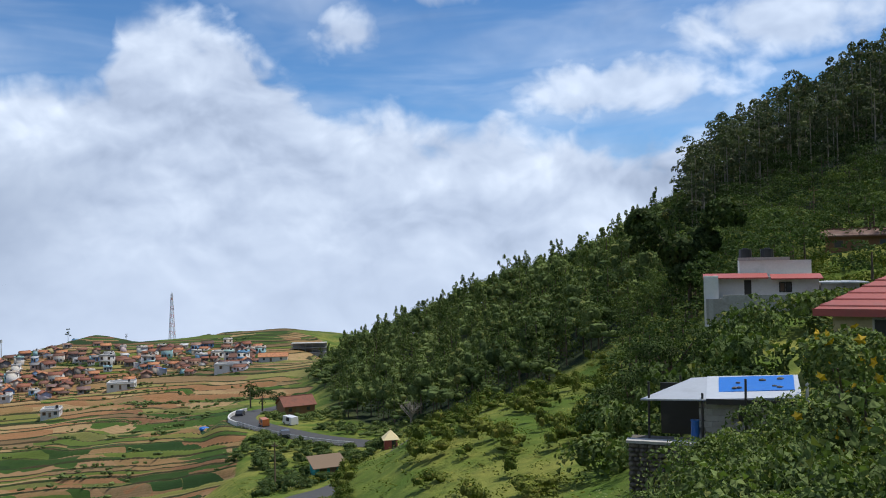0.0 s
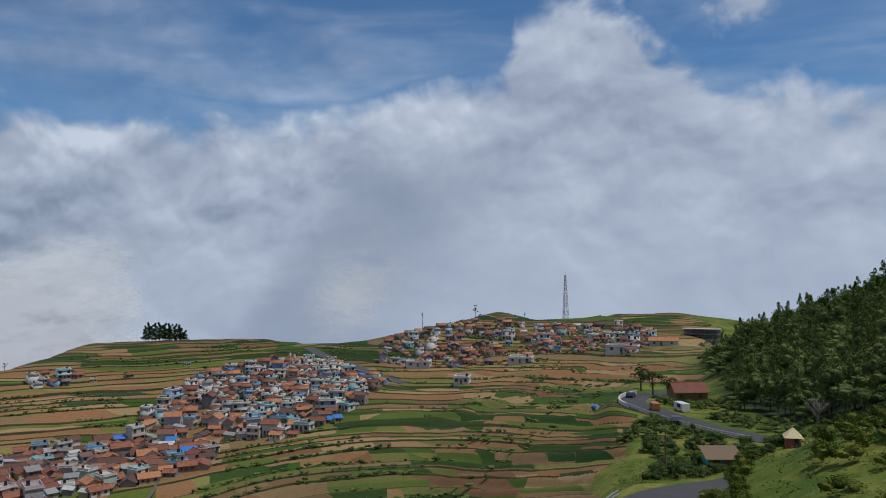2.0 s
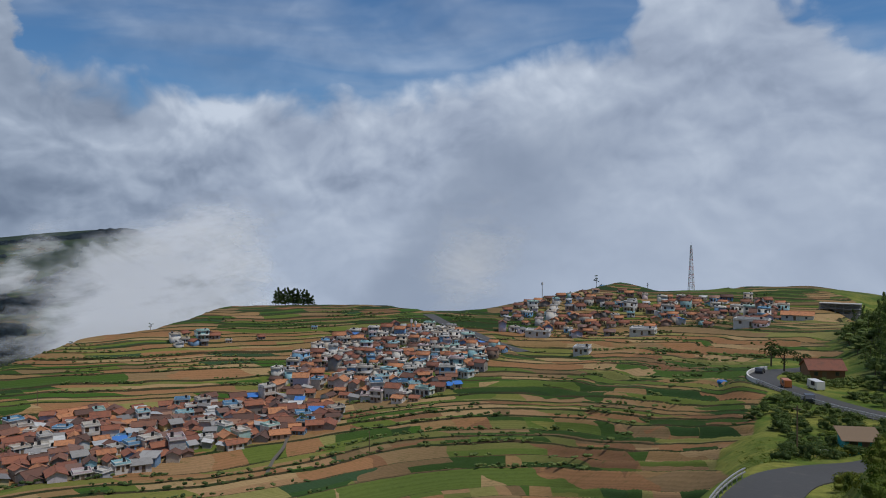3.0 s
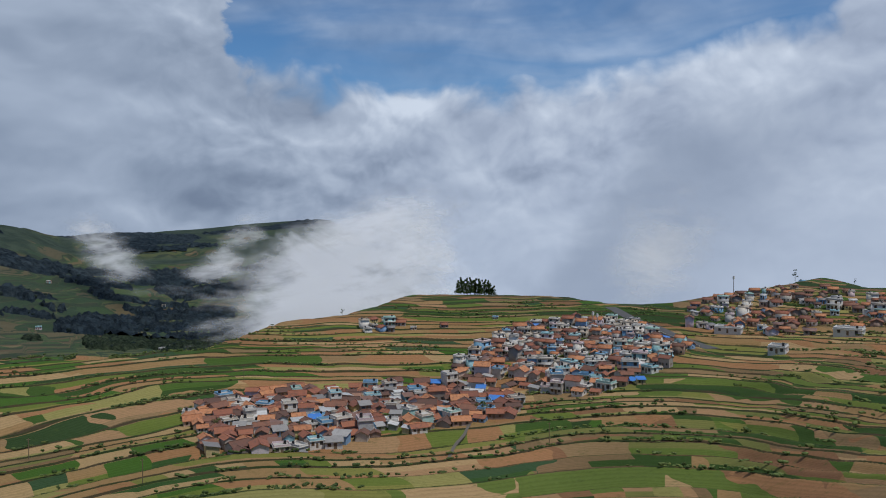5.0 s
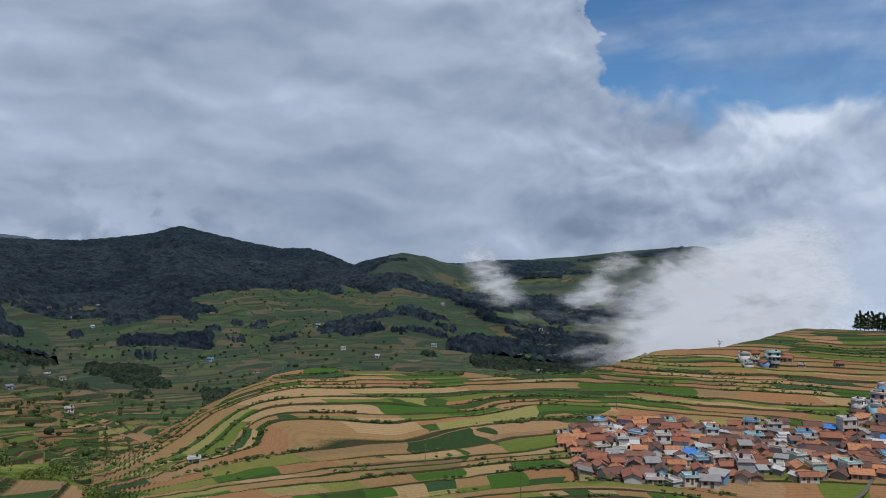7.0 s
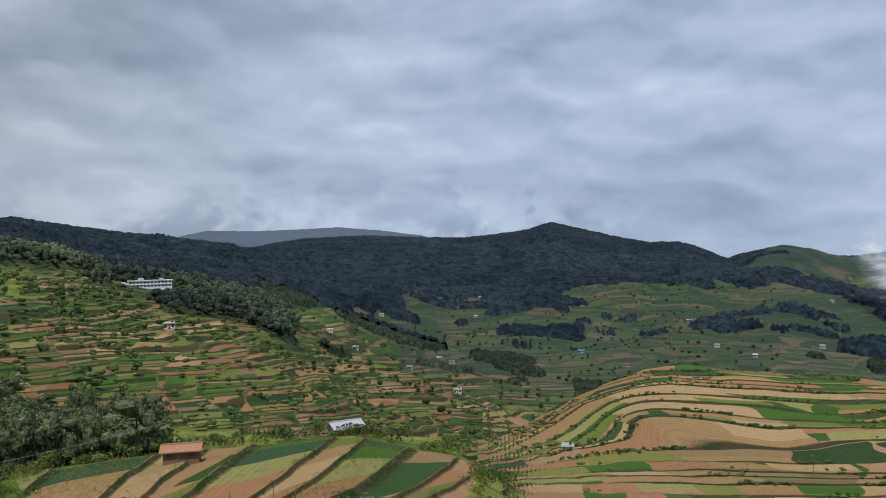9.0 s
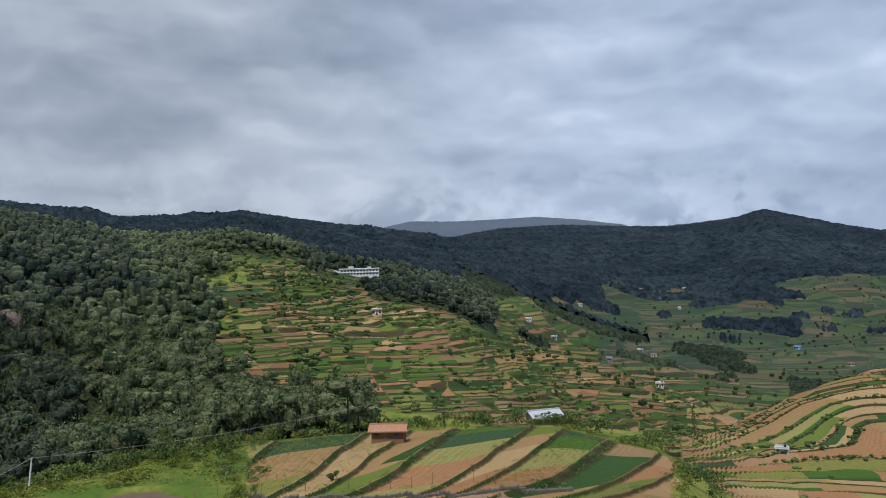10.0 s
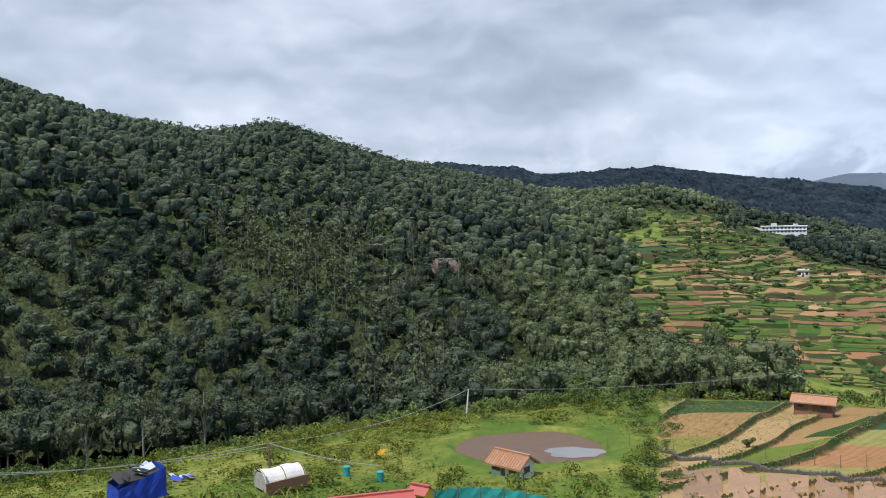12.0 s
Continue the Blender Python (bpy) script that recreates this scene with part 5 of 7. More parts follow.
    wood("spur_scrub", "patchy green scrub on the terraced spur", "scrub", s, far, "leaf", seed=12)
    bushy = [(q * np.array([0.34, 0.34, 0.34]) - np.array([0, 0, 1.0]), None, c) for q, _, c in [crown_form(240 + i, 6, 2, 260, 0.5, False, 0.0, 0.6) for i in range(5)]]
    # shrubs of the near slope
    shrub = [tree_form(120 + i, "bush", 190, 0.24) for i in range(5)]
    s = scatter(-11, 12, 24, 125, 2.1, lambda x, y: (0.26 + 0.6 * (fbm(x, y, 16, 61) > 0.0)) * clear_of(x, y) * (1 - box_zone(*polar(x, y), 3.6, 7.4, 44, 126, 0.4)), 13, (0.3, 1.0), (0.3, 1.0))
    wood("slope_shrubs", "low green shrubs scattered over the grassy slope", "shrubs", s, bushy, "leaf_bright", seed=13)
    s = scatter(-1, 16.5, 92, 205, 2.5, lambda x, y: 0.95 * clear_of(x, y) * (zones(x, y)[1] < 0.5) * (fbm(x, y, 18, 64) > -0.4) * (polar(x, y)[0] < 15.2 + 3.0 * fbm(x, y, 25, 65)), 14, (0.4, 1.05), (0.6, 1.3))
    wood("roadside_bushes", "thick green bushes along the hill road", "bushes", s, bushy, "leaf", seed=14)
    s = scatter(-31, -22.5, 55, 90, 1.9, lambda x, y: 0.85 * (np.hypot(x - point(-26.4, 88)[0], y - point(-26.4, 88)[1]) > 3.5) * (np.hypot(x - point(-25.6, 76)[0], y - point(-25.6, 76)[1]) > 3.5), 28, (0.5, 1.0), (0.7, 1.2))
    wood("house_bank_bushes", "green bushes on the bank behind the grey house", "bushes", s, shrub, "leaf_bright", seed=28)
    # hedges and scrub on the field banks
    def bank(x, y):
        f, w = zones(x, y)
        fr = level(x, y) % 1.0
        return 0.8 * (f > 0.5) * ((fr > 0.72) & (fr < 1.0)) * (fbm(x, y, 22, 62) > 0.06) * clear_of(x, y)
    s = scatter(15, 102, 110, 520, 2.0, bank, 15, (0.25, 1.1), (0.4, 1.3))
    few = [(q * np.array([0.33, 0.33, 0.22]) - np.array([0, 0, 0.45]), None, c) for q, _, c in [crown_form(140 + i, 2, 2, 6, 1.2, False) for i in range(4)]]
    wood("bank_scrub", "dark green scrub on the banks between the terraces", "scrub", s, few, "leaf", seed=15)
    # rough grass and scrub round the pond yard and the terrace rim
    s = scatter(100, 180, 34, 128, 2.4, lambda x, y: (0.26 + 0.6 * (fbm(x, y, 14, 63) > 0.12)) * clear_of(x, y) * (zones(x, y)[0] < 0.5), 16, (0.4, 1.1), (0.5, 1.1))
    wood("yard_bushes", "green bushes and weeds round the pond and fields", "bushes", s, shrub, "leaf_bright", seed=16)
    s = scatter(129.6, 132.6, 60, 126, 1.7, lambda x, y: np.full(len(x), 0.5), 23, (0.3, 0.8), (0.5, 1.0))
    wood("field_edge_hedge", "ragged green hedge between the pond dam and fields", "hedge", s, shrub, "leaf", seed=23)
    s = scatter(100, 131, 235, 560, 6.0, lambda x, y: 0.55 * (fbm(x, y, 30, 66) > -0.05) * (zones(x, y)[1] < 0.5), 24, (0.8, 2.4), (0.8, 2.0))
    wood("valley_scrub", "dark scrub and small trees over the valley terraces", "scrub", s, few, "leaf", seed=24)
    s = scatter(98, 180, 104, 132, 3.4, lambda x, y: 0.75 * (zones(x, y)[0] < 0.5), 17, (0.9, 2.0), (0.9, 1.6))
    wood("rim_bushes", "green bushes along the lip of the terraces", "bushes", s, shrub, "leaf", seed=17)
    # rough grass
    tuft = [tree_form(180 + i, "bush", 16, 0.42) for i in range(5)]
    s = scatter(-11, 17, 22, 125, 1.0, lambda x, y: 0.4 * clear_of(x, y), 21, (0.12, 0.3), (0.3, 0.6))
    wood("slope_grass", "rough yellow-green grass tufts on the slope", "grass", s, tuft, "leaf_bright", seed=21)
    s = scatter(100, 180, 40, 126, 1.25, lambda x, y: 0.6 * clear_of(x, y) * (zones(x, y)[0] < 0.5), 22, (0.15, 0.4), (0.5, 0.9))
    wood("yard_grass", "green grass tufts round the pond", "grass", s, tuft, "leaf_bright", seed=22)
    # crops on the near terraces, and grass on their banks
    crop = [tree_form(190 + i, "bush", 9, 0.34) for i in range(4)]
    def sown(x, y):
        lv = level(x, y)
        k = np.floor(lv)
        h = np.sin(k * 12.9898) * 43758.5
        return 0.8 * (zones(x, y)[0] > 0.6) * ((h - np.floor(h)) > 0.45) * ((lv % 1.0) < 0.78)
    s = scatter(101, 131, 82, 124, 0.85, sown, 26, (0.12, 0.28), (0.35, 0.6))
    wood("crop_rows", "low leafy vegetable crops on the terraces", "crops", s, crop, "leaf_bright", seed=26)
    def lip(x, y):
        fr = level(x, y) % 1.0
        return 0.75 * (zones(x, y)[0] > 0.5) * ((fr > 0.88) & (fr < 0.99))
    s = scatter(100.5, 131, 62, 126, 0.8, lip, 27, (0.12, 0.34), (0.3, 0.6))
    wood("terrace_bank_grass", "dark rough grass on the terrace banks", "grass", s, tuft, "leaf", seed=27)
    # foreground bank below the viewpoint
    fern = [tree_form(160 + i, "bush", 470, 0.135) for i in range(5)]
    s = scatter(-36, -10.5, 9, 29, 0.95, lambda x, y: 0.9 * (np.hypot(x - point(-17, 29)[0], y - point(-17, 29)[1]) > 3.2), 18, (0.6, 1.2), (0.7, 1.1))
    s[:, 3] *= 1 - 0.6 * sstep(polar(s[:, 0], s[:, 1])[0], -18.5, -15.5)
    wood("bank_ferns", "lush green ferns and weeds on the near bank", "ferns", s, fern, "leaf", seed=18)
    s = scatter(-36, -9, 32, 62, 1.7, lambda x, y: 0.8 * clear_of(x, y), 19, (0.9, 1.9), (0.9, 1.6))
    wood("garden_thicket", "tangled green thicket between the houses", "thicket", s, shrub, "leaf", seed=19)


build_woods()


# ---- the villages ----
def gable_house(w, d, h, rise, wall="paint", roof="tile", ribs=0, label="", name="house"):
    t = thing(name, label or "small village house with a brown clay-tile roof", "house")
    bm = bmesh.new()
    gable_walls(bm, w, d, h, rise, 2.5)
    part("wall", bm, wall, t)
    bm = bmesh.new()
    gable_roof(bm, w, d, h, rise, 0.45, 0.16, ribs)
    part("roof", bm, roof, t)
    low = min(h, 2.6)
    door(t, -w * 0.08, -d / 2, 0.0, 0.42 * low, 0.78 * low)
    window(t, -w * 0.32, -d / 2, 0.38 * low, 0.8, 0.36 * low)
    window(t, w * 0.28, -d / 2, 0.38 * low, 0.8, 0.36 * low)
    window(t, w / 2, 0, 0.38 * low, 0.7, 0.36 * low, "right")
    return t


def flat_house(w, d, storeys, wall="bright_paint", label="", tank=True, balcony=True):
    t = thing("house", label or "flat-roofed concrete village house with painted walls", "house")
    h = 2.5 * storeys
    one_box("wall", wall, t, -w / 2, w / 2, -d / 2, d / 2, -2.5, h)
    one_box("roof", "slab", t, -w / 2 - 0.35, w / 2 + 0.35, -d / 2 - 0.35, d / 2 + 0.35, h, h + 0.18)
    bm = bmesh.new()
    for a in ((-w / 2, w / 2, -d / 2, -d / 2 + 0.15), (-w / 2, w / 2, d / 2 - 0.15, d / 2), (-w / 2, -w / 2 + 0.15, -d / 2 + 0.15, d / 2 - 0.15), (w / 2 - 0.15, w / 2, -d / 2 + 0.15, d / 2 - 0.15)):
        box(bm, *a, h + 0.18, h + 0.95)
    part("parapet", bm, wall, t)
    for s in range(storeys):
        z = 2.5 * s
        window(t, -w * 0.3, -d / 2, z + 1.0, 1.1, 1.2)
        window(t, w * 0.3, -d / 2, z + 1.0, 1.1, 1.2)
        window(t, w / 2, 0, z + 1.0, 1.0, 1.2, "right")
        if s and balcony:
            one_box("balcony", "slab", t, -w * 0.45, w * 0.45, -d / 2 - 1.0, -d / 2, z - 0.12, z)
            one_box("balcony_wall", wall, t, -w * 0.45, w * 0.45, -d / 2 - 1.0, -d / 2 - 0.9, z, z + 0.8)
    door(t, 0, -d / 2, 0.0)
    if tank:
        one_tube("water_tank", "black_plastic", t, (w * 0.25, d * 0.2, h + 0.18), (w * 0.25, d * 0.2, h + 1.5), 0.55, 0.5, 10)
    return t


def tin_house(w, d, h):
    t = thing("house", "low village house with a sloping tin roof", "house")
    bm = bmesh.new()
    vs = [(-w / 2, -d / 2, -2.5), (w / 2, -d / 2, -2.5), (w / 2, d / 2, -2.5), (-w / 2, d / 2, -2.5), (-w / 2, -d / 2, h), (w / 2, -d / 2, h), (w / 2, d / 2, h + 0.9), (-w / 2, d / 2, h + 0.9)]
    quad_faces(bm, vs, [(0, 3, 2, 1), (4, 5, 6, 7), (0, 1, 5, 4), (1, 2, 6, 5), (2, 3, 7, 6), (3, 0, 4, 7)])
    part("wall", bm, "paint", t)
    bm = bmesh.new()
    shed_roof(bm, w, d, h + 0.01, h + 0.93, 0.45, 0.09)
    part("roof", bm, "tin", t)
    door(t, w * 0.1, -d / 2, 0.0)
    window(t, -w * 0.25, -d / 2, 0.9, 0.9, 1.0)
    return t


def join_things(name, label, category, places, group=""):
    """Far houses merged into one object: (source thing, pose) pairs, each with its own coats of paint."""
    rng = np.random.default_rng(len(places))
    verts, loops, starts, mats, coats, slot = [], [], [], [], [], {}
    nv = nl = 0
    for src, m in places:
        for o in src.children_recursive:
            me = o.data
            co = np.empty(len(me.vertices) * 3)
            me.vertices.foreach_get("co", co)
            co = co.reshape(-1, 3) @ np.array(m.to_3x3()).T + np.array(m.translation)
            li = np.empty(len(me.loops), int)
            me.loops.foreach_get("vertex_index", li)
            st = np.empty(len(me.polygons), int)
            me.polygons.foreach_get("loop_start", st)
            k = slot.setdefault(me.materials[0].name, len(slot))
            verts.append(co)
            loops.append(li + nv)
            starts.append(st + nl)
            mats.append(np.full(len(st), k))
            coats.append(np.full(len(co), rng.random()))
            nv, nl = nv + len(co), nl + len(li)
    me = bpy.data.meshes.new(name)
    me.vertices.add(nv)
    me.vertices.foreach_set("co", np.concatenate(verts).ravel())
    me.loops.add(nl)
    me.loops.foreach_set("vertex_index", np.concatenate(loops).astype(np.int32))
    me.polygons.add(sum(len(q) for q in starts))
    me.polygons.foreach_set("loop_start", np.concatenate(starts).astype(np.int32))
    for k in slot:
        me.materials.append(MAT[k])
    me.polygons.foreach_set("material_index", np.concatenate(mats).astype(np.int32))
    me.update(calc_edges=True)
    at = me.attributes.new("coat", "FLOAT", "POINT")
    at.data.foreach_set("value", np.concatenate(coats).astype(np.float32))
    return tagged(new(name, me), label, category, kind="stuff")


def inside(poly, a, e):
    hit = False
    for (a0, e0), (a1, e1) in zip(poly, poly[1:] + poly[:1]):
        if (e0 > e) != (e1 > e) and a < (a1 - a0) * (e - e0) / (e1 - e0) + a0:
            hit = not hit
    return hit


def build_villages():
    rng = random.Random(7)
    tiled = [gable_house(rng.uniform(4.8, 7.8), rng.uniform(4.0, 5.4), rng.uniform(2.0, 2.5), rng.uniform(1.0, 1.5)) for _ in range(5)]
    two = [gable_house(rng.uniform(5.0, 6.5), rng.uniform(4.2, 5.0), 4.4, 1.2, label="two-storey village house with a brown tiled roof") for _ in range(2)]
    flats = [flat_house(rng.uniform(5.0, 7.6), rng.uniform(4.4, 5.6), s, label=l) for s, l in ((1, "single-storey flat-roofed house in pale paint"), (1, "low flat-roofed concrete house with a tank"), (2, "two-storey flat-roofed house with a balcony"), (2, "two-storey painted concrete house with a roof tank"), (1, "single-storey concrete house with a parapet roof"))]
    tins = [tin_house(rng.uniform(4, 6.5), rng.uniform(3.4, 4.6), rng.uniform(2.0, 2.4)) for _ in range(3)]
    kinds = {"tiled": tiled, "two": two, "flat": flats, "tin": tins}
    used = set()
    lower = [(69.0, -13.6), (66.4, -16.0), (60.8, -16.0), (55.5, -15.6), (50.2, -14.8), (44.5, -13.9), (44.5, -12.7), (47.7, -12.2), (52.2, -11.0), (58.3, -11.5), (65.1, -12.1), (68.4, -13.0)]
    middle = [(50.1, -11.5), (46.1, -12.0), (40.6, -12.6), (36.0, -11.5), (33.0, -8.8), (34.9, -7.4), (39.5, -7.2), (44.5, -7.6), (48.5, -9.6)]
    upper = [(33.2, -7.7), (28.8, -8.0), (23.9, -7.7), (21.3, -7.0), (15.1, -7.0), (14.0, -5.9), (14.0, -5.5), (16.2, -5.1), (20.1, -5.2), (23.0, -5.1), (25.0, -4.6), (27.7, -4.9), (30.4, -5.4), (33.0, -6.1)]
    small = [(57.2, -8.2), (51.7, -7.9), (49.5, -8.2), (50, -7.4), (52.1, -7.2), (55.4, -7.0)]
    plans = (("houses of the lower village", lower, 235, 330, 5.6, 4.9, (("tiled", 0.64), ("two", 0.06), ("flat", 0.13), ("tin", 0.17)), 0.93, 8, 0.86),
             ("houses of the middle village", middle, 300, 520, 6.4, 6.2, (("tiled", 0.42), ("two", 0.10), ("flat", 0.33), ("tin", 0.15)), 0.9, -14, 0.9),
             ("houses of the upper village", upper, 380, 640, 8.0, 7.6, (("tiled", 0.56), ("two", 0.08), ("flat", 0.24), ("tin", 0.12)), 0.66, -6, 0.9),
             ("houses below the terraced hill", small, 400, 560, 7.5, 8.5, (("tiled", 0.6), ("flat", 0.2), ("tin", 0.2)), 0.75, 10, 0.9))
    for group, poly, r0, r1, gx, gr, mix, fill, skew, size in plans:
        joined = []
        r = r0
        row = 0
        while r < r1:
            step = math.degrees(gx / r)
            a = min(p[0] for p in poly) + (row % 2) * step * 0.5
            while a < max(p[0] for p in poly):
                aa, rr = a + rng.uniform(-0.25, 0.25) * step, r + rng.uniform(-0.25, 0.25) * gr
                a += step
                x, y = point(aa, rr)
                z = float(smooth_height(np.array([x]), np.array([y]))[0])
                if not inside(poly, aa, math.degrees(math.atan2(z, rr))) or rng.random() > fill:
                    continue
                if min((x - p[0]) ** 2 + (y - p[1]) ** 2 for p in TOWN_ROAD[::2]) < 55:
                    continue
                pick, kind = rng.random(), None
                for k, wgt in mix:
                    pick -= wgt
                    if pick <= 0:
                        kind = k
                        break
                src = rng.choice(kinds[kind or "tiled"])
                turn = aa + skew + rng.gauss(0, 17) + (90 if rng.random() < 0.40 else 0)
                k = size * rng.uniform(0.78, 1.18)
                m = pose(x, y, height1(x, y) + rng.uniform(-0.5, 0.5), 0, 0, turn) @ Matrix.Diagonal((k, k * rng.uniform(0.9, 1.1), k * rng.uniform(0.85, 1.2), 1))
                if rr > 345:
                    joined.append((src, m))
                    continue
                if src.name not in used:
                    used.add(src.name)
                    src.matrix_basis = m
                    ob = src
                else:
                    ob = copy_thing(src, m)
                    ob.matrix_basis = m
                tagged(ob, group=group)
            r += gr
            row += 1
        if joined:
            join_things("distant_houses", "crowded small " + group + " with brown roofs", "houses", joined)
    # farmsteads out on the terraces
    farms = []
    for k in range(46):
        az, r = rng.uniform(60, 124), rng.uniform(600, 1500)
        x, y = point(az, r)
        farms.append((rng.choice(flats[:2] + tins + tiled[:2]), pose(x, y, height1(x, y) + 0.3, 0, 0, az + rng.gauss(0, 25))))
    for az, el in ((76.7, -3.9), (69.7, -5.8), (68.5, -6.2), (66.5, -6.3), (67.4, -6.1), (109.0, -6.7), (107.1, -4.4), (121.6, -8.4), (101.8, -10.0)):
        x, y, z, r = ground_at(az, el, 420, 1900)
        farms.append((flats[0], pose(x, y, z + 0.3, 0, 0, az)))
    join_things("farmhouses", "small whitewashed farmhouses scattered over the valley terraces", "houses", farms)
    for az, el in ((94.1, -13.9), (46.6, -7.2), (52.5, -7.9)):
        x, y, z, r = ground_at(az, el, 200, 600)
        hut = tagged(copy_thing(flats[0], pose(x, y, z - 0.4, 0, 0, az) @ Matrix.Scale(0.62, 4)), "lone white field shed on the terraces", "shed")
        hut.matrix_basis = pose(x, y, z - 0.4, 0, 0, az) @ Matrix.Scale(0.62, 4)
    for src in tiled + two + flats + tins:
        if src.name not in used:
            for o in (*src.children_recursive, src):
                bpy.data.objects.remove(o)


build_villages()


def lattice_tower(az, r, h=33.0):
    x, y = point(az, r)
    t = thing("radio_tower", "red and white steel lattice radio tower on the ridge", "radio tower", x, y, height1(x, y))
    for i, (sx, sy) in enumerate(((-1, -1), (1, -1), (1, 1), (-1, 1))):
        one_tube("leg", "tower_white", t, (sx * 1.9, sy * 1.9, -1), (sx * 0.45, sy * 0.45, h), 0.16, 0.12, 6)
    n = 11
    for k in range(n):
        z0, z1 = h * k / n, h * (k + 1) / n
        w0, w1 = 1.9 - 1.45 * k / n, 1.9 - 1.45 * (k + 1) / n
        bm = bmesh.new()
        c0 = [(-w0, -w0, z0), (w0, -w0, z0), (w0, w0, z0), (-w0, w0, z0)]
        c1 = [(-w1, -w1, z1), (w1, -w1, z1), (w1, w1, z1), (-w1, w1, z1)]
        for i in range(4):
            tube(bm, c0[i], c1[(i + 1) % 4], 0.08, n=4)
            tube(bm, c0[(i + 1) % 4], c1[i], 0.08, n=4)
            tube(bm, c1[i], c1[(i + 1) % 4], 0.08, n=4)
        part("brace", bm, "tower_red" if k % 2 else "tower_white", t)
    for k, z in enumerate((h - 1.5, h - 4, h - 7)):
        one_tube("antenna", "whitewash", t, (0.7, -0.7, z), (0.7, -0.7, z + 2.0), 0.22, n=8)
    one_tube("lightning_rod", "steel", t, (0, 0, h), (0, 0, h + 2.5), 0.08, 0.03, 6)


lattice_tower(20.1, 606)


def mast(az, r, h, label="thin grey steel mast on the village ridge"):
    x, y = point(az, r)
    t = thing("mast", label, "mast", x, y, height1(x, y))
    one_tube("pole", "steel", t, (0, 0, -1), (0, 0, h), 0.28, 0.2, 8)
    one_box("antenna", "whitewash", t, -0.5, 0.5, -0.5, 0.5, h - 2.2, h - 0.3)


mast(30.3, 575, 12)
mast(39.7, 455, 9, "pale temple flag mast beside the houses")
mast(39.4, 455, 8, "pale temple flag mast beside the houses")


def school():
    x, y = point(122.75, 640)
    t = thing("school_building", "long white two-storey institutional building on the spur", "building", x, y, 640 * math.tan(radians(-1.75)), 122.75)
    L, D = 31.0, 9.0
    one_box("wall", "whitewash", t, -L / 2, L / 2, -D / 2, D / 2, -9, 5.2)
    one_box("roof", "whitewash", t, -L / 2 - 0.6, L / 2 + 0.6, -D / 2 - 0.6, D / 2 + 0.6, 5.2, 5.5)
    one_box("stair_block", "whitewash", t, -L / 2 + 7, -L / 2 + 11, -D / 2 - 0.5, D / 2 - 1, 5.5, 7.2)
    one_box("stair_block", "whitewash", t, L / 2 - 9, L / 2 - 6, -D / 2 - 0.5, D / 2 - 1, 5.5, 6.7)
    one_box("side_wing", "whitewash", t, -L / 2 - 5, -L / 2, -D / 2 - 1, D / 2, -4, 4.4)
    for s in range(2):
        for i in range(12):
            window(t, -L / 2 + 1.8 + i * 2.5, -D / 2, 0.7 + 2.5 * s, 1.3, 1.2, frame="concrete")
        one_box("ledge", "whitewash", t, -L / 2, L / 2, -D / 2 - 0.5, -D / 2, 2.3 + 2.5 * s, 2.45 + 2.5 * s)


school()


def big_white_house(az, el, w, label):
    x, y, z, r = ground_at(az, el, 250, 640)
    t = flat_house(w, 8, 1, "whitewash", label, True, False)
    t.matrix_basis = pose(x, y, z + 0.5, 0, 0, az - 10)


big_white_house(16.2, -6.9, 15, "long white flat-roofed hall at the village edge")
big_white_house(23.3, -7.7, 12, "white concrete house above the terraces")
big_white_house(30.6, -7.9, 13, "low white building beside the village road")
big_white_house(27.5, -9.1, 7, "pale turquoise field house among terraces")


def frame_building(az, el, w, d, storeys):
    """An unfinished concrete frame: slabs on columns, with some walls filled in."""
    x, y, z, r = ground_at(az, el, 300, 640)
    t = thing("unfinished_building", "unfinished grey concrete building of open floors", "building", x, y, z, az - 6)
    n = 6
    for s_ in range(storeys + 1):
        one_box("slab", "concrete", t, -w / 2, w / 2, -d / 2, d / 2, 2.6 * s_ - 0.25, 2.6 * s_)
    for s_ in range(storeys):
        for i in range(n):
            px = -w / 2 + 0.3 + i * (w - 0.6) / (n - 1)
            for py in (-d / 2 + 0.3, d / 2 - 0.3):
                one_box("column", "concrete", t, px - 0.18, px + 0.18, py - 0.18, py + 0.18, 2.6 * s_, 2.6 * s_ + 2.35)
        one_box("infill_wall", "concrete", t, -w / 2 + 0.4, w / 2 - 0.4, d / 2 - 0.6, d / 2 - 0.45, 2.6 * s_, 2.6 * s_ + 2.3)
    one_box("footing", "concrete", t, -w / 2 + 0.2, w / 2 - 0.2, -d / 2 + 0.2, d / 2 - 0.2, -4.0, -0.26)


frame_building(10.9, -5.85, 19, 6, 2)
for az_, el_, w_ in ((15.6, -6.3, 11), (13.4, -6.4, 14)):
    x_, y_, z_, r_ = ground_at(az_, el_, 300, 640)
    row = gable_house(w_, 6, 2.6, 1.5, "whitewash", "tile", 0, "long tiled row house at the village edge")
    row.matrix_basis = pose(x_, y_, z_ + 0.2, 0, 0, az_ - 4)


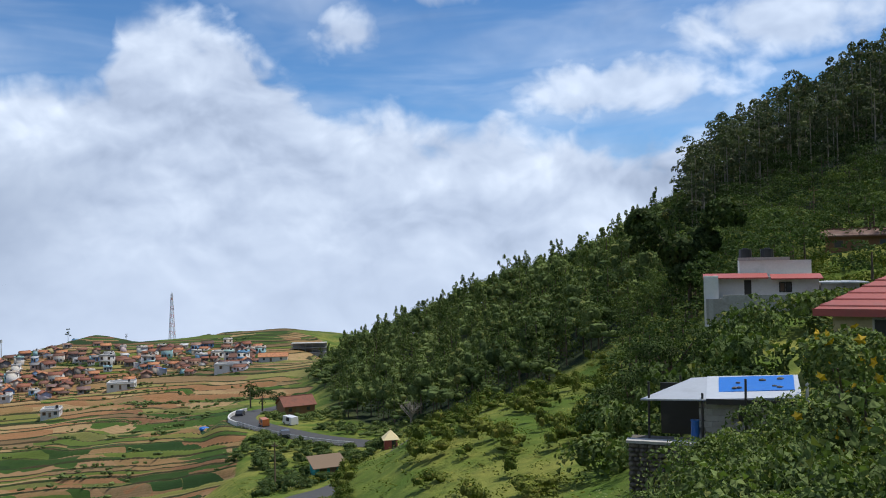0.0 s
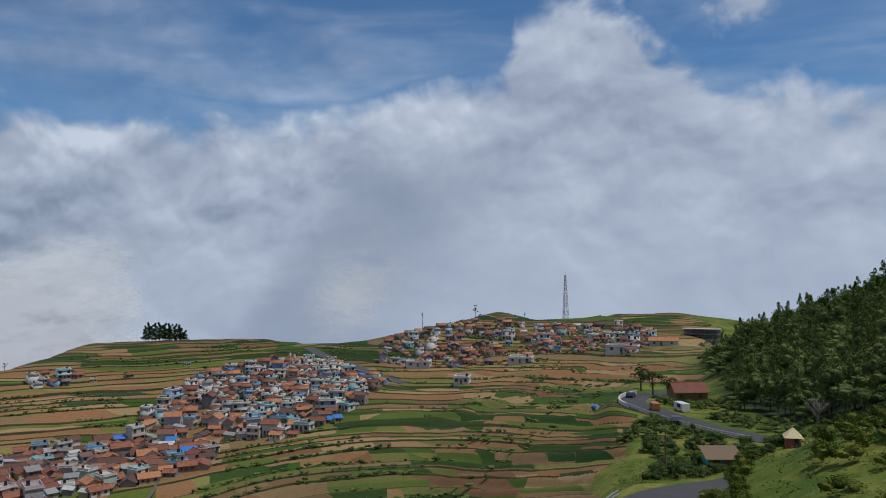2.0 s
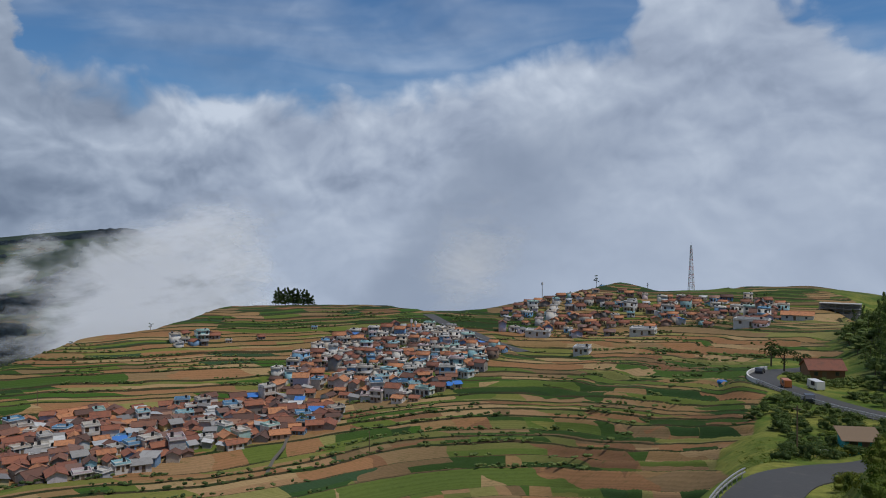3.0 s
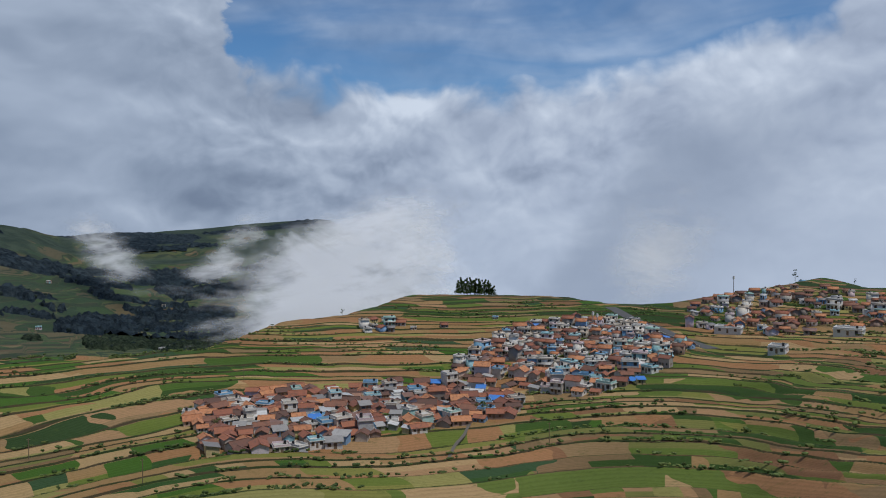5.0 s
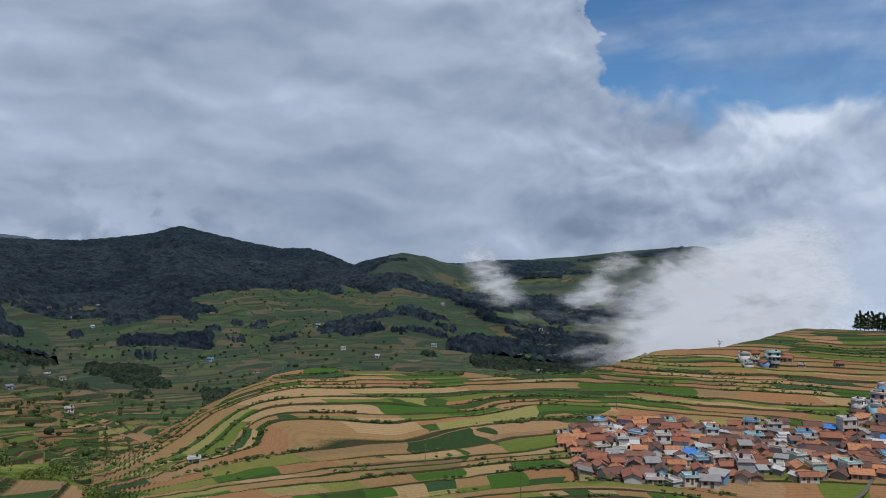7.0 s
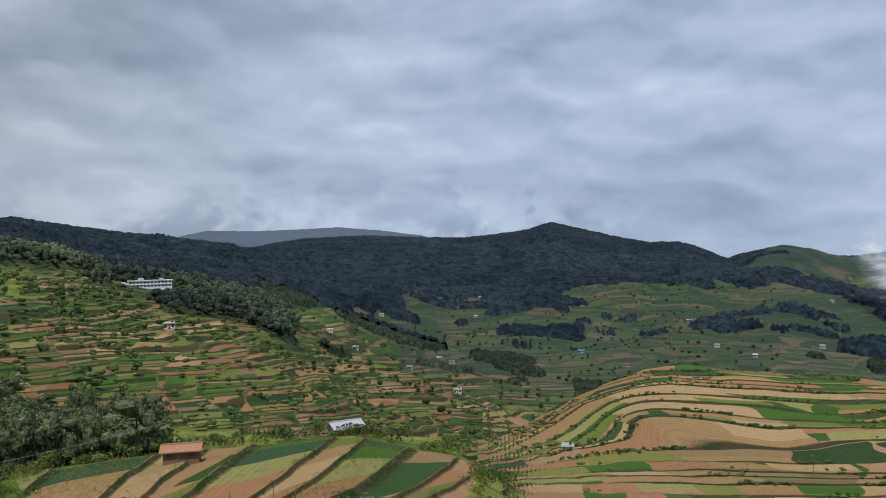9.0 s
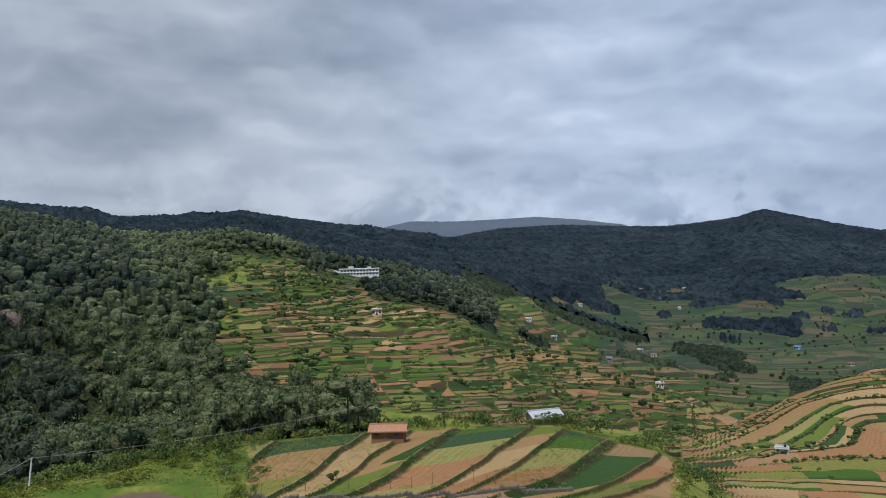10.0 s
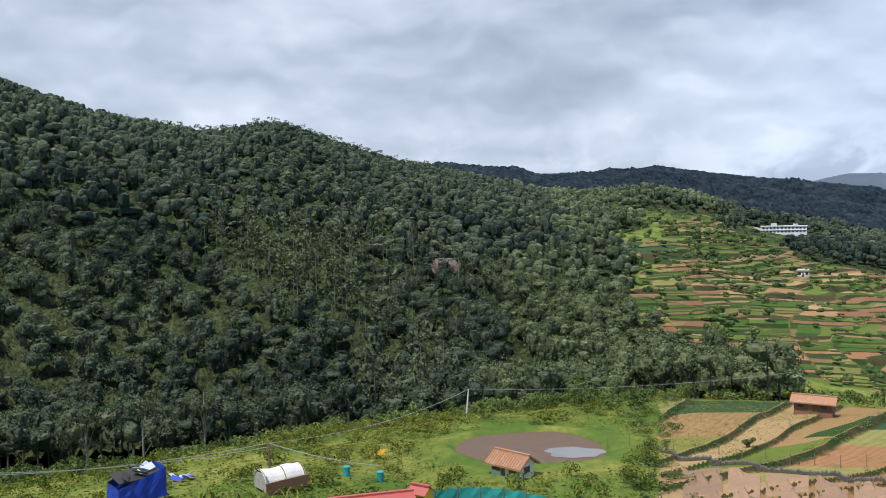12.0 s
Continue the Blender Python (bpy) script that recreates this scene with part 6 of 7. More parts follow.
def rock_face(az, el, w, h, r0, r1):
    """A bare slab lying on the slope, cracked and uneven."""
    x, y, z, r = ground_at(az, el, r0, r1)
    t = thing("rock_face", "bare brown rock slab between the forest trees", "rock", x, y, z, az)
    bm = bmesh.new()
    bmesh.ops.create_icosphere(bm, subdivisions=4, radius=1.0)
    for v in bm.verts:
        k = 1 + 0.28 * noise.noise(v.co * 1.6) + 0.12 * noise.noise(v.co * 4.5)
        v.co = Vector((v.co.x * w, v.co.y * 5.0 + v.co.z * h * 0.5, v.co.z * h + 5.0)) + Vector((v.co.x * w * (k - 1), (k - 1) * 4.0, v.co.z * h * (k - 1)))
    part("slab", bm, "rock", t)


mat_plain("rock", (0.125, 0.090, 0.075), 0.9, 0.12, 0.5, 0.8, dirt=(0.10, 0.085, 0.07), dirty=0.6)
rock_face(145.9, -4.9, 6.5, 3.2, 200, 700)


# ---- trees that stand alone ----
def lone_tree(name, label, x, y, z, form, leaf, tall, wide, bark="bark", seed=0, group=""):
    q, trunk, centres = form
    t = thing(name, label, "tree", x, y, z, random.Random(seed).uniform(0, 360), group)
    rng = np.random.default_rng(seed)
    g = q * np.array([wide, wide, tall])
    crown = new("crown", mesh_of_quads("crown", g, [leaf], np.repeat(np.clip(rng.normal(0.45, 0.2, (len(g) + 9) // 10), 0, 1), 10)[:len(g)]))
    crown.parent = t
    if trunk:
        bm = bmesh.new()
        tube(bm, (0, 0, -0.8), (0, 0, trunk[1] * tall * 0.6), trunk[2] * 1.3, trunk[2] * 0.8, 8)
        tube(bm, (0, 0, trunk[1] * tall * 0.6), (0.1, 0, trunk[1] * tall), trunk[2] * 0.8, trunk[2] * 0.3, 8)
        for c in centres[:6]:
            tube(bm, (0, 0, c[2] * tall * 0.55), (c[0] * wide * 0.8, c[1] * wide * 0.8, c[2] * tall), trunk[2] * 0.45, trunk[2] * 0.15, 5)
        part("trunk", bm, bark, t)
    return t


def build_lone_trees():
    x, y = point(-15.8, 88)
    lone_tree("tree", "large dense dark evergreen tree beside the grey house", x, y, height1(x, y) - 0.5, tree_form(201, "broad", 4200, 0.42), "leaf_dark", 1.55, 1.45, seed=1)
    x, y = point(-14.3, 46)
    lone_tree("tree", "rounded dark green tree below the houses", x, y, height1(x, y) - 0.4, tree_form(202, "broad", 3000, 0.26), "leaf_dark", 0.62, 0.62, seed=2)
    x, y = point(-11.7, 52)
    lone_tree("tree", "rounded dark green tree below the houses", x, y, height1(x, y) - 0.4, tree_form(203, "broad", 2600, 0.26), "leaf_dark", 0.5, 0.5, seed=3)
    rng = random.Random(3)
    forms = [tree_form(210 + i, "cone", 520, 0.8) for i in range(3)]
    for k in range(13):
        x, y = point(46.8 + k * 0.2 + rng.uniform(-0.1, 0.1), 556 + rng.uniform(-8, 8))
        lone_tree("tree", "tall dark tree in the clump on the terraced hill", x, y, height1(x, y), forms[k % 3], "leaf_dark", rng.uniform(0.85, 1.1) * (0.7 if k == 0 else 1), 1.15, seed=20 + k, group="tree clump on the hill")
    for az, r, h in ((26.5, 600, 0.62), (23.0, 606, 0.3), (57.6, 505, 0.35), (14.2, 215, 0.7), (15.0, 230, 0.8), (13.2, 222, 0.6)):
        x, y = point(az, r)
        lone_tree("tree", "solitary tree near the village", x, y, height1(x, y), tree_form(int(az * 10), "gum" if h < 0.65 and r > 400 else "broad", 420, 0.6), "leaf_dark", h, h, seed=int(az))
    for az, el, h in ((47.6, -13.9, 0.55), (66.5, -14.2, 0.4), (61.0, -13.2, 0.35), (40.2, -11.8, 0.4), (49.7, -10.4, 0.3), (36, -9.9, 0.4)):
        x, y, z, r = ground_at(az, el, 150, 640)
        lone_tree("tree", "leafy green tree among the village houses", x, y, z, tree_form(int(az * 7), "broad", 420, 0.7), "leaf", h, h * 1.1, seed=int(az) + 5, group="village trees")
    # gum trees and poplars on the lip of the terraces
    for az, r, h, kind in ((136.5, 116, 0.55, "broad"), (133.8, 118, 0.5, "broad"), (110.5, 134, 0.35, "broad"), (99.6, 215, 0.9, "cone"), (125.1, 88, 0.16, "broad"), (163.0, 112, 0.75, "gum"), (167.0, 118, 0.8, "gum"), (170.5, 112, 0.7, "gum"), (117.0, 132, 0.4, "broad")):
        x, y = point(az, r)
        lone_tree("tree", "slender green tree on the terrace edge", x, y, height1(x, y) - 0.3, tree_form(int(az * 11), kind, 900, 0.4 if h > 0.2 else 0.9), "leaf_grey" if kind == "gum" else "leaf", h, h * (0.5 if kind == "cone" else 1), "pale_bark" if kind == "gum" else "bark", seed=int(az))
    # the bare grey tree over the road
    x, y = point(3.8, 150)
    t = thing("dead_tree", "bare pale grey dead tree above the road", "tree", x, y, height1(x, y))
    bm = bmesh.new()
    tube(bm, (0, 0, -0.5), (0, 0, 2.5), 0.25, 0.18, 7)
    rng = random.Random(9)
    for k in range(16):
        a, e = rng.uniform(0, 6.28), rng.uniform(0.5, 1.3)
        p = Vector((0, 0, rng.uniform(1.5, 2.6)))
        q = p + Vector((math.cos(a) * math.cos(e), math.sin(a) * math.cos(e), math.sin(e))) * rng.uniform(1.8, 3.2)
        tube(bm, p, q, 0.09, 0.05, 5)
        for j in range(3):
            tube(bm, p.lerp(q, rng.uniform(0.5, 0.9)), q + Vector((rng.uniform(-1, 1), rng.uniform(-1, 1), rng.uniform(0, 1))), 0.05, 0.02, 4)
    part("trunk", bm, "pale_bark", t)


build_lone_trees()


# ---- houses and sheds on the near slope ----
def grey_house():
    x, y = point(-21.3, 66)
    z = 66 * math.tan(radians(-4.1)) - 0.5
    t = thing("house", "grey concrete house with red awnings and a walled terrace", "house", x, y, z, -21.2 + 4)
    one_box("lower_wall", "concrete", t, -5.1, 5.4, -3.0, 5, -3.0, 2.4, "weathered grey retaining wall")
    one_box("wall", "whitewash", t, -4.9, 2.8, -1.4, 5, 2.4, 4.0)
    one_box("side_wall", "whitewash", t, -5.25, -4.2, -2.6, 4, -1.5, 4.1)
    one_box("parapet", "concrete", t, -3.9, 5.4, -3.25, -3.0, 1.2, 2.7)
    one_box("ledge", "whitewash", t, -5.2, 5.5, -3.12, -3.0, 0.35, 0.47)
    for a, b, up in ((-5.3, -0.7, 0.0), (-0.5, 3.0, -0.08)):
        bm = bmesh.new()
        vs = [(a, -2.3, 3.86 + up), (b, -2.3, 3.86 + up), (b, -0.6, 4.16 + up), (a, -0.6, 4.16 + up)]
        vs += [(p, q, r + 0.09) for p, q, r in vs]
        quad_faces(bm, vs, [(0, 3, 2, 1), (4, 5, 6, 7), (0, 1, 5, 4), (1, 2, 6, 5), (2, 3, 7, 6), (3, 0, 4, 7)])
        part("awning", bm, "red_tin", t, "faded red sheet awning")
    one_box("upper_block", "pale_concrete", t, -2.6, 2.5, 0.2, 4.6, 4.0, 5.2)
    one_box("parapet", "concrete", t, -2.7, 1.0, 0.1, 0.3, 5.2, 5.45)
    door(t, -2.1, -1.4, 2.4, 0.5, 1.35, "dark")
    for wx in (0.3, 0.75):
        window(t, wx, -1.4, 2.9, 0.28, 0.6, frame="dark")
    one_box("lean_to", "grey_tin", t, 2.9, 6.0, -2.2, 3, 3.45, 3.55, "sloping grey tin lean-to roof")
    one_box("lean_to_wall", "concrete", t, 2.9, 5.4, -1.8, 3, 2.4, 3.45)
    for tx in (-2.1, -0.5):
        tank = one_tube("water_tank", "black_plastic", t, (tx, 1.6, 5.2), (tx, 1.6, 6.1), 0.5, 0.47, 14)
        one_tube("lid", "black_plastic", tank, (tx, 1.6, 6.1), (tx, 1.6, 6.2), 0.25, 0.2, 10)
    for k in range(5):
        one_box("pilaster", "concrete", t, -4.9 + k * 2.1, -4.6 + k * 2.1, -3.07, -3.0, -2.5, 2.4)


grey_house()


def rust_shack():
    x, y = point(-26.4, 95)
    t = gable_house(7.0, 4.0, 1.9, 0.6, "old_brick", "rust_tin", 9, "low brick shack with a rusty corrugated roof", "shack")
    t.matrix_basis = pose(x, y, 95 * math.tan(radians(0.4)) - 0.2, 0, 0, -24)


rust_shack()


def red_roof_house():
    x, y = point(-31.4, 42)
    t = thing("house", "cream house with a ribbed red hip roof", "house", x, y, 42 * math.tan(radians(-4.5)) - 0.4, -31)
    one_box("wall", "cream", t, -4.6, 4.6, -3.6, 3.6, -2.5, 1.7)
    bm = bmesh.new()
    h0, h1 = 1.55, 3.35
    vs = [(-5.3, -4.3, h0), (5.3, -4.3, h0), (5.3, 4.3, h0), (-5.3, 4.3, h0), (-1.8, 0, h1), (1.8, 0, h1)]
    vs2 = [(a, b, c - 0.14) for a, b, c in vs[:4]]
    quad_faces(bm, vs + vs2, [(0, 1, 5, 4), (1, 2, 5), (2, 3, 4, 5), (3, 0, 4), (6, 7, 1, 0), (7, 8, 2, 1), (8, 9, 3, 2), (9, 6, 0, 3), (9, 8, 7, 6)])
    roof = part("roof", bm, "red_tin", t)
    for i in range(7):
        f = (i + 0.5) / 7
        for s in (-1, 1):
            bm = bmesh.new()
            x0, z = 5.3 - 3.5 * f, h0 + (h1 - h0) * f
            tube(bm, (-x0, s * 4.3 * (1 - f), z), (x0, s * 4.3 * (1 - f), z), 0.05, n=5)
            tube(bm, (-x0, -4.3 * (1 - f), z), (-x0, 4.3 * (1 - f), z), 0.05, n=5)
            part("roof_rib", bm, "red_tin", roof)
    window(t, -2.4, -3.6, 0.0, 1.2, 1.1, frame="whitewash")
    window(t, 1.6, -3.6, 0.0, 1.2, 1.1, frame="whitewash")
    one_box("fascia", "red_tin", t, -5.3, 5.3, -4.34, -4.3, h0 - 0.3, h0 + 0.02)


red_roof_house()


def tarp_shed():
    """Open shed on a stone platform: tin and blue tarpaulin over posts and block walls."""
    x, y = point(-17.9, 29.5)
    z = 29.5 * math.tan(radians(-11.6))
    t = thing("shed", "concrete-block shed under grey tin and blue tarpaulin", "shed", x, y, z, -17.9)
    def roof(name, mat, x0, x1, zf0, zf1, zb0, zb1, y0, y1, lift=0.0):
        bm = bmesh.new()
        vs = [(x0, y0, zf0 + lift), (x1, y0, zf1 + lift), (x1 + 0.1, y1, zb1 + lift), (x0 + (1.6 if x0 < -2 else 0.0), y1, zb0 + lift)]
        vs += [(a, b, c + 0.05) for a, b, c in vs]
        quad_faces(bm, vs, [(0, 3, 2, 1), (4, 5, 6, 7), (0, 1, 5, 4), (1, 2, 6, 5), (2, 3, 7, 6), (3, 0, 4, 7)])
        return part(name, bm, mat, t)
    roof("tin_sheet", "grey_tin", -2.75, -0.55, 1.32, 1.38, 1.70, 1.76, -1.3, 1.5)
    roof("tin_sheet", "grey_tin", -0.6, 2.35, 1.38, 1.55, 1.76, 1.90, -1.3, 1.5, 0.012)
    tarp = roof("tarpaulin", "blue_tarp", -0.2, 2.2, 1.47, 1.63, 1.72, 1.87, -0.5, 1.3, 0.055)
    rng = random.Random(4)
    for k in range(9):
        bm = bmesh.new()
        px, py = rng.uniform(0, 2.0), rng.uniform(-0.3, 1.1)
        bmesh.ops.create_icosphere(bm, subdivisions=1, radius=rng.uniform(0.05, 0.11), matrix=Matrix.Translation((px, py, 1.66 + 0.13 * py + 0.05 * px + 0.03)) @ Matrix.Diagonal((1.4, 1, 0.6, 1)))
        part("stone", bm, "stone", tarp)
    one_box("edge_beam", "dark", t, -0.6, 2.4, -1.36, -1.30, 1.28, 1.46)
    # block wall: courses of blocks
    for c in range(6):
        for b in range(6):
            x0 = -0.85 + b * 0.43 + (0.2 if c % 2 else 0.0)
            if x0 > 1.5 or (c in (3, 4) and 0.35 < x0 + 0.2 < 1.0):
                continue
            one_box("block", "concrete", t, x0, x0 + 0.42, -0.95 - rng.uniform(0, 0.02), -0.72, c * 0.215, c * 0.215 + 0.205)
    one_box("wall", "concrete", t, -0.85, 1.75, -0.74, 1.4, -0.5, 1.24)
    one_box("window_opening", "dark", t, 0.42, 0.95, -0.98, -0.70, 0.66, 1.04)
    for px, py, h in ((-2.5, -1.15, 1.95), (-0.75, -1.2, 1.62), (0.62, -1.35, 2.15), (-1.6, 2.0, 1.75)):
        one_tube("post", "dark", t, (px, py, -0.6), (px + 0.03, py, h), 0.045, 0.04, 6)
    one_box("back_wall", "dark", t, -2.3, -0.85, 1.8, 1.9, -0.4, 1.5)
    # things beside it
    b = thing("barrel", "blue plastic barrel under the shed roof", "barrel", *(t.matrix_basis @ Vector((-0.98, -0.9, 0.0))))
    one_tube("body", "blue_plastic", b, (0, 0, -0.02), (0, 0, 0.62), 0.15, 0.14, 12)
    one_tube("lid", "blue_plastic", b, (0, 0, 0.62), (0, 0, 0.66), 0.155, 0.15, 12)
    w = t.matrix_basis @ Vector((2.15, -0.5, -0.35))
    b = thing("water_tank", "black plastic water tank beside the shed", "water tank", *w)
    one_tube("body", "black_plastic", b, (0, 0, 0), (0, 0, 0.95), 0.5, 0.48, 16)
    one_tube("neck", "black_plastic", b, (0, 0, 0.95), (0, 0, 1.05), 0.2, 0.18, 12)
    w = t.matrix_basis @ Vector((2.95, -0.1, 0.3))
    b = thing("brick_pillar", "unplastered red brick pillar with a white post", "pillar", *w, -17.9)
    for c in range(10):
        for k in range(4):
            o = 0.11 if c % 2 else 0.0
            one_box("brick", "brick", b, -0.42 + k * 0.215 + o * 0.5, -0.42 + k * 0.215 + 0.2 + o * 0.5, -0.25, 0.2, c * 0.085 + 0.1, c * 0.085 + 0.178)
    one_box("core", "concrete", b, -0.40, 0.42, -0.23, 0.18, -1.2, 0.96)
    one_tube("post", "whitewash", b, (-0.38, -0.3, 0.2), (-0.36, -0.3, 1.75), 0.06, 0.05, 6)
    one_tube("pipe", "whitewash", b, (-1.0, -0.6, 0.35), (-0.4, -0.35, 0.75), 0.05, n=6)
    one_tube("pipe", "whitewash", b, (-0.9, -0.5, 0.75), (-0.86, -0.5, 0.1), 0.05, n=6)
    # the stone platform in front
    w = t.matrix_basis @ Vector((-2.0, -1.7, 0.02))
    b = thing("retaining_wall", "rough stone retaining wall under the shed", "wall", *w, -17.9)
    one_box("core", "stone", b, -1.12, 1.45, -0.02, 1.2, -2.2, -0.05)
    one_box("coping", "concrete", b, -1.2, 1.55, -0.16, 0.3, -0.06, 0.03)
    rng = random.Random(8)
    zz = -0.08
    while zz > -1.6:
        hgt = rng.uniform(0.13, 0.22)
        xx = -1.15
        while xx < 1.4:
            wid = rng.uniform(0.16, 0.36)
            bm = bmesh.new()
            bmesh.ops.create_icosphere(bm, subdivisions=1, radius=0.5, matrix=Matrix.Translation((xx + wid / 2, -0.04 - rng.uniform(0, 0.04), zz - hgt / 2)) @ Matrix.Diagonal((wid * 1.12, 0.26, hgt * 1.12, 1)))
            part("stone", bm, "stone", b)
            xx += wid
        zz -= hgt


tarp_shed()


def flower_bush():
    x, y = point(-26.4, 18)
    z = height1(x, y)
    t = thing("flowering_bush", "tall green shrub covered with yellow trumpet flowers", "bush", x, y, z)
    rng = np.random.default_rng(77)
    c = np.column_stack([rng.normal(scale=0.7, size=12), rng.normal(scale=0.7, size=12), rng.uniform(0.6, 3.6, 12)])
    q = leaf_cloud(rng, c, np.full((12, 3), 0.62), 5200, 0.12)
    ob = new("leaves", mesh_of_quads("leaves", q, ["leaf"], np.clip(rng.normal(0.5, 0.25, len(q)), 0, 1)))
    ob.parent = t
    bm = bmesh.new()
    for p in c:
        tube(bm, (0, 0, -0.4), p, 0.05, 0.02, 5)
    part("stem", bm, "bark", t)
    me = None
    rnd = random.Random(5)
    for k in range(85):
        if me is None:
            bm = bmesh.new()
            hub = bm.verts.new((0, 0, -0.03))
            ring = [bm.verts.new((math.cos(a) * (0.12 if i % 2 == 0 else 0.07), math.sin(a) * (0.12 if i % 2 == 0 else 0.07), 0.03)) for i, a in enumerate([2 * math.pi * i / 10 for i in range(10)])]
            for i in range(10):
                bm.faces.new((hub, ring[i], ring[(i + 1) % 10]))
            ob = part("blossom", bm, "petal", t, "bright yellow blossom")
            me = ob.data
        else:
            ob = new("blossom", me)
            ob.parent = t
            ob["label"] = "bright yellow blossom"
        p = c[rnd.randrange(12)]
        a, e = rnd.uniform(0, 6.28), rnd.uniform(-0.3, 1.2)
        ob.matrix_basis = pose(p[0] + math.cos(a) * math.cos(e) * 0.66, p[1] + math.sin(a) * math.cos(e) * 0.66, p[2] + math.sin(e) * 0.64, rnd.uniform(20, 90), 0, rnd.uniform(0, 360))


flower_bush()


# ---- beside the hill road ----
def kiosk():
    x, y, z, r = ground_at(5.3, -12.6, 100, 160)
    t = thing("kiosk", "small red kiosk with a cream pyramid roof", "kiosk", x, y, z, 12)
    one_box("wall", "red_tin", t, -0.95, 0.95, -0.95, 0.95, -1.0, 1.35)
    bm = bmesh.new()
    vs = [(-1.25, -1.25, 1.28), (1.25, -1.25, 1.28), (1.25, 1.25, 1.28), (-1.25, 1.25, 1.28), (0, 0, 2.6)]
    quad_faces(bm, vs, [(0, 1, 4), (1, 2, 4), (2, 3, 4), (3, 0, 4), (3, 2, 1, 0)])
    part("roof", bm, "cream", t)
    door(t, 0.35, -0.95, 0.0, 0.6, 1.2, "dark")
    one_box("finial", "cream", t, -0.06, 0.06, -0.06, 0.06, 2.56, 2.8)


kiosk()


def road_house():
    x, y = point(11.9, 207)
    t = gable_house(7.8, 6.4, 2.3, 1.8, "old_brick", "tile", 0, "roadside house with a large red-brown tiled roof", "house")
    t.matrix_basis = pose(x, y, height1(x, y) + 0.5, 0, 0, 30)
    x, y, z, r = ground_at(9.8, -14.5, 60, 130)
    t = tin_house(4.2, 3.4, 2.0)
    tagged(t, "small green-walled shed with a brown sheet roof", "shed")
    t.matrix_basis = pose(x, y, z, 0, 0, 25)
    for o in t.children:
        if o.name.startswith("wall"):
            o.data.materials[0] = MAT["teal_net"]
        if o.name.startswith("roof"):
            o.data.materials[0] = MAT["wood"]
    x, y, z, r = ground_at(11.9, -15.0, 60, 130)
    f = thing("barrier", "white painted roadside railing by the shed", "railing", x, y, z, 20)
    for k in range(4):
        one_tube("post", "whitewash", f, (-1.8 + k * 1.2, 0, -0.3), (-1.8 + k * 1.2, 0, 1.0), 0.06, n=6)
    for up in (0.35, 0.65, 0.95):
        one_box("rail", "whitewash", f, -2.0, 2.0, -0.04, 0.04, up - 0.07, up + 0.07)
    x, y, z, r = ground_at(18.1, -10.7, 120, 260)
    b = thing("tarpaulin", "bright blue tarpaulin heaped on the field", "tarpaulin", x, y, z + 0.1)
    bm = bmesh.new()
    bmesh.ops.create_icosphere(bm, subdivisions=3, radius=1.0, matrix=Matrix.Diagonal((1.3, 0.8, 0.55, 1)))
    for v in bm.verts:
        v.co += v.co.normalized() * 0.18 * noise.noise(v.co * 2.2)
    part("cloth", bm, "blue_tarp", b)


road_house()


def vehicle(name, label, az, el, turn, body, L=3.9, W=1.65, H=1.45, box_back=False):
    x, y, z, r = ground_at(az, el, 120, 260)
    t = thing(name, label, "vehicle", x, y, z + 0.05, turn)
    bm = bmesh.new()
    prof = [(-L / 2, 0.35), (L / 2, 0.35), (L / 2, 0.75), (L / 2 - 0.1, 0.85)]
    top = [(L / 2 - 0.25, H), (-L / 2 + 0.05, H)] if box_back else [(L * 0.22, 0.95), (L * 0.08, H), (-L * 0.30, H), (-L / 2 + 0.1, 0.95)]
    prof = prof + top + [(-L / 2, 0.85)]
    a = [bm.verts.new((px, -W / 2, pz)) for px, pz in prof]
    b = [bm.verts.new((px, W / 2, pz)) for px, pz in prof]
    bm.faces.new(a)
    bm.faces.new(list(reversed(b)))
    for i in range(len(prof)):
        j = (i + 1) % len(prof)
        bm.faces.new((a[j], a[i], b[i], b[j]))
    bmesh.ops.recalc_face_normals(bm, faces=bm.faces)
    part("body", bm, body, t)
    for s in (-1, 1):
        one_box("side_window", "glass_dark", t, -L * 0.28, L * 0.07, s * W / 2 - 0.01, s * W / 2 + 0.01, 0.95, H - 0.12)
        for wx in (-L * 0.3, L * 0.3):
            wheel = one_tube("wheel", "rubber", t, (wx, s * W / 2 - 0.1, 0.31), (wx, s * W / 2 + 0.04, 0.31), 0.31, n=14)
            one_tube("rim", "steel", wheel, (wx, s * W / 2 + 0.03, 0.31), (wx, s * W / 2 + 0.05, 0.31), 0.17, n=10)
    one_box("windscreen", "glass_dark", t, L * 0.10, L * 0.2, -W / 2 + 0.12, W / 2 - 0.12, 1.0, H - 0.2)


vehicle("van", "white van parked by the roadside house", 12.3, -10.8, 130, "car_white", 4.0, 1.7, 1.9, True)
vehicle("car", "dark car parked on the road edge", 12.7, -11.6, 110, "car_dark")
vehicle("car", "dark car rounding the road bend", 15.7, -10.0, 95, "car_dark")
vehicle("truck", "small orange truck parked under the trees", 14.1, -10.8, 120, "car_orange", 3.2, 1.4, 1.7, True)


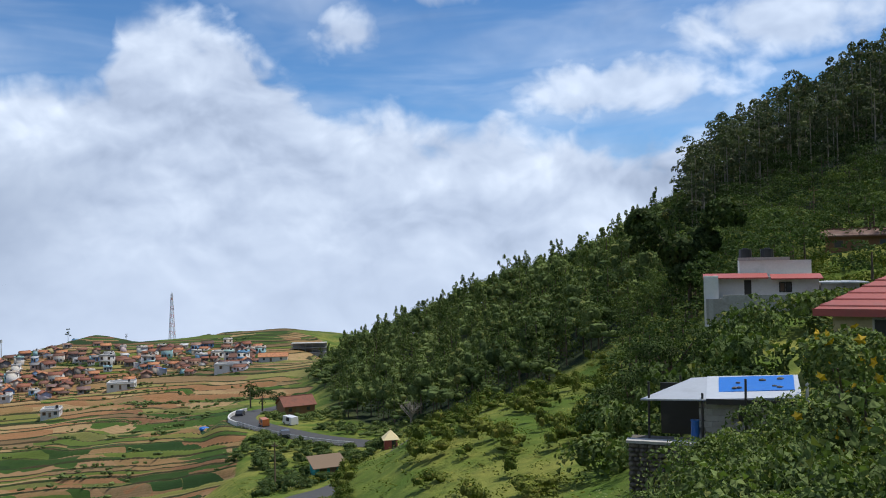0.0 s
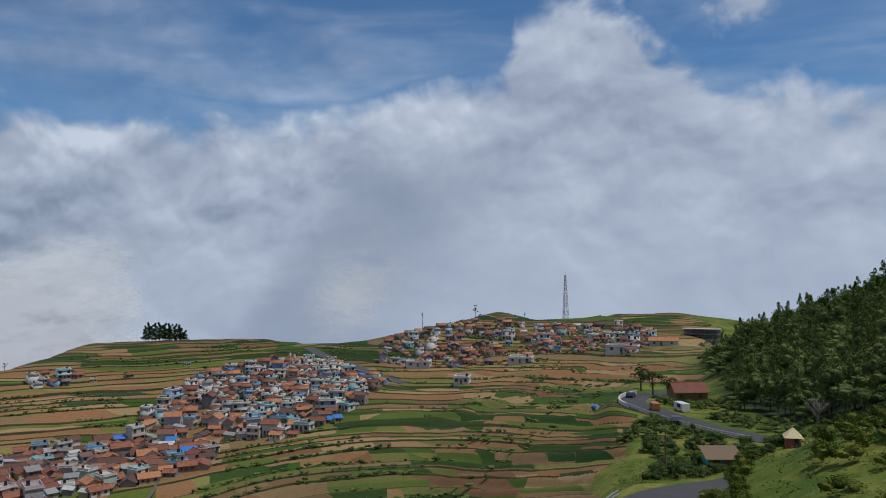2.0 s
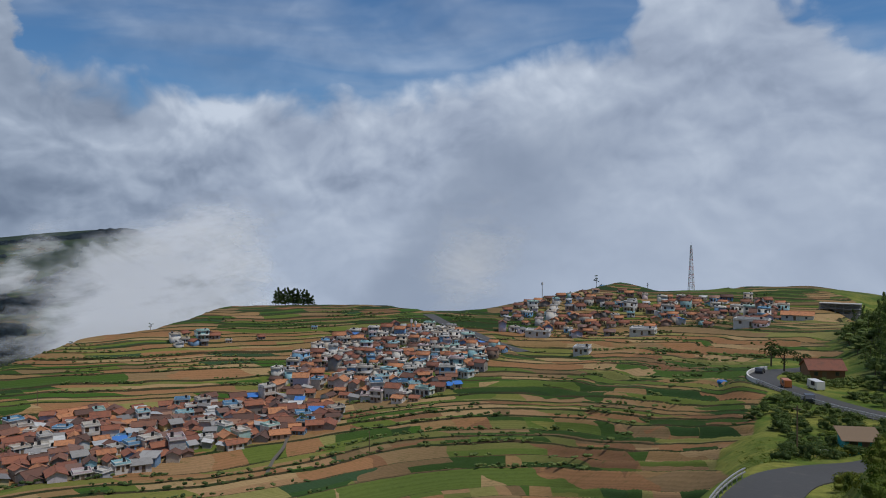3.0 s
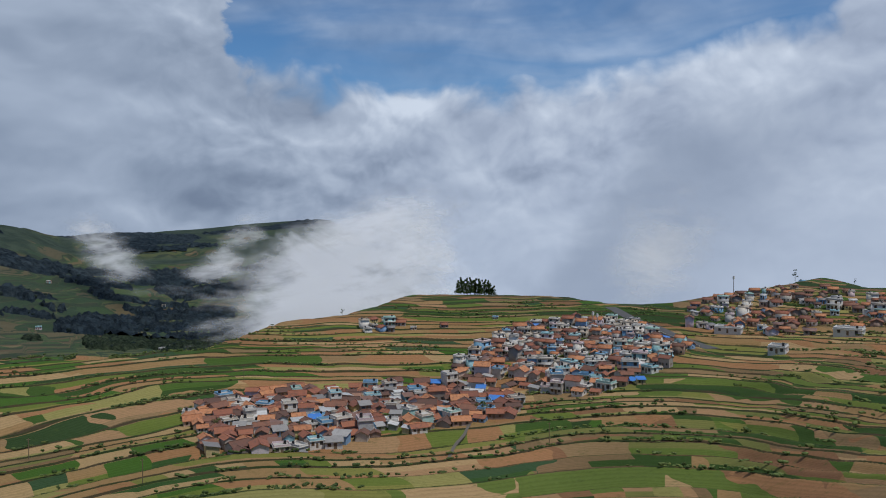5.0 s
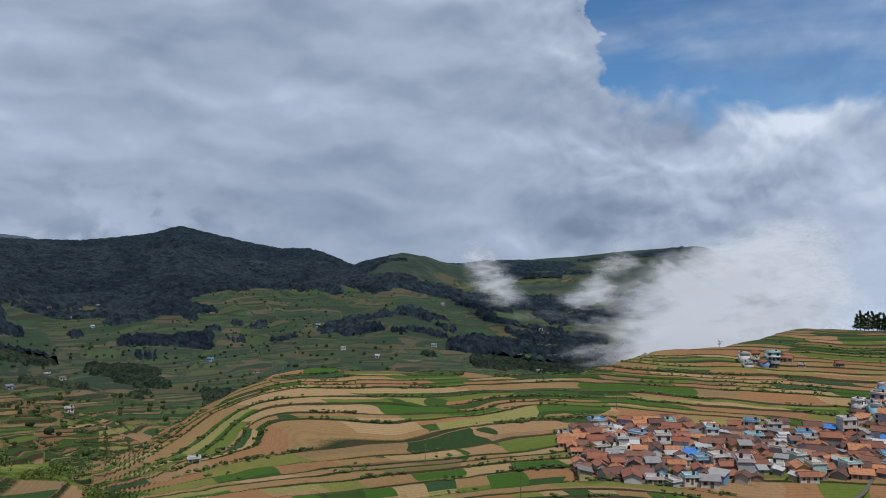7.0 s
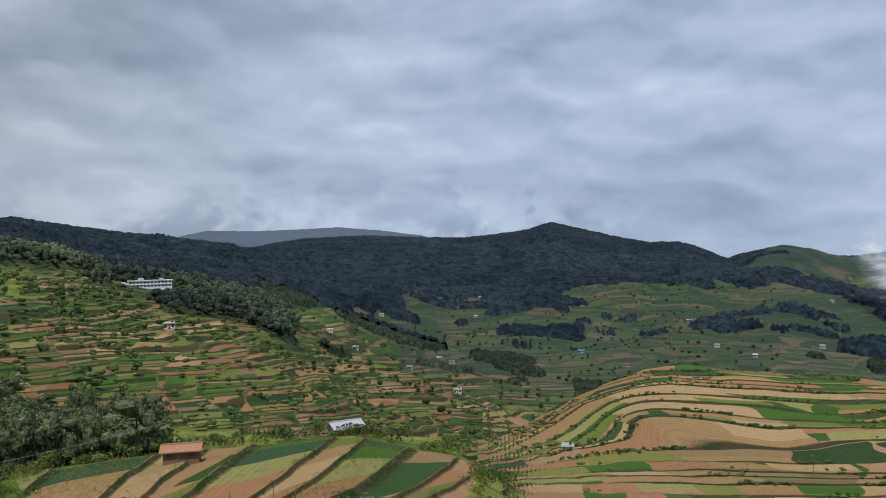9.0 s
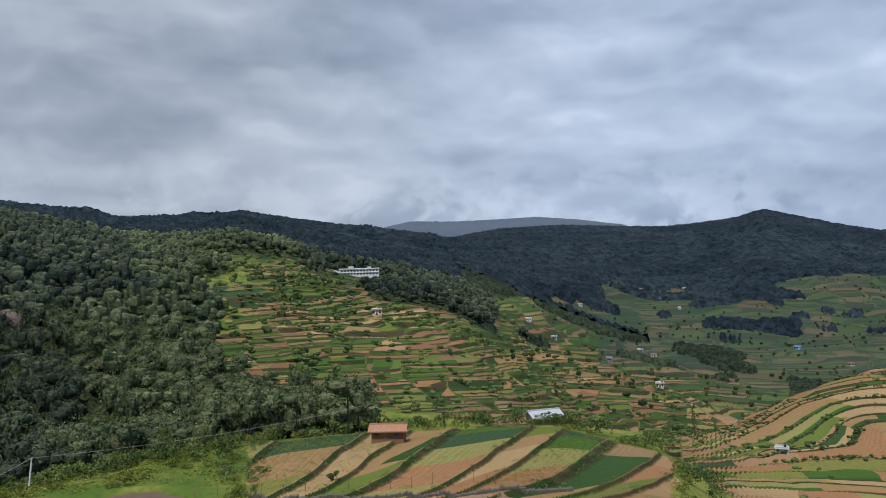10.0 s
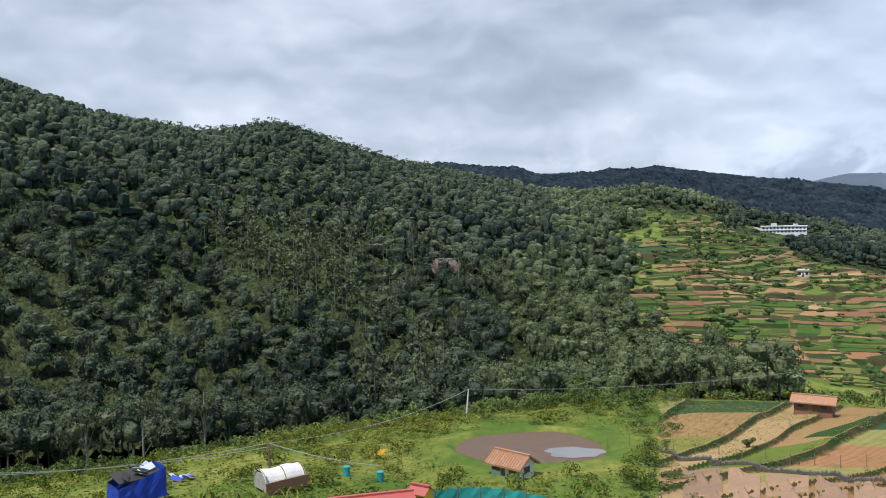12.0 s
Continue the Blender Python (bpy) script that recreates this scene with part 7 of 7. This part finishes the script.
def utility_pole(az, el, h, label="weathered wooden utility pole in the fields", lean=0.0, r0=40, r1=640, arm=True, mat="wood"):
    x, y, z, r = ground_at(az, el, r0, r1)
    t = thing("utility_pole", label, "pole", x, y, z, az)
    one_tube("pole", mat, t, (0, 0, -0.6), (lean, 0, h), 0.11, 0.08, 8)
    if arm:
        one_box("crossarm", "wood", t, lean - 0.5, lean + 0.5, -0.06, 0.06, h - 0.5, h - 0.38)
    return Vector((x, y, z + h)) + Vector((math.cos(radians(az)) * lean, math.sin(radians(az)) * lean, 0))


utility_pole(13.4, -14.8, 6.0, r0=90)
for az, el in ((78.1, -14.9), (71.3, -17.2), (42.8, -15.8), (64.5, -11.2), (85.0, -9.6)):
    utility_pole(az, el, 6.2)
utility_pole(-19.4, 1.2, 6.0, "thin grey roadside pole on the hill", r0=100)
utility_pole(-23.7, 1.8, 6.0, "thin grey roadside pole on the hill", r0=100)


# ---- the pond yard ----
def wires(a, b, sag, name="overhead_wire"):
    bm = bmesh.new()
    last = None
    for i in range(17):
        f = i / 16
        p = a.lerp(b, f) - Vector((0, 0, sag * 4 * f * (1 - f)))
        if last is not None:
            tube(bm, last, p, 0.03, n=4)
        last = p
    tagged(part(name, bm, "wire"), "thin sagging overhead electric wire", "wire")


P1 = utility_pole(144.6, -14.4, 3.9, "leaning pale concrete electric pole on the pond bank", 0.5, 70, 125, False, "pale_concrete")
P2 = utility_pole(158.7, -17.6, 3.1, "short wooden pole carrying wires beside the shelter", 0.0, 50, 80)
P3 = Vector((*point(182, 74), -18.5))
P4 = Vector((*point(122, 118), -22.5))
for off in (0.0, 0.35):
    wires(P3 + Vector((0, 0, off)), P2 + Vector((0, 0, -off)), 0.9)
wires(P2, P1, 1.1)
wires(P1, P4, 0.8)
wires(P2, Vector((*point(151, 66), -20.6)), 0.3)


def pond_hut():
    x, y = point(141.3, 74)
    t = gable_house(3.3, 2.2, 1.15, 0.7, "whitewash", "old_tile", 14, "white hut with a bright orange tiled roof by the pond", "hut")
    t.matrix_basis = pose(x, y, 74 * math.tan(radians(-18.1)), 0, 0, 141.3 - 38)


pond_hut()


def field_house():
    x, y = point(121.0, 112)
    t = gable_house(4.5, 2.6, 1.2, 0.5, "old_brick", "old_tile", 0, "brown mud-brick field house with an orange roof", "field_house")
    t.matrix_basis = pose(x, y, 112 * math.tan(radians(-13.15)), 0, 0, 121 - 8)
    x, y = point(109.9, 132)
    t = gable_house(4.8, 3.4, 1.5, 0.7, "concrete", "grey_tin", 0, "low farm shed with a white sheet roof", "farm_shed")
    t.matrix_basis = pose(x, y, height1(x, y) + 0.3, 0, 0, 109.9 + 25)
    x, y = point(112.3, 136)
    t = gable_house(5.2, 3.2, 1.2, 0.6, "old_brick", "rust_tin", 0, "low brown farm shed on the terrace edge", "farm_shed")
    t.matrix_basis = pose(x, y, height1(x, y) + 0.1, 0, 0, 112 + 5)


field_house()


def blue_shed():
    x, y = point(167.5, 64)
    t = thing("tarpaulin_shed", "ramshackle shed wrapped in deep blue tarpaulin", "shed", x, y, 64 * math.tan(radians(-17.5)), 167.5 + 20)
    bm = bmesh.new()
    n = 9
    rows = []
    for k in range(5):
        ring = []
        for s in range(4):
            for i in range(n):
                f = i / n
                cx, cy = [(-1.8 + 3.6 * f, -1.2), (1.8, -1.2 + 2.4 * f), (1.8 - 3.6 * f, 1.2), (-1.8, 1.2 - 2.4 * f)][s]
                w = 0.12 * noise.noise(Vector((cx * 1.7, cy * 1.7, k * 0.5)))
                ring.append(bm.verts.new((cx * (1 + w * 0.5), cy * (1 + w), -0.4 + k * (0.44 + 0.06 * cx))))
        rows.append(ring)
    for a, b in zip(rows, rows[1:]):
        for i in range(len(a)):
            j = (i + 1) % len(a)
            bm.faces.new((a[i], a[j], b[j], b[i]))
    part("tarpaulin", bm, "deep_blue_tarp", t)
    bm = bmesh.new()
    shed_roof(bm, 3.3, 2.2, 1.25, 1.5, 0.05, 0.06)
    part("roof_sheet", bm, "dark", t)
    rng = random.Random(2)
    for k in range(6):
        bm = bmesh.new()
        m = Matrix.Translation((rng.uniform(-1.2, 1.0), rng.uniform(-0.8, 0.8), 1.66)) @ Euler((rng.uniform(0.3, 0.9), rng.uniform(-0.5, 0.5), rng.uniform(0, 3))).to_matrix().to_4x4()
        box(bm, -0.6, 0.6, -0.3, 0.3, -0.02, 0.02, m)
        part("loose_sheet", bm, "grey_tin" if k % 2 else "dark", t)
    x, y, z, r = ground_at(164.5, -17.1, 40, 90)
    s = thing("scrap_heap", "heap of grey scrap sheets and blue cloth", "scrap", x, y, z)
    for k in range(7):
        bm = bmesh.new()
        m = Matrix.Translation((rng.uniform(-0.9, 0.9), rng.uniform(-0.5, 0.5), rng.uniform(0.05, 0.4))) @ Euler((rng.uniform(-0.6, 0.6), rng.uniform(-0.5, 0.5), rng.uniform(0, 3))).to_matrix().to_4x4()
        box(bm, -0.5, 0.5, -0.25, 0.25, -0.03, 0.03, m)
        part("sheet", bm, ("grey_tin", "deep_blue_tarp", "concrete")[k % 3], s)


blue_shed()


def arch_shelter():
    x, y = point(158.0, 67)
    t = thing("shelter", "low arched shelter under grey-white sheeting", "shelter", x, y, 67 * math.tan(radians(-17.8)), 158 + 25)
    bm = bmesh.new()
    n = 12
    a = [[bm.verts.new((px, 1.3 * math.cos(math.pi * i / n), -0.2 + 1.35 * math.sin(math.pi * i / n) * (1 + 0.06 * math.sin(px * 3)))) for i in range(n + 1)] for px in np.linspace(-1.8, 1.8, 8)]
    for p, q in zip(a, a[1:]):
        for i in range(n):
            bm.faces.new((p[i], p[i + 1], q[i + 1], q[i]))
    part("sheeting", bm, "pale_concrete", t)
    for px in (-1.7, 0.0, 1.7):
        bm = bmesh.new()
        for i in range(n):
            tube(bm, (px, 1.33 * math.cos(math.pi * i / n), -0.2 + 1.4 * math.sin(math.pi * i / n)), (px, 1.33 * math.cos(math.pi * (i + 1) / n), -0.2 + 1.4 * math.sin(math.pi * (i + 1) / n)), 0.04, n=5)
        part("hoop", bm, "wood", t)
    one_box("low_wall", "old_brick", t, -1.9, 1.9, -1.5, -1.35, -0.5, 0.45)
    one_box("end_wall", "concrete", t, -1.75, -1.68, -1.2, 1.2, -0.4, 0.95)


arch_shelter()


def yard_things():
    for az, el, h in ((153.3, -17.9, 0.85), (150.9, -18.4, 0.85)):
        x, y, z, r = ground_at(az, el, 40, 90)
        b = thing("barrel", "teal plastic drum standing on the grass", "barrel", x, y, z, group="teal drums")
        one_tube("body", "teal_net", b, (0, 0, -0.05), (0, 0, h), 0.33, 0.31, 14)
        one_tube("lid", "teal_net", b, (0, 0, h), (0, 0, h + 0.06), 0.34, 0.3, 14)
    x, y, z, r = ground_at(150.9, -16.9, 40, 100)
    b = thing("cloth", "yellow cloth spread over a bush", "cloth", x, y, z + 0.5, 150)
    bm = bmesh.new()
    g = [[bm.verts.new((-0.6 + 0.15 * i, -0.3 + 0.15 * j, 0.18 * noise.noise(Vector((i * 0.5, j * 0.6, 1))) + 0.06 * j)) for j in range(6)] for i in range(9)]
    for i in range(8):
        for j in range(5):
            bm.faces.new((g[i][j], g[i + 1][j], g[i + 1][j + 1], g[i][j + 1]))
    bmesh.ops.solidify(bm, geom=bm.faces[:], thickness=0.02)
    part("cloth", bm, "yellow_paint", b)
    x, y = point(148.0, 57)
    b = thing("shrine", "small bright yellow shrine box with a pink gabled roof", "shrine", x, y, 57 * math.tan(radians(-20.2)), 148 - 35)
    bm = bmesh.new()
    gable_walls(bm, 1.4, 1.1, 1.15, 0.4, 0.8)
    part("wall", bm, "yellow_paint", b)
    bm = bmesh.new()
    gable_roof(bm, 1.4, 1.1, 1.15, 0.4, 0.12, 0.05, 0)
    part("roof", bm, "red_tin", b)
    x, y = point(151.6, 54)
    b = gable_house(5.0, 3.6, 2.0, 0.55, "concrete", "red_tin", 0, "low building with a faded red sheet roof", "shed")
    b.matrix_basis = pose(x, y, 54 * math.tan(radians(-19.1)) - 2.85, 0, 0, 151 + 8)
    # shade net round the seedbed
    line = spline([point(a, r) for a, r in ((152.0, 62.5), (149.5, 63.5), (147, 64.5), (144.5, 65.5), (142.0, 65), (139.5, 63.5), (137, 62), (134.6, 61))], 6)
    z = height(line[:, 0], line[:, 1])
    f = thing("net_fence", "sagging teal shade-net fence round a seedbed", "fence", line[0, 0], line[0, 1], z[0])
    o = Vector((line[0, 0], line[0, 1], z[0]))
    bm = bmesh.new()
    low, mid_, top = [], [], []
    for i, ((px, py), pz) in enumerate(zip(line, z)):
        sag = 0.14 * math.sin(i * 1.05) ** 2
        low.append(bm.verts.new(Vector((px, py, pz - 0.1)) - o))
        mid_.append(bm.verts.new(Vector((px + 0.08 * math.sin(i * 2.0), py + 0.08 * math.cos(i * 1.7), pz + 0.6)) - o))
        top.append(bm.verts.new(Vector((px, py, pz + 1.25 - sag)) - o))
    for i in range(len(low) - 1):
        bm.faces.new((low[i], low[i + 1], mid_[i + 1], mid_[i]))
        bm.faces.new((mid_[i], mid_[i + 1], top[i + 1], top[i]))
    part("net", bm, "teal_net", f)
    for i in range(0, len(line), 4):
        p = Vector((line[i, 0], line[i, 1], z[i])) - o
        one_tube("post", "wood", f, p - Vector((0, 0, 0.4)), p + Vector((0, 0, 1.4)), 0.05, 0.04, 6)
    # retaining wall under the fan of terraces
    line = spline([point(a, r) for a, r in ((131.5, 84), (129, 81.5), (125, 80.5), (121, 80), (117, 79.5), (112.5, 80), (108, 82))], 8)
    z = height(line[:, 0], line[:, 1])
    w = thing("terrace_wall", "weathered dry-stone terrace wall above tilled plots", "wall", line[0, 0], line[0, 1], z[0])
    o = Vector((line[0, 0], line[0, 1], z[0]))
    rng = random.Random(12)
    for i in range(len(line) - 1):
        a, b = Vector((line[i, 0], line[i, 1], z[i])) - o, Vector((line[i + 1, 0], line[i + 1, 1], z[i + 1])) - o
        d = b - a
        m0 = Matrix.Rotation(math.atan2(d.y, d.x), 4, "Z")
        bm = bmesh.new()
        box(bm, -d.length / 2 - 0.02, d.length / 2 + 0.02, -0.2, 0.2, -1.0, 0.35, Matrix.Translation((a + b) / 2) @ m0)
        part("core", bm, "stone", w)
        for k in range(4):
            bm = bmesh.new()
            bmesh.ops.create_icosphere(bm, subdivisions=1, radius=0.5, matrix=Matrix.Translation(a.lerp(b, (k + 0.5) / 4) + Vector((0, 0, rng.uniform(0.05, 0.35)))) @ m0 @ Matrix.Diagonal((d.length / 3.6, 0.62, rng.uniform(0.4, 0.6), 1)))
            part("stone", bm, "stone", w)
    # fence posts of the pond dam and the field rim
    rng = random.Random(31)
    for k in range(16):
        az, r = 134.5 - k * 1.5, 84.5 + rng.uniform(-0.6, 0.6)
        x, y = point(az, r)
        p = thing("fence_post", "thin weathered wooden fence post", "fence post", x, y, height1(x, y), group="field fence posts")
        one_tube("stake", "wood", p, (0, 0, -0.3), (rng.uniform(-0.08, 0.08), 0, rng.uniform(0.9, 1.3)), 0.045, 0.035, 6)
    # tilled plots under the wall
    edges = [129.6, 126.6, 124.2, 121.2, 118.9, 116.7, 113.6, 110.8]
    for a1, a0 in zip(edges, edges[1:]):
        bm = bmesh.new()
        g = []
        for i in range(7):
            row = []
            for j in range(9):
                az, r = a0 + 0.18 + (a1 - a0 - 0.36) * i / 6, 65.5 + (78.3 - 65.5) * j / 8 + 0.25 * math.sin(az_wave(a0, i, j))
                x, y = point(az, r)
                row.append(bm.verts.new((x, y, height1(x, y) + 0.16 + (0.05 if i % 2 else 0.0))))
            g.append(row)
        for i in range(6):
            for j in range(8):
                bm.faces.new((g[i][j], g[i][j + 1], g[i + 1][j + 1], g[i + 1][j]))
        ext = bmesh.ops.extrude_face_region(bm, geom=bm.faces[:])
        for v in ext["geom"]:
            if isinstance(v, bmesh.types.BMVert):
                v.co.z -= 0.4
        bmesh.ops.recalc_face_normals(bm, faces=bm.faces)
        ob = part("field_plot", bm, "soil")
        tagged(ob, "freshly tilled brown field plot with dry soil", "field", "tilled plots below the wall")


def az_wave(a, i, j):
    return a * 3.0 + i * 0.9 + j * 0.4


yard_things()


def banana_clump():
    """Long arching leaves of a maize and banana patch."""
    rng = np.random.default_rng(3)
    quads = []
    for k in range(420):
        az, r = rng.uniform(156.5, 164.5), rng.uniform(55, 63)
        x, y = point(az, r)
        z = height1(x, y)
        a, L = rng.uniform(0, 6.28), rng.uniform(0.8, 1.7)
        d = np.array([math.cos(a), math.sin(a), 0.0])
        s = np.array([-d[1], d[0], 0.0]) * rng.uniform(0.05, 0.11)
        p = np.array([x, y, z + rng.uniform(-0.1, 0.5)])
        for j in range(3):
            f0, f1 = j / 3, (j + 1) / 3
            q0 = p + d * L * 0.55 * f0 + np.array([0, 0, L * (1.3 * f0 - 0.75 * f0 * f0)])
            q1 = p + d * L * 0.55 * f1 + np.array([0, 0, L * (1.3 * f1 - 0.75 * f1 * f1)])
            quads.append([q0 - s * (1 - f0 * 0.7), q0 + s * (1 - f0 * 0.7), q1 + s * (1 - f1 * 0.9), q1 - s * (1 - f1 * 0.9)])
    me = mesh_of_quads("maize_patch", np.array(quads), ["leaf_bright"], np.repeat(rng.uniform(0.2, 0.9, 420), 3))
    tagged(new("maize_patch", me), "patch of tall green maize with arching leaves", "crop", kind="stuff")


banana_clump()
